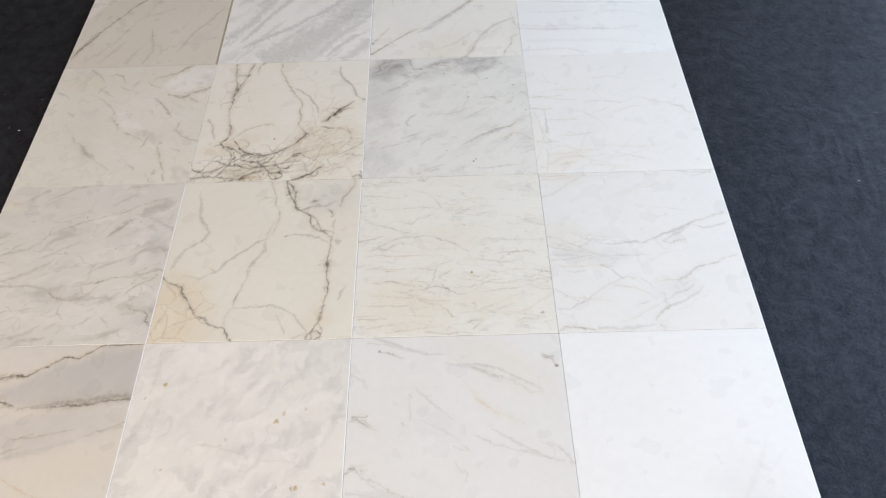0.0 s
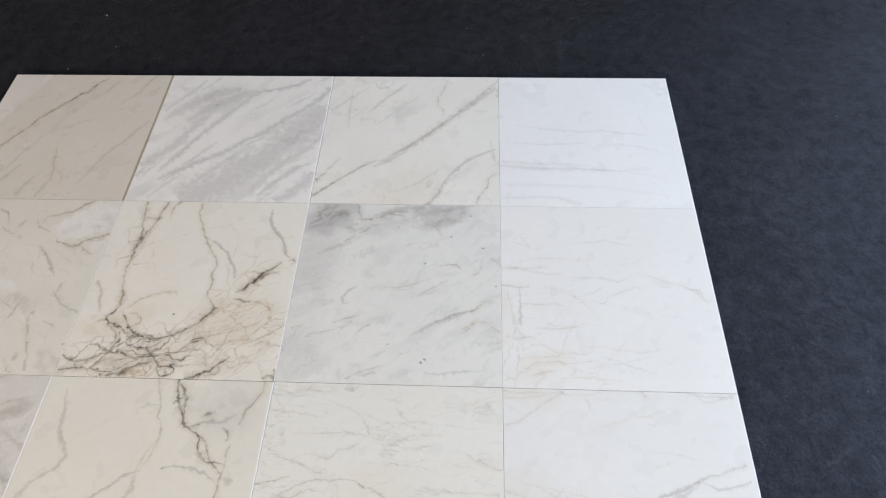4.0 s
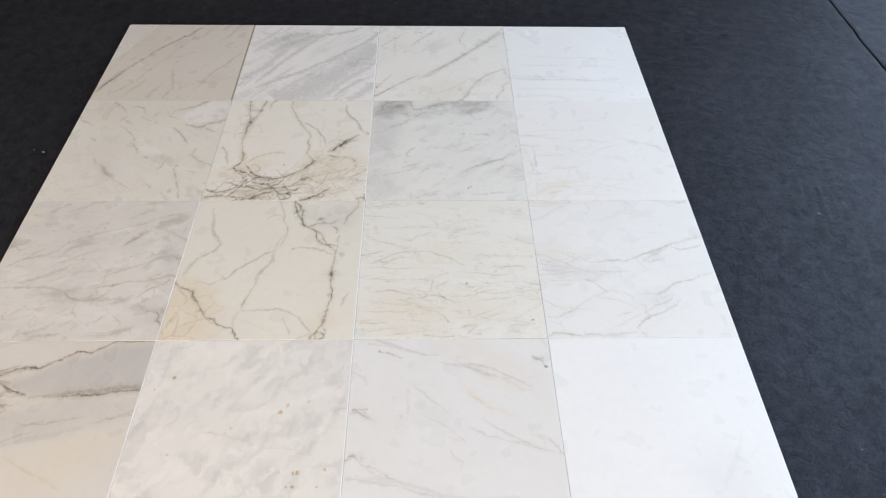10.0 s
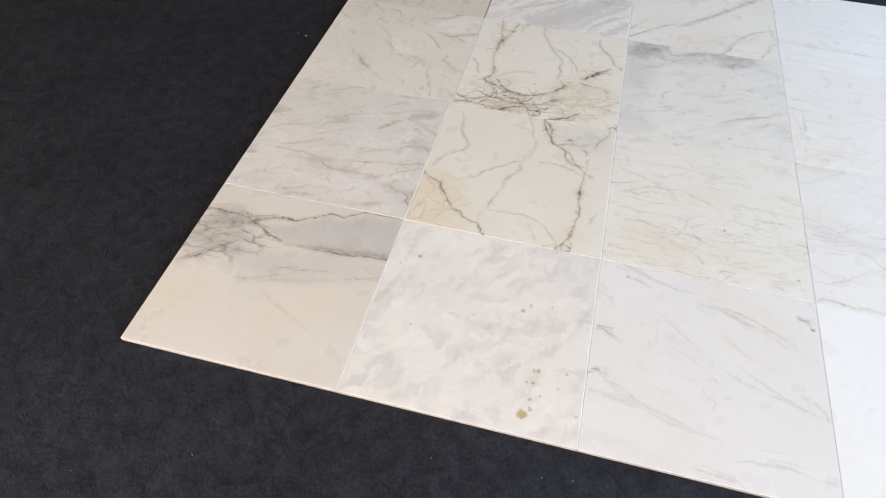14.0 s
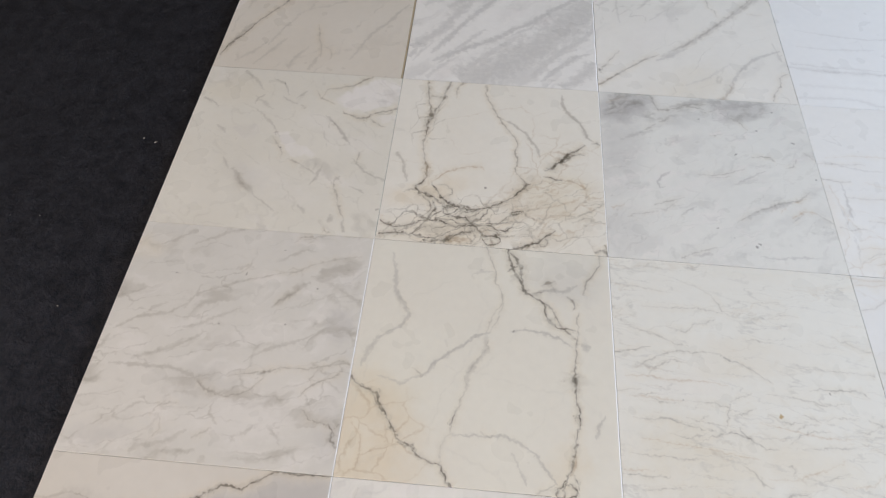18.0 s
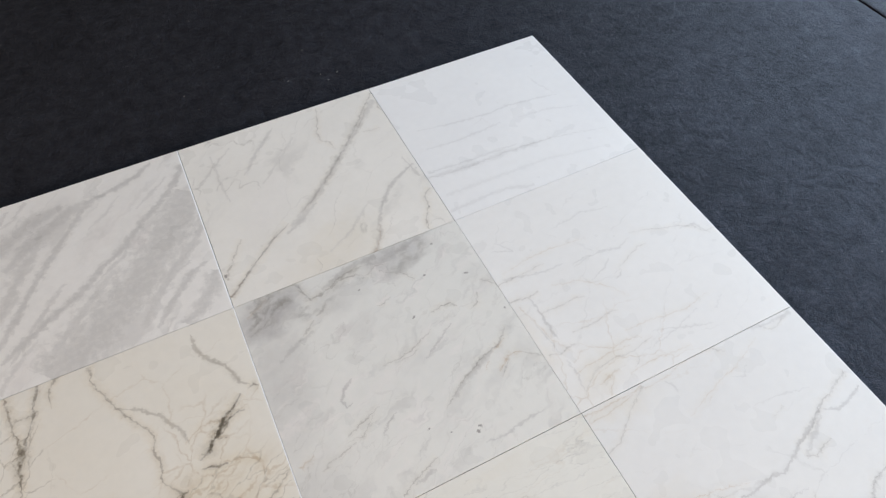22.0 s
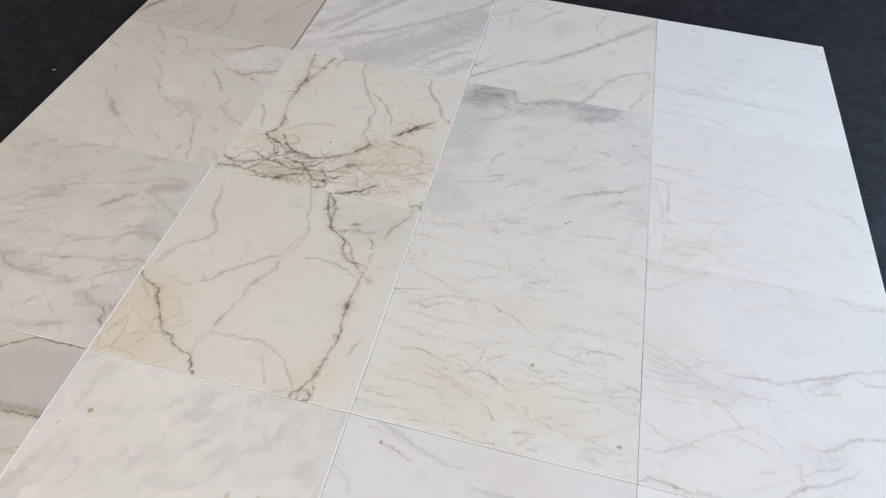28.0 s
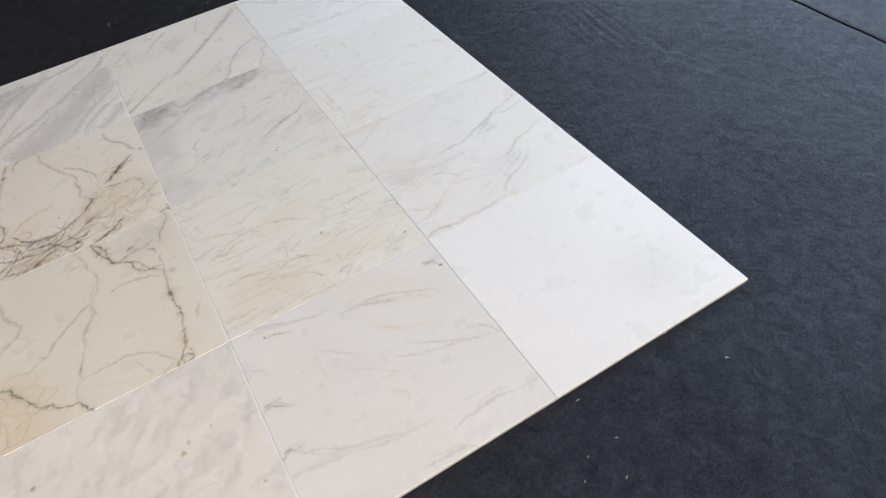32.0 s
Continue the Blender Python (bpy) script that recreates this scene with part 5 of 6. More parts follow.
m.vein("soft", 0.02, 0.63, (0.283, 0.332), (0.321, 0.297), (0.356, 0.244), (0.386, 0.218), (0.413, 0.196))
m.vein("grey", 0.01, 0.42, (0.323, 0.288), (0.356, 0.244, 1.4), (0.38, 0.218))
m.vein("soft", 0.008, 0.525, (0.413, 0.196), (0.478, 0.148), (0.533, 0.102))
m.vein("soft", 0.01, 0.525, (0.14, 0.596), (0.17, 0.573, 1.4), (0.197, 0.541))
m.vein("soft", 0.01, 0.525, (0.223, 0.397), (0.249, 0.364), (0.272, 0.324))
m.vein("grey", 0.006, 0.63, (0.763, 0.014), (0.776, 0.025, 1.4), (0.782, 0.016))
m.vein("grey", 0.006, 0.525, (0.787, 0.004), (0.796, 0.019))
m.vein("soft", 0.016, 0.578, (0.786, 0.108), (0.791, 0.083, 1.3), (0.79, 0.067))
m.vein("soft", 0.012, 0.525, (0.626, 0.152), (0.648, 0.132), (0.667, 0.107))
m.vein("soft", 0.012, 0.42, (0.396, 0.718), (0.333, 0.764), (0.281, 0.81))
m.blob("pale", 0.85, 0.2, (0.868, 0.851), 0.185, 0.085, 18)
m.blob("pale", 0.7, 0.35, (0.541, 0.507), 0.115, 0.032, -38)
m.blob("pale", 0.5, 0.4, (0.963, 0.702), 0.03, 0.03, 0)
m.blob("pale", 0.25, 0.6, (0.662, 0.626), 0.14, 0.05, -35)
m.blob("pale", 0.25, 0.6, (0.843, 0.532), 0.08, 0.05, -10)
m.blob("pale", 0.22, 0.6, (0.504, 0.262), 0.2, 0.09, -25)
m.blob("warm", 0.25, 0.8, (0.186, 0.833), 0.2, 0.1, 0)
m.blob("cloud", 0.22, 0.8, (0.361, 0.276), 0.13, 0.07, -40)
m.spot("fleck", 0.7, 0.006, (0.411, 0.905))
m.spot("fleck", 0.6, 0.008, (0.482, 0.476))
m.spot("fleck", 0.4, 0.006, (0.987, 0.161))
laid_tile(0, 2, m.done(), "beige-white marble tile with a white lobe outlined in grey", (0.0001, 0.0003, 0.0001, 0.0001), 0.011, (0.0004, 0.0006, 0.0004, 0.0004))


m = Marble().slab("white_marble_dark_network", rgb(0.795, 0.773, 0.700), rgb(0.775, 0.745, 0.660), 10, 1.0, (1.1, 1.04, 0.9), 0.55)
m.crackle("brown", 0.20, 10, 1.4, 4.0, 0.016, (0.5, 0.6), 1.0, 0.9, 0)
m.crackle("dark", 0.75, 20, 2.3, 13.0, 0.06, (0.30, 0.11), 0.34, 0.12, 10)
m.crackle("grey", 0.60, 24, 2.4, 24.0, 0.06, (0.36, 0.12), 0.42, 0.15, 10)
m.crackle("brown", 0.36, 32, 2.2, 9.0, 0.05, (0.74, 0.22), 0.36, 0.24, 25)
m.crackle("grey", 0.40, 30, 2.4, 15.0, 0.045, (0.80, 0.20), 0.30, 0.20, 25)
m.crackle("brown", 0.30, 60, 1.8, 10.0, 0.05, (0.74, 0.47), 0.18, 0.22, -30)
m.crackle("grey", 0.45, 80, 2.0, 16.0, 0.05, (0.16, 0.72), 0.10, 0.22, 8)
m.smoke("brown", 0.30, (0.74, 0.24), 0.32, 0.24, 20, 30, 2.5, 8.0)
m.smoke("grey", 0.30, (0.34, 0.10), 0.28, 0.10, 8, 20, 2.0, 13.0)
m.vein("grey", 0.0092, 0.88, (0.133, 0.999), (0.143, 0.928), (0.149, 0.868, 1.3), (0.163, 0.808), (0.171, 0.765, 1.8), (0.179, 0.736, 2), (0.159, 0.697, 1.6), (0.162, 0.642), (0.155, 0.59, 0.7), (0.153, 0.539, 0.7), (0.161, 0.5, 0.7), (0.172, 0.462, 0.8), (0.183, 0.412), (0.186, 0.376, 1.4), (0.183, 0.353, 1.2))
m.vein("dark", 0.0092, 0.605, (0.252, 1.009), (0.242, 0.963), (0.228, 0.919, 1.4), (0.224, 0.881), (0.212, 0.847), (0.191, 0.805), (0.18, 0.764, 1.5), (0.169, 0.723, 2), (0.154, 0.684, 1.5), (0.161, 0.629, 0.6))
m.vein("grey", 0.0069, 0.66, (0.344, 1.009, 1.2), (0.311, 0.994), (0.286, 0.959), (0.279, 0.914), (0.291, 0.877))
m.vein("grey", 0.00575, 0.55, (0.137, 0.895), (0.185, 0.882), (0.239, 0.891, 1.4))
m.vein("grey", 0.0069, 0.66, (0.114, 0.723), (0.149, 0.739), (0.18, 0.753), (0.2, 0.779))
m.vein("grey", 0.00575, 0.55, (0.236, 0.839), (0.21, 0.795), (0.189, 0.757))
m.vein("brown", 0.0138, 0.605, (0.172, 0.462), (0.183, 0.412), (0.186, 0.376), (0.182, 0.341))
m.vein("dark", 0.0092, 0.88, (0.183, 0.353), (0.171, 0.331), (0.144, 0.306, 1.5), (0.16, 0.275, 2))
m.vein("dark", 0.0092, 0.88, (0.16, 0.275, 2), (0.206, 0.259, 1.6), (0.23, 0.245), (0.256, 0.227))
m.vein("dark", 0.00805, 0.95, (0.21, 0.338), (0.239, 0.296), (0.264, 0.253, 1.4), (0.298, 0.227, 1.8), (0.338, 0.206, 1.3), (0.378, 0.193), (0.431, 0.197, 1))
m.vein("dark", 0.00805, 0.95, (0.431, 0.197, 1), (0.474, 0.21), (0.519, 0.232), (0.566, 0.264), (0.603, 0.3), (0.63, 0.332, 1.5), (0.649, 0.359, 1.8), (0.668, 0.364))
m.vein("brown", 0.0069, 0.55, (0.21, 0.338), (0.244, 0.37), (0.278, 0.403), (0.335, 0.429, 1))
m.vein("brown", 0.0069, 0.55, (0.335, 0.429, 1), (0.391, 0.44), (0.436, 0.448), (0.449, 0.422))
m.vein("grey", 0.0069, 0.66, (0.43, 0.992), (0.431, 0.93), (0.455, 0.867), (0.495, 0.79), (0.524, 0.73), (0.554, 0.685), (0.59, 0.641), (0.601, 0.599), (0.587, 0.548), (0.595, 0.508, 1.8), (0.601, 0.482, 1.5), (0.587, 0.446), (0.612, 0.406), (0.636, 0.375), (0.648, 0.354))
m.vein("soft", 0.00805, 0.66, (0.493, 0.776), (0.561, 0.741), (0.625, 0.692), (0.664, 0.633), (0.699, 0.563), (0.711, 0.523))
m.vein("soft", 0.0092, 0.77, (0.812, 0.954), (0.814, 0.892), (0.839, 0.829), (0.87, 0.797), (0.9, 0.765), (0.916, 0.72), (0.931, 0.676), (0.96, 0.646))
m.vein("dark", 0.00805, 0.77, (0.946, 0.639), (0.975, 0.639, 1.3), (0.987, 0.629))
m.vein("dark", 0.01265, 0.95, (0.921, 0.627), (0.877, 0.586, 1.3), (0.842, 0.562), (0.819, 0.525, 1.6), (0.792, 0.502), (0.763, 0.466, 1.5), (0.725, 0.445))
m.vein("dark", 0.0092, 0.825, (0.913, 0.569), (0.859, 0.553, 1.3), (0.805, 0.513), (0.776, 0.478, 1.4), (0.739, 0.461))
m.vein("grey", 0.00805, 0.77, (0.905, 0.61), (0.843, 0.531), (0.822, 0.507))
m.vein("dark", 0.0092, 0.88, (0.725, 0.417), (0.763, 0.406, 1.5), (0.81, 0.392))
m.vein("grey", 0.00575, 0.66, (0.716, 0.391), (0.7, 0.361), (0.669, 0.347))
m.vein("brown", 0.0092, 0.55, (0.797, 0.405), (0.861, 0.392), (0.902, 0.373), (0.92, 0.347, 1.6), (0.914, 0.3, 1.8))
m.vein("brown", 0.0069, 0.44, (0.801, 0.553), (0.849, 0.562), (0.934, 0.58))
m.vein("brown", 0.0069, 0.385, (0.693, 0.524), (0.757, 0.565), (0.815, 0.565), (0.847, 0.549))
m.vein("dark", 0.00805, 0.88, (0.571, 0.183), (0.599, 0.198, 1.6), (0.638, 0.207, 1.3))
m.vein("dark", 0.0069, 0.77, (0.574, 0.174), (0.607, 0.184), (0.637, 0.198))
m.vein("grey", 0.0069, 0.77, (0.498, 0.099), (0.527, 0.133), (0.569, 0.168), (0.598, 0.193))
m.vein("dark", 0.0092, 0.825, (0.007, 0.104), (0.026, 0.084), (0.066, 0.076), (0.106, 0.076), (0.136, 0.089), (0.161, 0.108))
m.vein("dark", 0.01035, 0.77, (0.012, 0.029, 1.5), (0.04, 0.032, 1.5), (0.075, 0.039), (0.115, 0.045), (0.144, 0.032))
m.vein("dark", 0.00805, 0.88, (0.115, 0.061), (0.146, 0.088), (0.177, 0.108), (0.219, 0.123), (0.259, 0.123), (0.299, 0.109), (0.339, 0.101), (0.401, 0.105), (0.453, 0.115), (0.494, 0.117), (0.522, 0.097), (0.562, 0.089), (0.586, 0.112), (0.601, 0.143))
m.vein("dark", 0.0092, 0.825, (0.229, 0.228), (0.247, 0.188, 1.3), (0.233, 0.158), (0.219, 0.127), (0.197, 0.098), (0.186, 0.068))
m.vein("dark", 0.01035, 0.88, (0.303, 0.214), (0.276, 0.186), (0.293, 0.162), (0.323, 0.149, 1.2))
m.vein("dark", 0.01035, 0.88, (0.323, 0.149, 1.2), (0.353, 0.146, 1.3), (0.384, 0.149), (0.402, 0.12), (0.441, 0.105))
m.vein("dark", 0.0161, 0.77, (0.273, 0.203), (0.303, 0.209, 1.5), (0.331, 0.198))
m.vein("grey", 0.00805, 0.825, (0.143, 0.265), (0.18, 0.252), (0.208, 0.227), (0.223, 0.195), (0.213, 0.16), (0.182, 0.126))
m.vein("grey", 0.00805, 0.825, (0.219, 0.123), (0.246, 0.079), (0.277, 0.09), (0.308, 0.097), (0.341, 0.126))
m.vein("dark", 0.0138, 0.88, (0.295, 0.011, 1.8), (0.317, 0.031, 1.6), (0.342, 0.049), (0.372, 0.066), (0.401, 0.071), (0.425, 0.09))
m.vein("brown", 0.0345, 0.605, (0.303, 0.026), (0.353, 0.027), (0.413, 0.035))
m.vein("dark", 0.0092, 0.88, (0.454, 0.075), (0.481, 0.057, 1.4), (0.518, 0.064, 1.3), (0.539, 0.041, 1))
m.vein("dark", 0.0092, 0.88, (0.539, 0.041, 1), (0.515, 0.015), (0.482, 0.008), (0.465, 0.03), (0.456, 0.058))
m.vein("grey", 0.00805, 0.825, (0.508, 0.094), (0.528, 0.067, 1.3), (0.568, 0.059), (0.604, 0.07))
m.vein("dark", 0.01035, 0.77, (0.208, 0.01), (0.242, 0.012), (0.272, 0.019), (0.302, 0.016))
m.vein("grey", 0.0092, 0.77, (0.142, 0.04), (0.171, 0.057), (0.196, 0.075), (0.225, 0.089), (0.248, 0.074))
m.vein("dark", 0.00805, 0.77, (0.343, 0.147), (0.362, 0.173), (0.392, 0.183), (0.43, 0.188))
m.vein("grey", 0.0069, 0.77, (0.374, 0.144), (0.41, 0.157), (0.441, 0.178), (0.463, 0.207))
m.vein("grey", 0.0069, 0.77, (0.225, 0.235), (0.27, 0.217), (0.304, 0.178), (0.312, 0.139))
m.vein("grey", 0.0069, 0.715, (0.258, 0.254), (0.316, 0.271), (0.314, 0.298, 1))
m.vein("grey", 0.0069, 0.715, (0.314, 0.298, 1), (0.283, 0.32), (0.241, 0.328))
m.vein("grey", 0.0069, 0.715, (0.401, 0.105), (0.422, 0.074), (0.43, 0.044), (0.412, 0.021))
m.vein("grey", 0.0069, 0.66, (0.425, 0.09), (0.465, 0.094), (0.496, 0.083), (0.522, 0.093))
m.vein("grey", 0.0069, 0.66, (0.056, 0.077), (0.083, 0.054), (0.099, 0.028))
m.vein("grey", 0.0069, 0.66, (0.214, 0.045), (0.246, 0.042), (0.278, 0.051), (0.3, 0.069))
m.vein("dark", 0.0115, 0.935, (0.596, 0.001, 1.3), (0.632, 0.014, 1.3), (0.665, 0.031), (0.698, 0.042), (0.719, 0.067), (0.747, 0.085), (0.773, 0.115, 0.6))
m.vein("grey", 0.0069, 0.77, (0.694, 0.043), (0.711, 0.024), (0.736, 0.03, 1))
m.vein("grey", 0.0069, 0.77, (0.736, 0.03, 1), (0.742, 0.059), (0.72, 0.073))
m.vein("dark", 0.0115, 0.715, (0.942, 0.014), (0.972, 0.028, 1))
m.vein("dark", 0.0115, 0.715, (0.972, 0.028, 1), (0.996, 0.019, 1.6), (0.999, -0.002, 1.8))
m.vein("grey", 0.00805, 0.715, (0.981, 0.056), (0.994, 0.034), (1.003, 0.012))
m.vein("grey", 0.0069, 0.55, (0.817, 0.176), (0.874, 0.193), (0.923, 0.22), (0.975, 0.261), (1.007, 0.283))
m.vein("grey", 0.0069, 0.495, (0.846, 0.162), (0.904, 0.185), (0.949, 0.194))
m.vein("grey", 0.0069, 0.55, (0.91, 0.258), (0.957, 0.276), (0.997, 0.277))
m.vein("brown", 0.0138, 0.385, (0.644, 0.216), (0.721, 0.231), (0.789, 0.251), (0.848, 0.276), (0.898, 0.306))
m.vein("brown", 0.0138, 0.385, (0.697, 0.155), (0.767, 0.192), (0.822, 0.198), (0.879, 0.215))
m.vein("brown", 0.0115, 0.33, (0.632, 0.274), (0.712, 0.301), (0.774, 0.342), (0.833, 0.365))
m.vein("soft", 0.0092, 0.605, (0.03, 0.501), (0.063, 0.46), (0.083, 0.386), (0.103, 0.326))
m.vein("grey", 0.0069, 0.495, (0.091, 0.27), (0.123, 0.285), (0.148, 0.287))
m.blob("warm", 0.45, 0.8, (0.786, 0.293), 0.2, 0.2, 20)
m.blob("stain", 0.5, 0.8, (0.207, 0.281), 0.2, 0.08, 20)
m.blob("stain", 0.35, 0.8, (0.338, 0.094), 0.32, 0.1, 8)
m.spot("fleck", 0.7, 0.006, (0.462, 0.325))
m.spot("fleck", 0.4, 0.004, (0.585, 0.325))
laid_tile(1, 2, m.done(), "cream marble tile with a dark broken network of veins", (0.0002, 0.0001, 0.0004, 0.0001), 0.0107, (0.0004, 0.0014, 0.0004, 0.0004))


m = Marble().slab("pale_grey_marble", rgb(0.768, 0.767, 0.720), rgb(0.738, 0.739, 0.698), 11, 1.0, (0.99, 0.985, 0.96), 0.3)
m.crackle("grey", 0.10, 34, 2.4, 6.0, 0.022, (0.5, 0.5), 1.2, 1.2, 0)
m.crackle("pale", 0.35, 34, 1.6, 7.0, 0.10, (0.4, 0.35), 0.7, 0.5, 0)
m.streaks("cloud", 0.22, 34, 2.4, 6.0, 0.50, 0.68)
m.threads("grey", 0.16, 34, 3.0, 9.0, 0.014, 0.4, 0.6)
m.streaks("pale", 0.5, 34, 3.2, 13.0, 0.55, 0.68)
m.streaks("soft", 0.26, 32, 3.6, 15.0, 0.54, 0.70)
m.vein("grey", 0.01, 0.54, (0.189, 1.001), (0.254, 0.999), (0.271, 0.942), (0.292, 0.9), (0.329, 0.901, 1))
m.vein("grey", 0.01, 0.54, (0.329, 0.901, 1), (0.356, 0.907), (0.402, 0.93), (0.46, 0.95), (0.514, 0.957), (0.556, 0.954))
m.vein("grey", 0.007, 0.54, (0.35, 0.891), (0.389, 0.916), (0.435, 0.933), (0.465, 0.931), (0.501, 0.927), (0.526, 0.908))
m.vein("soft", 0.02, 0.54, (0.35, 0.923), (0.423, 0.952), (0.496, 0.976), (0.612, 0.977))
m.vein("soft", 0.02, 0.54, (0.556, 0.954), (0.622, 0.938), (0.712, 0.963), (0.819, 0.992))
m.vein("grey", 0.006, 0.45, (0.502, 0.897), (0.547, 0.908), (0.592, 0.929), (0.631, 0.924))
m.vein("grey", 0.005, 0.495, (0.591, 0.903), (0.665, 0.86), (0.697, 0.818), (0.712, 0.794))
m.vein("pale", 0.01, 0.81, (0.52, 0.761), (0.555, 0.762), (0.59, 0.773))
m.vein("grey", 0.004, 0.54, (0.521, 0.751), (0.553, 0.751), (0.588, 0.762))
m.vein("grey", 0.006, 0.585, (0.701, 0.621), (0.75, 0.633), (0.787, 0.631, 1.4), (0.809, 0.604))
m.vein("dark", 0.007, 0.45, (0.788, 0.624), (0.801, 0.608))
m.vein("grey", 0.006, 0.54, (0.908, 0.625), (0.889, 0.581), (0.846, 0.571))
m.vein("grey", 0.005, 0.45, (1.005, 0.623), (0.977, 0.655), (0.944, 0.672))
m.vein("soft", 0.007, 0.54, (0.315, 0.496), (0.27, 0.475), (0.242, 0.437, 1))
m.vein("soft", 0.007, 0.54, (0.242, 0.437, 1), (0.254, 0.401), (0.285, 0.411))
m.vein("grey", 0.007, 0.45, (0.214, 0.298), (0.238, 0.305), (0.278, 0.322), (0.315, 0.331), (0.36, 0.349))
m.vein("grey", 0.007, 0.45, (0.096, 0.221), (0.15, 0.245), (0.196, 0.254), (0.233, 0.265))
m.vein("grey", 0.005, 0.36, (0.206, 0.278), (0.259, 0.276), (0.338, 0.335))
m.vein("grey", 0.006, 0.45, (0.429, 0.494), (0.478, 0.498), (0.514, 0.499), (0.554, 0.508), (0.609, 0.523), (0.668, 0.553))
m.vein("grey", 0.005, 0.405, (0.484, 0.486), (0.538, 0.485), (0.586, 0.5))
m.vein("soft", 0.008, 0.54, (0.331, 0.241), (0.371, 0.282), (0.403, 0.303))
m.vein("grey", 0.006, 0.45, (0.305, 0.017), (0.35, 0.045), (0.403, 0.067), (0.442, 0.082), (0.475, 0.091))
m.vein("soft", 0.01, 0.45, (0.356, 0.035), (0.416, 0.05), (0.448, 0.05))
m.vein("soft", 0.008, 0.54, (0.596, 0.445), (0.669, 0.495), (0.754, 0.541))
m.vein("grey", 0.006, 0.495, (0.573, 0.233), (0.627, 0.27), (0.68, 0.304), (0.728, 0.327), (0.78, 0.356), (0.824, 0.368), (0.865, 0.376), (0.908, 0.407), (0.934, 0.438))
m.vein("soft", 0.016, 0.45, (0.622, 0.26), (0.707, 0.31), (0.79, 0.351), (0.875, 0.38))
m.vein("brown", 0.007, 0.54, (0.817, 0.278), (0.856, 0.302, 1.4), (0.897, 0.321), (0.933, 0.315))
m.vein("brown", 0.007, 0.45, (0.803, 0.331), (0.774, 0.304))
m.vein("brown", 0.008, 0.45, (0.837, 0.356), (0.865, 0.37, 1.4), (0.904, 0.394))
m.vein("grey", 0.006, 0.54, (0.813, 0.253), (0.849, 0.281), (0.879, 0.308))
m.vein("grey", 0.005, 0.405, (0.932, 0.318), (0.973, 0.281), (1.018, 0.251))
m.vein("soft", 0.007, 0.45, (0.642, 0.061), (0.718, 0.053), (0.821, 0.07), (0.889, 0.072))
m.vein("grey", 0.009, 0.45, (0.048, 0.945), (0.084, 0.958, 1.5), (0.121, 0.986))
m.vein("grey", 0.009, 0.45, (0.024, 0.837), (0.072, 0.858), (0.123, 0.893), (0.163, 0.944))
m.vein("brown", 0.012, 0.27, (0.032, 0.922), (0.083, 0.952), (0.128, 0.983))
m.vein("grey", 0.008, 0.405, (0.203, 0.75), (0.238, 0.768, 1.4), (0.269, 0.801))
m.vein("grey", 0.016, 0.45, (0.284, 0.811), (0.317, 0.829, 1.4), (0.346, 0.855))
m.vein("brown", 0.01, 0.315, (0.028, 0.261), (0.056, 0.27), (0.084, 0.291))
m.vein("soft", 0.014, 0.45, (0.088, 0.679), (0.157, 0.715), (0.252, 0.755))
m.vein("pale", 0.03, 0.63, (-0.003, 0.403), (0.091, 0.43), (0.174, 0.478))
m.vein("pale", 0.02, 0.54, (0.199, 0.428), (0.289, 0.487), (0.383, 0.494))
m.vein("pale", 0.03, 0.45, (0.238, 0.359), (0.402, 0.432), (0.519, 0.483))
m.vein("pale", 0.02, 0.45, (0.272, 0.131), (0.394, 0.21), (0.532, 0.265))
m.smoke("grey", 0.9, (0.101, 0.934), 0.16, 0.13, 40, 34, 1.6, 9)
m.smoke("grey", 0.45, (0.719, 0.949), 0.16, 0.1, 10, 20, 1.6, 10)
m.smoke("grey", 0.5, (0.299, 0.853), 0.13, 0.07, 10, 20, 1.6, 12)
m.smoke("grey", 0.35, (0.492, 0.935), 0.2, 0.05, 15, 20, 1.6, 14)
m.blob("cloud", 0.9, 0.6, (0.117, 0.911), 0.17, 0.12, 30)
m.blob("cloud", 0.4, 0.8, (0.061, 0.598), 0.36, 0.13, 80)
m.blob("cloud", 0.55, 0.6, (0.705, 0.949), 0.15, 0.085, 15)
m.blob("cloud", 0.3, 0.7, (0.053, 0.150), 0.15, 0.12, 30)
m.blob("cloud", 0.25, 0.7, (0.443, 0.877), 0.28, 0.08, 15)
m.spot("fleck", 0.65, 0.005, (0.483, 0.851))
m.spot("fleck", 0.65, 0.005, (0.753, 0.797))
m.spot("fleck", 0.65, 0.005, (0.852, 0.930))
m.spot("fleck", 0.65, 0.005, (1.000, 0.558))
m.spot("fleck", 0.65, 0.005, (0.978, 0.507))
m.spot("fleck", 0.65, 0.005, (0.654, 0.124))
m.spot("fleck", 0.65, 0.005, (0.641, 0.109))
m.spot("fleck", 0.65, 0.005, (0.555, 0.144))
m.spot("fleck", 0.65, 0.005, (0.486, 0.194))
m.spot("fleck", 0.65, 0.005, (0.916, 0.728))
m.spot("fleck", 0.65, 0.005, (0.628, 0.632))
laid_tile(2, 2, m.done(), "pale grey marble tile with a smoky dark upper edge", (0.0001, 0.0002, 0.0004, 0.0001), 0.0104, (0.0004, 0.0006, 0.0004, 0.0004))


m = Marble().slab("white_marble_faint_veins", rgb(0.822, 0.822, 0.795), rgb(0.798, 0.797, 0.770), 12, 1.0, (0.99, 0.985, 0.96), 0.45)
m.crackle("grey", 0.12, 18, 2.2, 4.2, 0.016, (0.35, 0.45), 0.75, 0.6, 0)
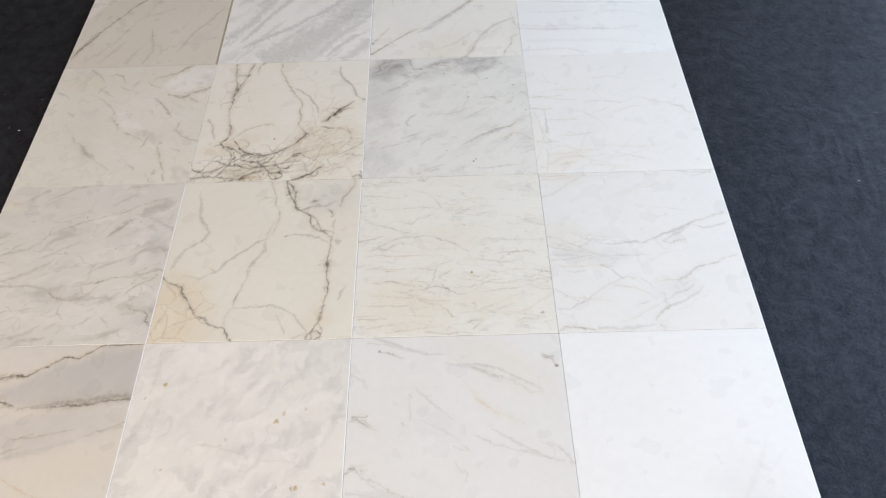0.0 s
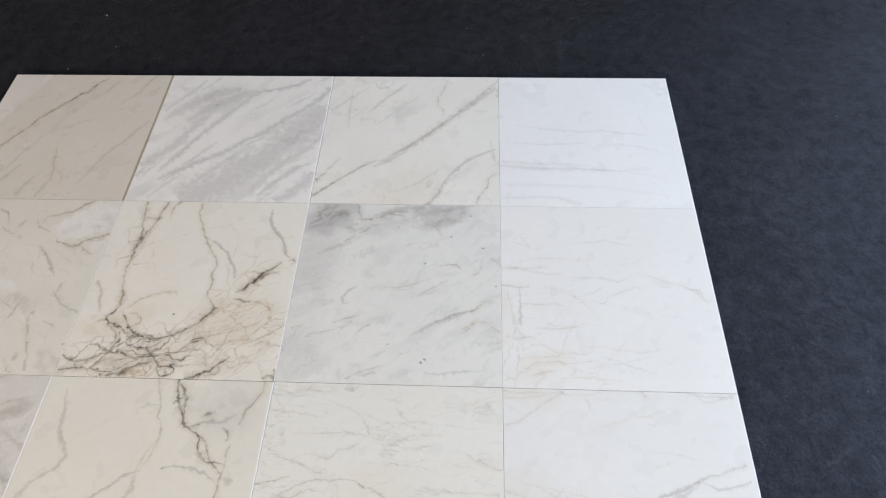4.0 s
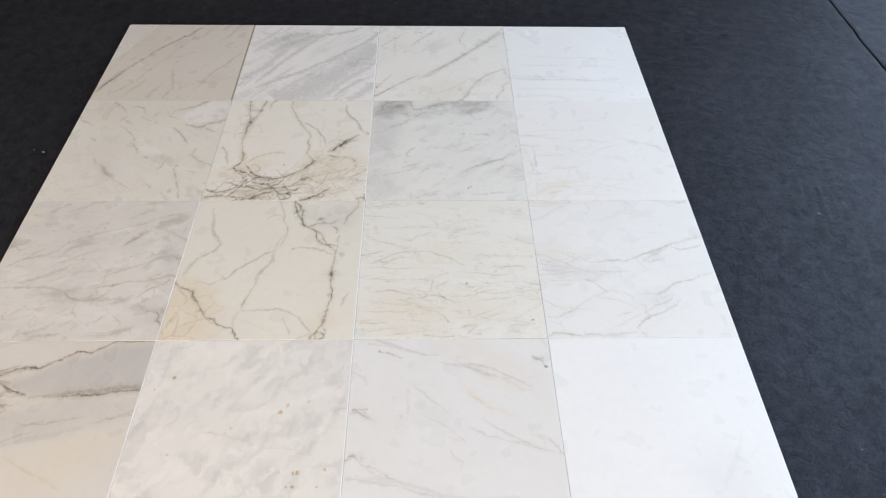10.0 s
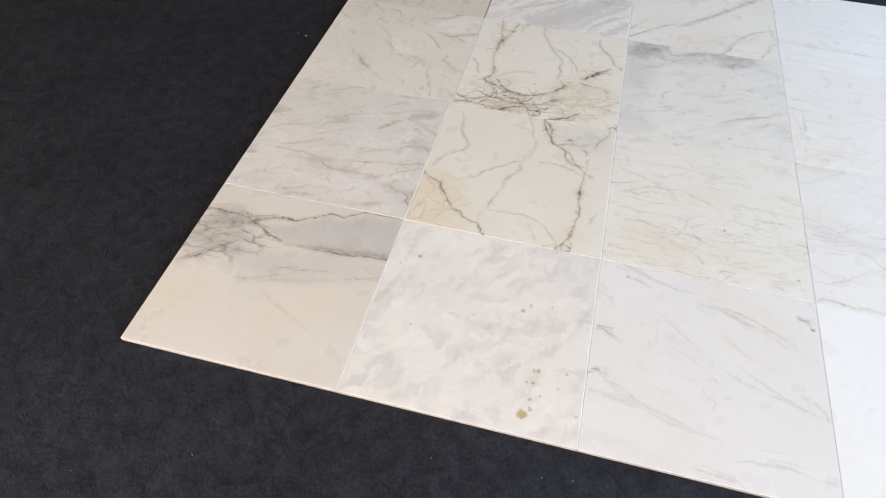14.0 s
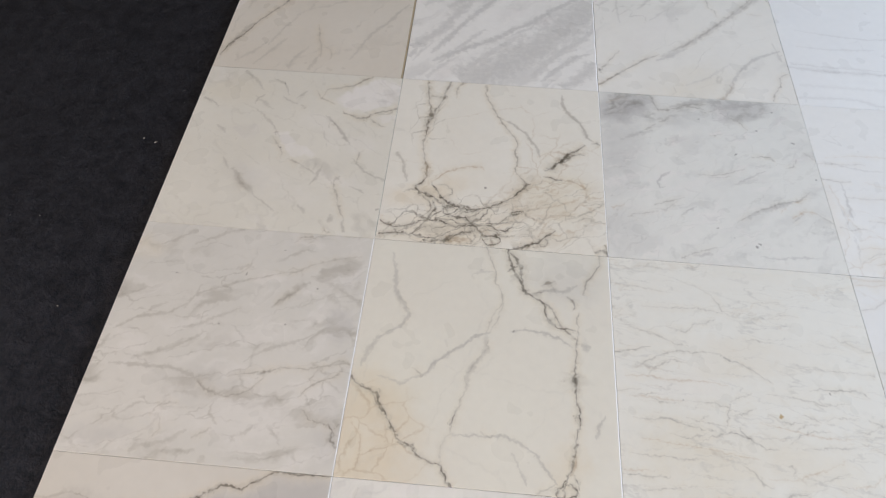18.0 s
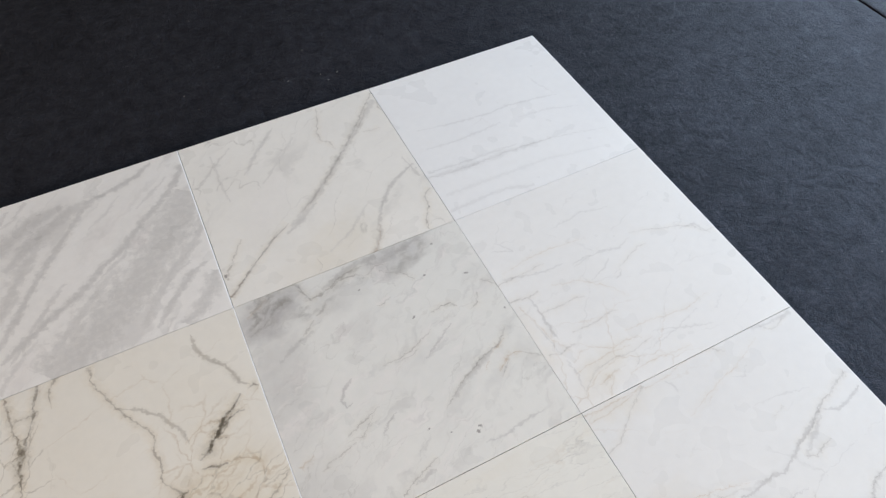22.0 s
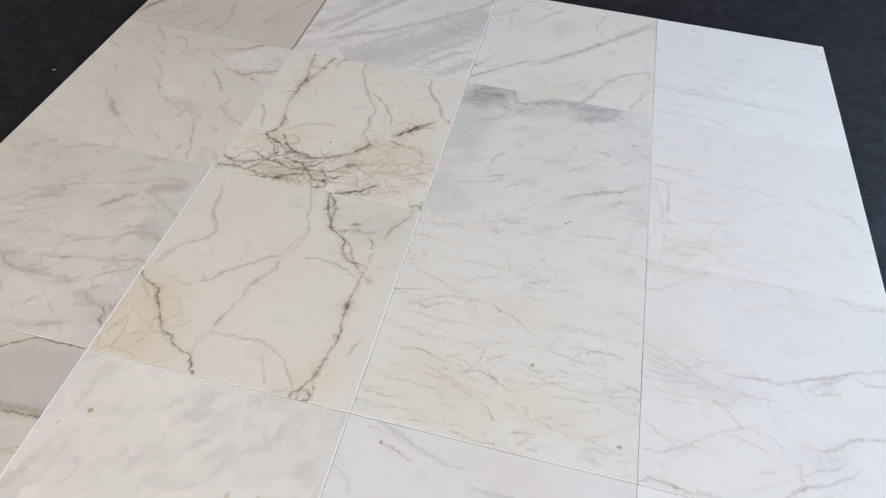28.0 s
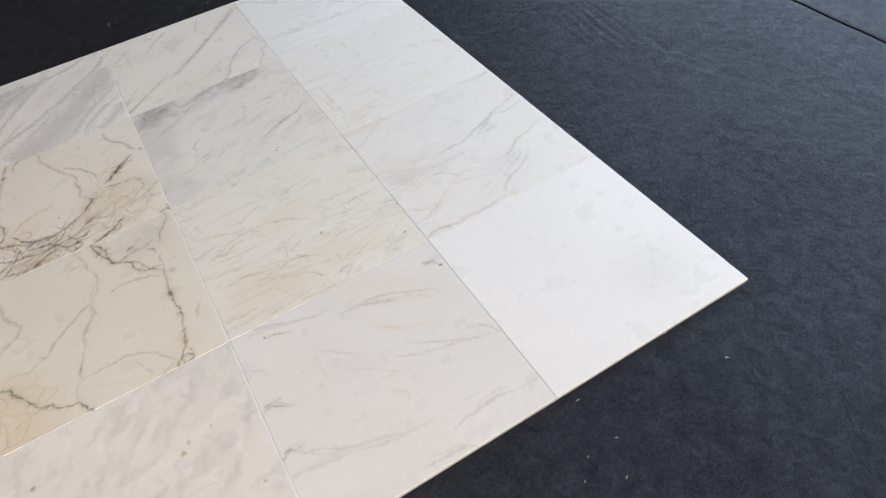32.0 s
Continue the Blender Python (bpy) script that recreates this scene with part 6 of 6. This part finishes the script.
m.crackle("brown", 0.22, 30, 1.6, 5.5, 0.020, (0.2, 0.12), 0.4, 0.25, 0)
m.vein("grey", 0.0044, 0.34, (-0.064, 0.61), (0.023, 0.618), (0.103, 0.618), (0.171, 0.622), (0.23, 0.625))
m.vein("grey", 0.00528, 0.374, (-0.015, 0.495), (-0.004, 0.523), (0.044, 0.516), (0.09, 0.508), (0.137, 0.515))
m.vein("grey", 0.0044, 0.34, (0.084, 0.419), (0.153, 0.417), (0.206, 0.419), (0.261, 0.422, 1.3), (0.29, 0.413))
m.vein("grey", 0.0044, 0.34, (0.154, 0.296), (0.217, 0.295), (0.265, 0.288), (0.315, 0.303, 1.3), (0.374, 0.3))
m.vein("grey", 0.00528, 0.374, (0.016, 0.246), (0.065, 0.237), (0.101, 0.246), (0.146, 0.242))
m.vein("brown", 0.0044, 0.272, (0.146, 0.242), (0.202, 0.195), (0.259, 0.166), (0.327, 0.171), (0.383, 0.158))
m.vein("soft", 0.00616, 0.408, (0.086, 0.51), (0.093, 0.447), (0.086, 0.393), (0.089, 0.335), (0.091, 0.289))
m.vein("soft", 0.00528, 0.34, (0.043, 0.386), (0.056, 0.323), (0.065, 0.237))
m.vein("grey", 0.0044, 0.272, (0.642, 0.598), (0.722, 0.578), (0.791, 0.55), (0.866, 0.53), (0.916, 0.498, 1.4), (0.945, 0.459), (0.99, 0.45))
m.vein("soft", 0.00704, 0.34, (0.856, 0.518), (0.926, 0.51), (0.961, 0.44))
m.vein("grey", 0.0044, 0.238, (0.456, 0.44), (0.503, 0.467), (0.577, 0.499), (0.635, 0.519), (0.682, 0.516))
m.vein("soft", 0.00528, 0.34, (0.496, 0.458), (0.481, 0.428), (0.454, 0.422))
m.vein("soft", 0.0044, 0.34, (0.335, 0.565), (0.388, 0.574), (0.434, 0.571))
m.vein("soft", 0.00528, 0.272, (0.335, 0.556), (0.459, 0.575), (0.557, 0.552), (0.63, 0.573))
m.vein("grey", 0.0044, 0.306, (0.059, 0.056), (0.104, 0.088), (0.146, 0.113), (0.204, 0.125), (0.265, 0.121), (0.318, 0.123), (0.377, 0.132), (0.426, 0.137))
m.vein("brown", 0.00616, 0.34, (0.124, 0.058), (0.174, 0.073), (0.229, 0.081))
m.vein("brown", 0.00528, 0.306, (0.137, 0.007), (0.168, 0.043), (0.191, 0.069))
m.vein("grey", 0.0044, 0.272, (0.326, 0.116), (0.317, 0.079), (0.284, 0.059))
m.vein("soft", 0.00528, 0.272, (0.437, 0.159), (0.566, 0.117), (0.675, 0.082))
m.vein("soft", 0.00528, 0.272, (0.785, 0.173), (0.725, 0.128))
m.vein("grey", 0.00352, 0.238, (-0.003, 0.814), (-0.006, 0.757), (-0.017, 0.698))
m.vein("soft", 0.00528, 0.306, (0.101, 0.806), (0.145, 0.739, 1))
m.vein("soft", 0.00528, 0.306, (0.145, 0.739, 1), (0.058, 0.777))
m.vein("soft", 0.00528, 0.272, (0.357, 0.465), (0.444, 0.491), (0.488, 0.527))
m.vein("brown", 0.00528, 0.238, (0.087, 0.174), (0.132, 0.204), (0.173, 0.21))
m.vein("soft", 0.00528, 0.306, (0.069, 0.204), (0.072, 0.15), (0.064, 0.063))
m.vein("soft", 0.00616, 0.272, (0.03, 0.63), (0.216, 0.584), (0.301, 0.589))
m.vein("soft", 0.00528, 0.238, (0.392, 0.099), (0.514, 0.12), (0.658, 0.162))
m.vein("soft", 0.00528, 0.238, (0.354, 0.764), (0.515, 0.79), (0.645, 0.761))
m.blob("warm", 0.25, 0.8, (0.154, 0.088), 0.16, 0.08, 30)
m.blob("stain", 0.2, 0.8, (-0.007, 0.301), 0.08, 0.2, 0)
m.spot("fleck", 0.7, 0.006, (-0.013, 0.563))
m.spot("fleck", 0.6, 0.005, (-0.019, 0.497))
m.vein("brown", 0.00352, 0.34, (0.062, 0.135), (0.143, 0.145), (0.226, 0.156), (0.323, 0.148))
m.vein("brown", 0.00352, 0.306, (0.246, 0.042), (0.337, 0.061), (0.434, 0.051), (0.533, 0.042))
m.vein("brown", 0.00352, 0.306, (0.024, 0.482), (0.05, 0.396), (0.069, 0.303), (0.113, 0.213))
m.vein("brown", 0.00352, 0.272, (0.199, 0.514), (0.316, 0.486), (0.403, 0.411), (0.452, 0.326))
m.vein("brown", 0.00352, 0.272, (0.34, 0.208), (0.468, 0.2), (0.618, 0.182), (0.75, 0.206))
m.vein("brown", 0.00352, 0.272, (0.044, 0.654), (0.191, 0.677), (0.327, 0.675), (0.459, 0.659))
laid_tile(3, 2, m.done(), "white marble tile with faint wandering grey veins", (0.0001, 0.0003, 0.0004, 0.0001), 0.0098, (0.0003, 0.0014, 0.0004, 0.0004))


m = Marble().slab("greige_marble_diagonal_vein", rgb(0.690, 0.650, 0.575), rgb(0.668, 0.622, 0.542), 13, 1.0, (1.04, 0.995, 0.88), 0.45)
m.crackle("soft", 0.35, 52, 3.0, 4.0, 0.03, (0.5, 0.4), 0.9, 0.7, 0)
m.streaks("soft", 0.30, 50, 4.0, 5.0, 0.56, 0.72)
m.band("pale", 0.55, 0.03, ((0.0, 0.44), (0.10, 0.64), (0.18, 0.83), (0.25, 1.0)), ((0.0, 1.1), (0.25, 1.1)))
m.vein("dark", 0.009, 0.75, (0.014, 0.085), (0.039, 0.166), (0.090, 0.252), (0.129, 0.315), (0.157, 0.380), (0.209, 0.463), (0.264, 0.538), (0.288, 0.595), (0.354, 0.673), (0.395, 0.724), (0.477, 0.822), (0.523, 0.842), (0.549, 0.907), (0.594, 0.967))
m.vein("dark", 0.016, 0.6, (0.045, 0.160), (0.066, 0.222), (0.101, 0.261))
m.vein("dark", 0.014, 0.6, (0.504, 0.827), (0.528, 0.879), (0.567, 0.931))
m.vein("soft", 0.02, 0.55, (0.036, 0.145), (0.104, 0.317), (0.163, 0.390))
m.vein("dark", 0.01, 0.5, (0.257, 0.546), (0.289, 0.588))
m.vein("dark", 0.012, 0.5, (0.346, 0.674), (0.376, 0.718))
m.vein("soft", 0.012, 0.45, (0.596, 0.798), (0.643, 0.868), (0.681, 0.950))
m.vein("soft", 0.012, 0.45, (0.748, 0.734), (0.821, 0.830), (0.856, 0.912), (0.904, 0.994))
m.vein("soft", 0.012, 0.5, (0.700, 0.111), (0.745, 0.221), (0.791, 0.336), (0.867, 0.435), (0.918, 0.534), (0.967, 0.602))
m.vein("grey", 0.009, 0.55, (0.490, 0.383), (0.511, 0.294), (0.539, 0.208), (0.547, 0.120))
m.vein("grey", 0.007, 0.45, (0.543, 0.218), (0.583, 0.194), (0.605, 0.137), (0.597, 0.102))
m.vein("soft", 0.014, 0.45, (0.211, 0.035), (0.278, 0.153), (0.338, 0.261))
m.vein("soft", 0.014, 0.45, (0.392, 0.023), (0.418, 0.107), (0.470, 0.198))
m.vein("soft", 0.012, 0.45, (0.500, 0.022), (0.524, 0.097), (0.544, 0.152))
m.vein("soft", 0.012, 0.4, (0.249, 0.188), (0.304, 0.332), (0.378, 0.465))
m.vein("soft", 0.012, 0.35, (0.102, 0.046), (0.184, 0.130), (0.244, 0.220))
laid_tile(0, 3, m.done(), "greige marble tile with one dark diagonal vein", (0.0003, 0.0007, 0.0002, 0.0040), 0.0106, (0.0004, 0.0045, 0.0004, 0.0004), OCHRE_EDGE)


m = Marble().slab("white_marble_grey_diagonals", rgb(0.835, 0.823, 0.785), rgb(0.812, 0.800, 0.760), 14, 1.0, (1.09, 1.09, 1.06), 0)
m.streaks("soft", 0.34, 46, 5.0, 9.0, 0.48, 0.70)
m.vein("soft", 0.02, 0.561, (0.867, 0.97), (0.794, 0.917), (0.705, 0.882), (0.622, 0.862), (0.554, 0.848, 1.2))
m.vein("soft", 0.045, 0.495, (0.583, 0.862), (0.487, 0.83), (0.416, 0.789), (0.346, 0.732, 1.2), (0.279, 0.693), (0.185, 0.603))
m.vein("soft", 0.022, 0.528, (0.562, 0.852, 1.4), (0.519, 0.796), (0.468, 0.728), (0.42, 0.661), (0.356, 0.571), (0.311, 0.509), (0.251, 0.411), (0.193, 0.317), (0.125, 0.206))
m.vein("soft", 0.05, 0.429, (0.456, 0.872), (0.364, 0.851, 1.2), (0.286, 0.826), (0.205, 0.764), (0.126, 0.698), (0.047, 0.603))
m.vein("soft", 0.04, 0.462, (0.324, 0.672), (0.266, 0.597, 1.2), (0.22, 0.52), (0.181, 0.429), (0.12, 0.352), (0.06, 0.294), (0.021, 0.25))
m.vein("soft", 0.024, 0.561, (0.994, 0.888), (0.928, 0.776), (0.853, 0.694), (0.773, 0.629), (0.695, 0.547, 1.2), (0.647, 0.5), (0.562, 0.446), (0.502, 0.386), (0.421, 0.329), (0.345, 0.289), (0.27, 0.236), (0.199, 0.199), (0.141, 0.149))
m.vein("soft", 0.014, 0.396, (0.695, 0.547), (0.651, 0.464), (0.579, 0.414), (0.506, 0.351))
m.vein("soft", 0.13, 0.528, (0.986, 0.708, 0.8), (0.929, 0.6), (0.867, 0.519), (0.774, 0.405), (0.708, 0.319))
m.vein("soft", 0.15, 0.528, (0.755, 0.38, 0.9), (0.686, 0.297), (0.595, 0.215), (0.496, 0.128), (0.379, 0.043), (0.306, -0.004, 0.7))
m.vein("soft", 0.03, 0.462, (0.601, 0.403), (0.525, 0.326), (0.437, 0.23), (0.34, 0.131), (0.273, 0.053))
m.vein("soft", 0.03, 0.462, (1.004, 0.564), (0.982, 0.464), (0.921, 0.386), (0.851, 0.317), (0.783, 0.251), (0.729, 0.182), (0.67, 0.088), (0.635, 0.041))
m.vein("soft", 0.022, 0.528, (0.961, 0.281), (0.893, 0.247), (0.826, 0.182), (0.757, 0.107), (0.705, 0.042))
m.vein("soft", 0.035, 0.495, (0.985, 0.219), (0.94, 0.128, 1.2), (0.873, 0.051), (0.804, 0.018))
m.vein("soft", 0.016, 0.462, (0.899, 0.311), (0.828, 0.278), (0.761, 0.213), (0.69, 0.123))
m.vein("soft", 0.016, 0.429, (0.404, 0.432), (0.346, 0.365), (0.276, 0.277), (0.207, 0.181), (0.168, 0.13))
m.vein("soft", 0.022, 0.396, (0.228, 0.954), (0.174, 0.868), (0.1, 0.779), (0.031, 0.676))
m.vein("soft", 0.02, 0.462, (0.057, 0.267), (0.03, 0.21), (0.009, 0.166))
m.vein("soft", 0.016, 0.33, (0.276, 0.205), (0.211, 0.137), (0.161, 0.08), (0.116, 0.022))
m.vein("soft", 0.018, 0.33, (0.053, 0.908), (0.108, 0.864), (0.167, 0.847))
m.vein("soft", 0.02, 0.396, (0.408, 0.738), (0.313, 0.677), (0.241, 0.677))
m.vein("soft", 0.014, 0.396, (0.124, 0.292), (0.074, 0.23), (0.033, 0.141))
m.vein("soft", 0.012, 0.33, (0.306, 0.974), (0.245, 0.89), (0.141, 0.83))
m.vein("soft", 0.014, 0.33, (0.913, 0.844), (0.841, 0.777), (0.745, 0.707))
m.vein("soft", 0.012, 0.297, (0.694, 0.828), (0.624, 0.746), (0.534, 0.678))
m.blob("pale", 0.9, 0.5, (0.756, 0.514), 0.06, 0.035, 40)
m.blob("pale", 0.5, 0.6, (0.603, 0.645), 0.16, 0.05, 48)
m.blob("pale", 0.5, 0.6, (0.224, 0.076), 0.1, 0.05, 48)
m.blob("cloud", 0.3, 0.6, (0.328, 0.777), 0.2, 0.1, 45)
laid_tile(1, 3, m.done(), "white marble tile with broad soft grey diagonal streaks", (0.0002, 0.0005, 0.0002, 0.0040), 0.0104, (0.0004, 0.0024, 0.0004, 0.0004))


m = Marble().slab("white_marble_crossing_vein", rgb(0.825, 0.810, 0.755), rgb(0.790, 0.775, 0.720), 15, 1.0, (1.02, 1.0, 0.96), 0.45)
m.crackle("grey", 0.12, 50, 2.2, 3.6, 0.014, (0.55, 0.55), 0.8, 0.7, 0)
m.streaks("soft", 0.35, 44, 3.0, 5.0, 0.55, 0.72)
m.threads("grey", 0.22, 50, 1.8, 3.6, 0.012, 0.45, 0.62)
m.vein("dark", 0.0076, 0.585, (0.005, 0.055, 1.6), (0.028, 0.073, 1.3), (0.066, 0.107), (0.121, 0.152), (0.192, 0.214), (0.258, 0.268), (0.337, 0.319))
m.vein("brown", 0.0114, 0.39, (-0., 0.051), (0.03, 0.078), (0.072, 0.113))
m.vein("grey", 0.0095, 0.429, (0.406, 0.349), (0.482, 0.404, 1.2), (0.542, 0.461), (0.593, 0.503), (0.646, 0.557), (0.74, 0.656), (0.817, 0.741), (0.903, 0.845), (0.998, 0.951))
m.vein("soft", 0.0209, 0.39, (0.378, 0.327), (0.482, 0.404), (0.601, 0.51), (0.786, 0.699), (0.986, 0.899))
m.vein("soft", 0.0209, 0.507, (0.311, 0.262), (0.393, 0.312, 1.3), (0.485, 0.376))
m.vein("grey", 0.0057, 0.39, (0.778, 0.68), (0.852, 0.755), (0.944, 0.872))
m.vein("grey", 0.00665, 0.429, (0.01, 0.144), (0.03, 0.181), (0.07, 0.242), (0.128, 0.33))
m.vein("soft", 0.0133, 0.39, (0.249, 0.688), (0.321, 0.783), (0.385, 0.858), (0.455, 0.932))
m.vein("soft", 0.0133, 0.312, (0.304, 0.589), (0.422, 0.711), (0.53, 0.828))
m.vein("grey", 0.00665, 0.429, (0.701, 0.97), (0.676, 0.876), (0.644, 0.801), (0.646, 0.743), (0.675, 0.711), (0.689, 0.657))
m.vein("grey", 0.0057, 0.39, (0.998, 0.892), (0.986, 0.826), (1.003, 0.794), (1.017, 0.74))
m.vein("grey", 0.0057, 0.351, (0.852, 0.705), (0.901, 0.694), (0.938, 0.698))
m.vein("soft", 0.0114, 0.507, (0.984, 0.399), (0.905, 0.365), (0.849, 0.334), (0.801, 0.292), (0.75, 0.231), (0.714, 0.176), (0.677, 0.088), (0.639, 0.022), (0.609, -0.013))
m.vein("brown", 0.0095, 0.351, (0.695, 0.131), (0.657, 0.046), (0.61, -0.011, 1.3))
m.vein("grey", 0.00665, 0.507, (0.988, 0.225), (0.946, 0.196, 1.3), (0.929, 0.122), (0.892, 0.068), (0.874, 0.006))
m.vein("soft", 0.0095, 0.39, (0.95, 0.465), (0.962, 0.377), (0.972, 0.311))
m.vein("soft", 0.0114, 0.312, (0.445, 0.086), (0.574, 0.157), (0.701, 0.274))
m.vein("soft", 0.0095, 0.312, (0.131, 0.879), (0.13, 0.717), (0.14, 0.557))
m.vein("soft", 0.0114, 0.351, (0.021, 0.693), (0.125, 0.799), (0.23, 0.893))
m.blob("warm", 0.3, 0.8, (0.467, 0.075), 0.26, 0.16, 30)
m.blob("pale", 0.3, 0.6, (0.297, 0.478), 0.2, 0.08, 50)
m.spot("fleck", 0.7, 0.006, (0.011, 0.165))
m.spot("fleck", 0.7, 0.006, (0.936, 0.126))
m.spot("fleck", 0.5, 0.005, (0.985, 0.365))
laid_tile(2, 3, m.done(), "white marble tile crossed by one long grey vein", (0.0003, 0.0004, 0.0002, 0.0040), 0.0101, (0.0004, 0.0006, 0.0004, 0.0004))


m = Marble().slab("bright_white_marble", rgb(0.848, 0.856, 0.840), rgb(0.826, 0.833, 0.822), 16, 1.0, (0.99, 0.985, 0.96), 0)
m.vein("grey", 0.007, 0.19, (-0.01, 0.282), (0.089, 0.268), (0.175, 0.265), (0.261, 0.259), (0.384, 0.263), (0.505, 0.261), (0.656, 0.25), (0.942, 0.19))
m.vein("soft", 0.016, 0.2, (-0.01, 0.282), (0.175, 0.265), (0.384, 0.263), (0.656, 0.25))
m.vein("soft", 0.008, 0.25, (0.017, 0.309), (0.162, 0.296), (0.34, 0.294), (0.489, 0.287))
m.vein("soft", 0.008, 0.225, (0.076, 0.452), (0.235, 0.441), (0.361, 0.448), (0.491, 0.455))
m.vein("soft", 0.007, 0.25, (0.094, 0.587), (0.293, 0.555), (0.382, 0.546), (0.473, 0.538), (0.577, 0.551), (0.73, 0.532), (0.851, 0.51))
m.vein("grey", 0.005, 0.2, (0.351, 0.498), (0.418, 0.524), (0.429, 0.486), (0.43, 0.449))
m.vein("soft", 0.007, 0.2, (0.791, 0.702), (0.811, 0.61), (0.84, 0.536))
m.vein("soft", 0.01, 0.2, (0.01, 0.052), (0.157, 0.063), (0.301, 0.063), (0.425, 0.023))
m.vein("soft", 0.01, 0.175, (0.595, -0.043), (0.779, -0.044), (0.926, -0.061))
m.vein("soft", 0.008, 0.175, (0.585, 0.453), (0.768, 0.431), (0.906, 0.385))
m.vein("soft", 0.012, 0.125, (0.029, 0.146), (0.259, 0.146), (0.556, 0.139), (0.869, 0.086))
laid_tile(3, 3, m.done(), "bright white marble tile with two thin level veins", (0.0003, 0.0003, 0.0002, 0.0040), 0.0096, (0.0003, 0.0014, 0.0004, 0.0004))



# ---- lint on the carpet ----
def lint(spots, scattered):
    """White lint and short fibres lying on the felt."""
    rng = random.Random(7)
    bm = bmesh.new()
    places = list(spots)
    while len(places) < len(spots) + scattered:
        x, y = rng.uniform(-0.9, 2.65), rng.uniform(-0.7, 2.7)
        if not (-0.03 < x < 4 * S + 0.03 and -0.03 < y < 4 * S + 0.03):
            places.append((x, y))
    for n, (x, y) in enumerate(places):
        size = rng.uniform(0.0022, 0.0048) if n < len(spots) else rng.uniform(0.0008, 0.0022)
        turn = rng.uniform(0, 360)
        made = bmesh.ops.create_icosphere(bm, subdivisions=1, radius=1.0, matrix=pose(x, y, swell(x, y) + 0.0012, 0, rng.uniform(-15, 15), turn) @ Matrix.Diagonal((size, size * rng.uniform(0.10, 0.18), size * 0.15, 1)))
        for v in made["verts"]:
            v.co += Vector((rng.uniform(-1, 1), rng.uniform(-1, 1), rng.uniform(-0.5, 0.5))) * size * 0.06
    tagged(new("lint", mesh_of("lint", bm, LINT)), "white lint specks and short fibres on the dark carpet", "lint", kind="stuff")


lint([(1.18, 2.26), (1.23, 2.05), (1.28, 2.05), (1.21, 1.95), (1.29, 1.94), (1.30, 1.91), (0.16, 2.11), (0.24, 1.96), (-0.16, 1.99), (0.13, 1.86), (1.64, 2.17), (1.33, 1.93), (0.97, 2.01), (1.08, 1.84), (0.25, -0.18), (0.45, -0.25), (0.25, -0.38), (1.62, 0.00), (1.67, -0.10), (0.97, -0.17), (1.35, -0.11), (1.38, -0.17), (1.35, -0.27), (1.32, -0.14), (2.52, 1.03), (2.59, 0.80), (2.19, 0.87), (2.23, 0.78), (-0.09, 1.14), (-0.06, 1.13), (-0.16, 1.99), (1.40, -0.02), (1.41, -0.11)], 260)
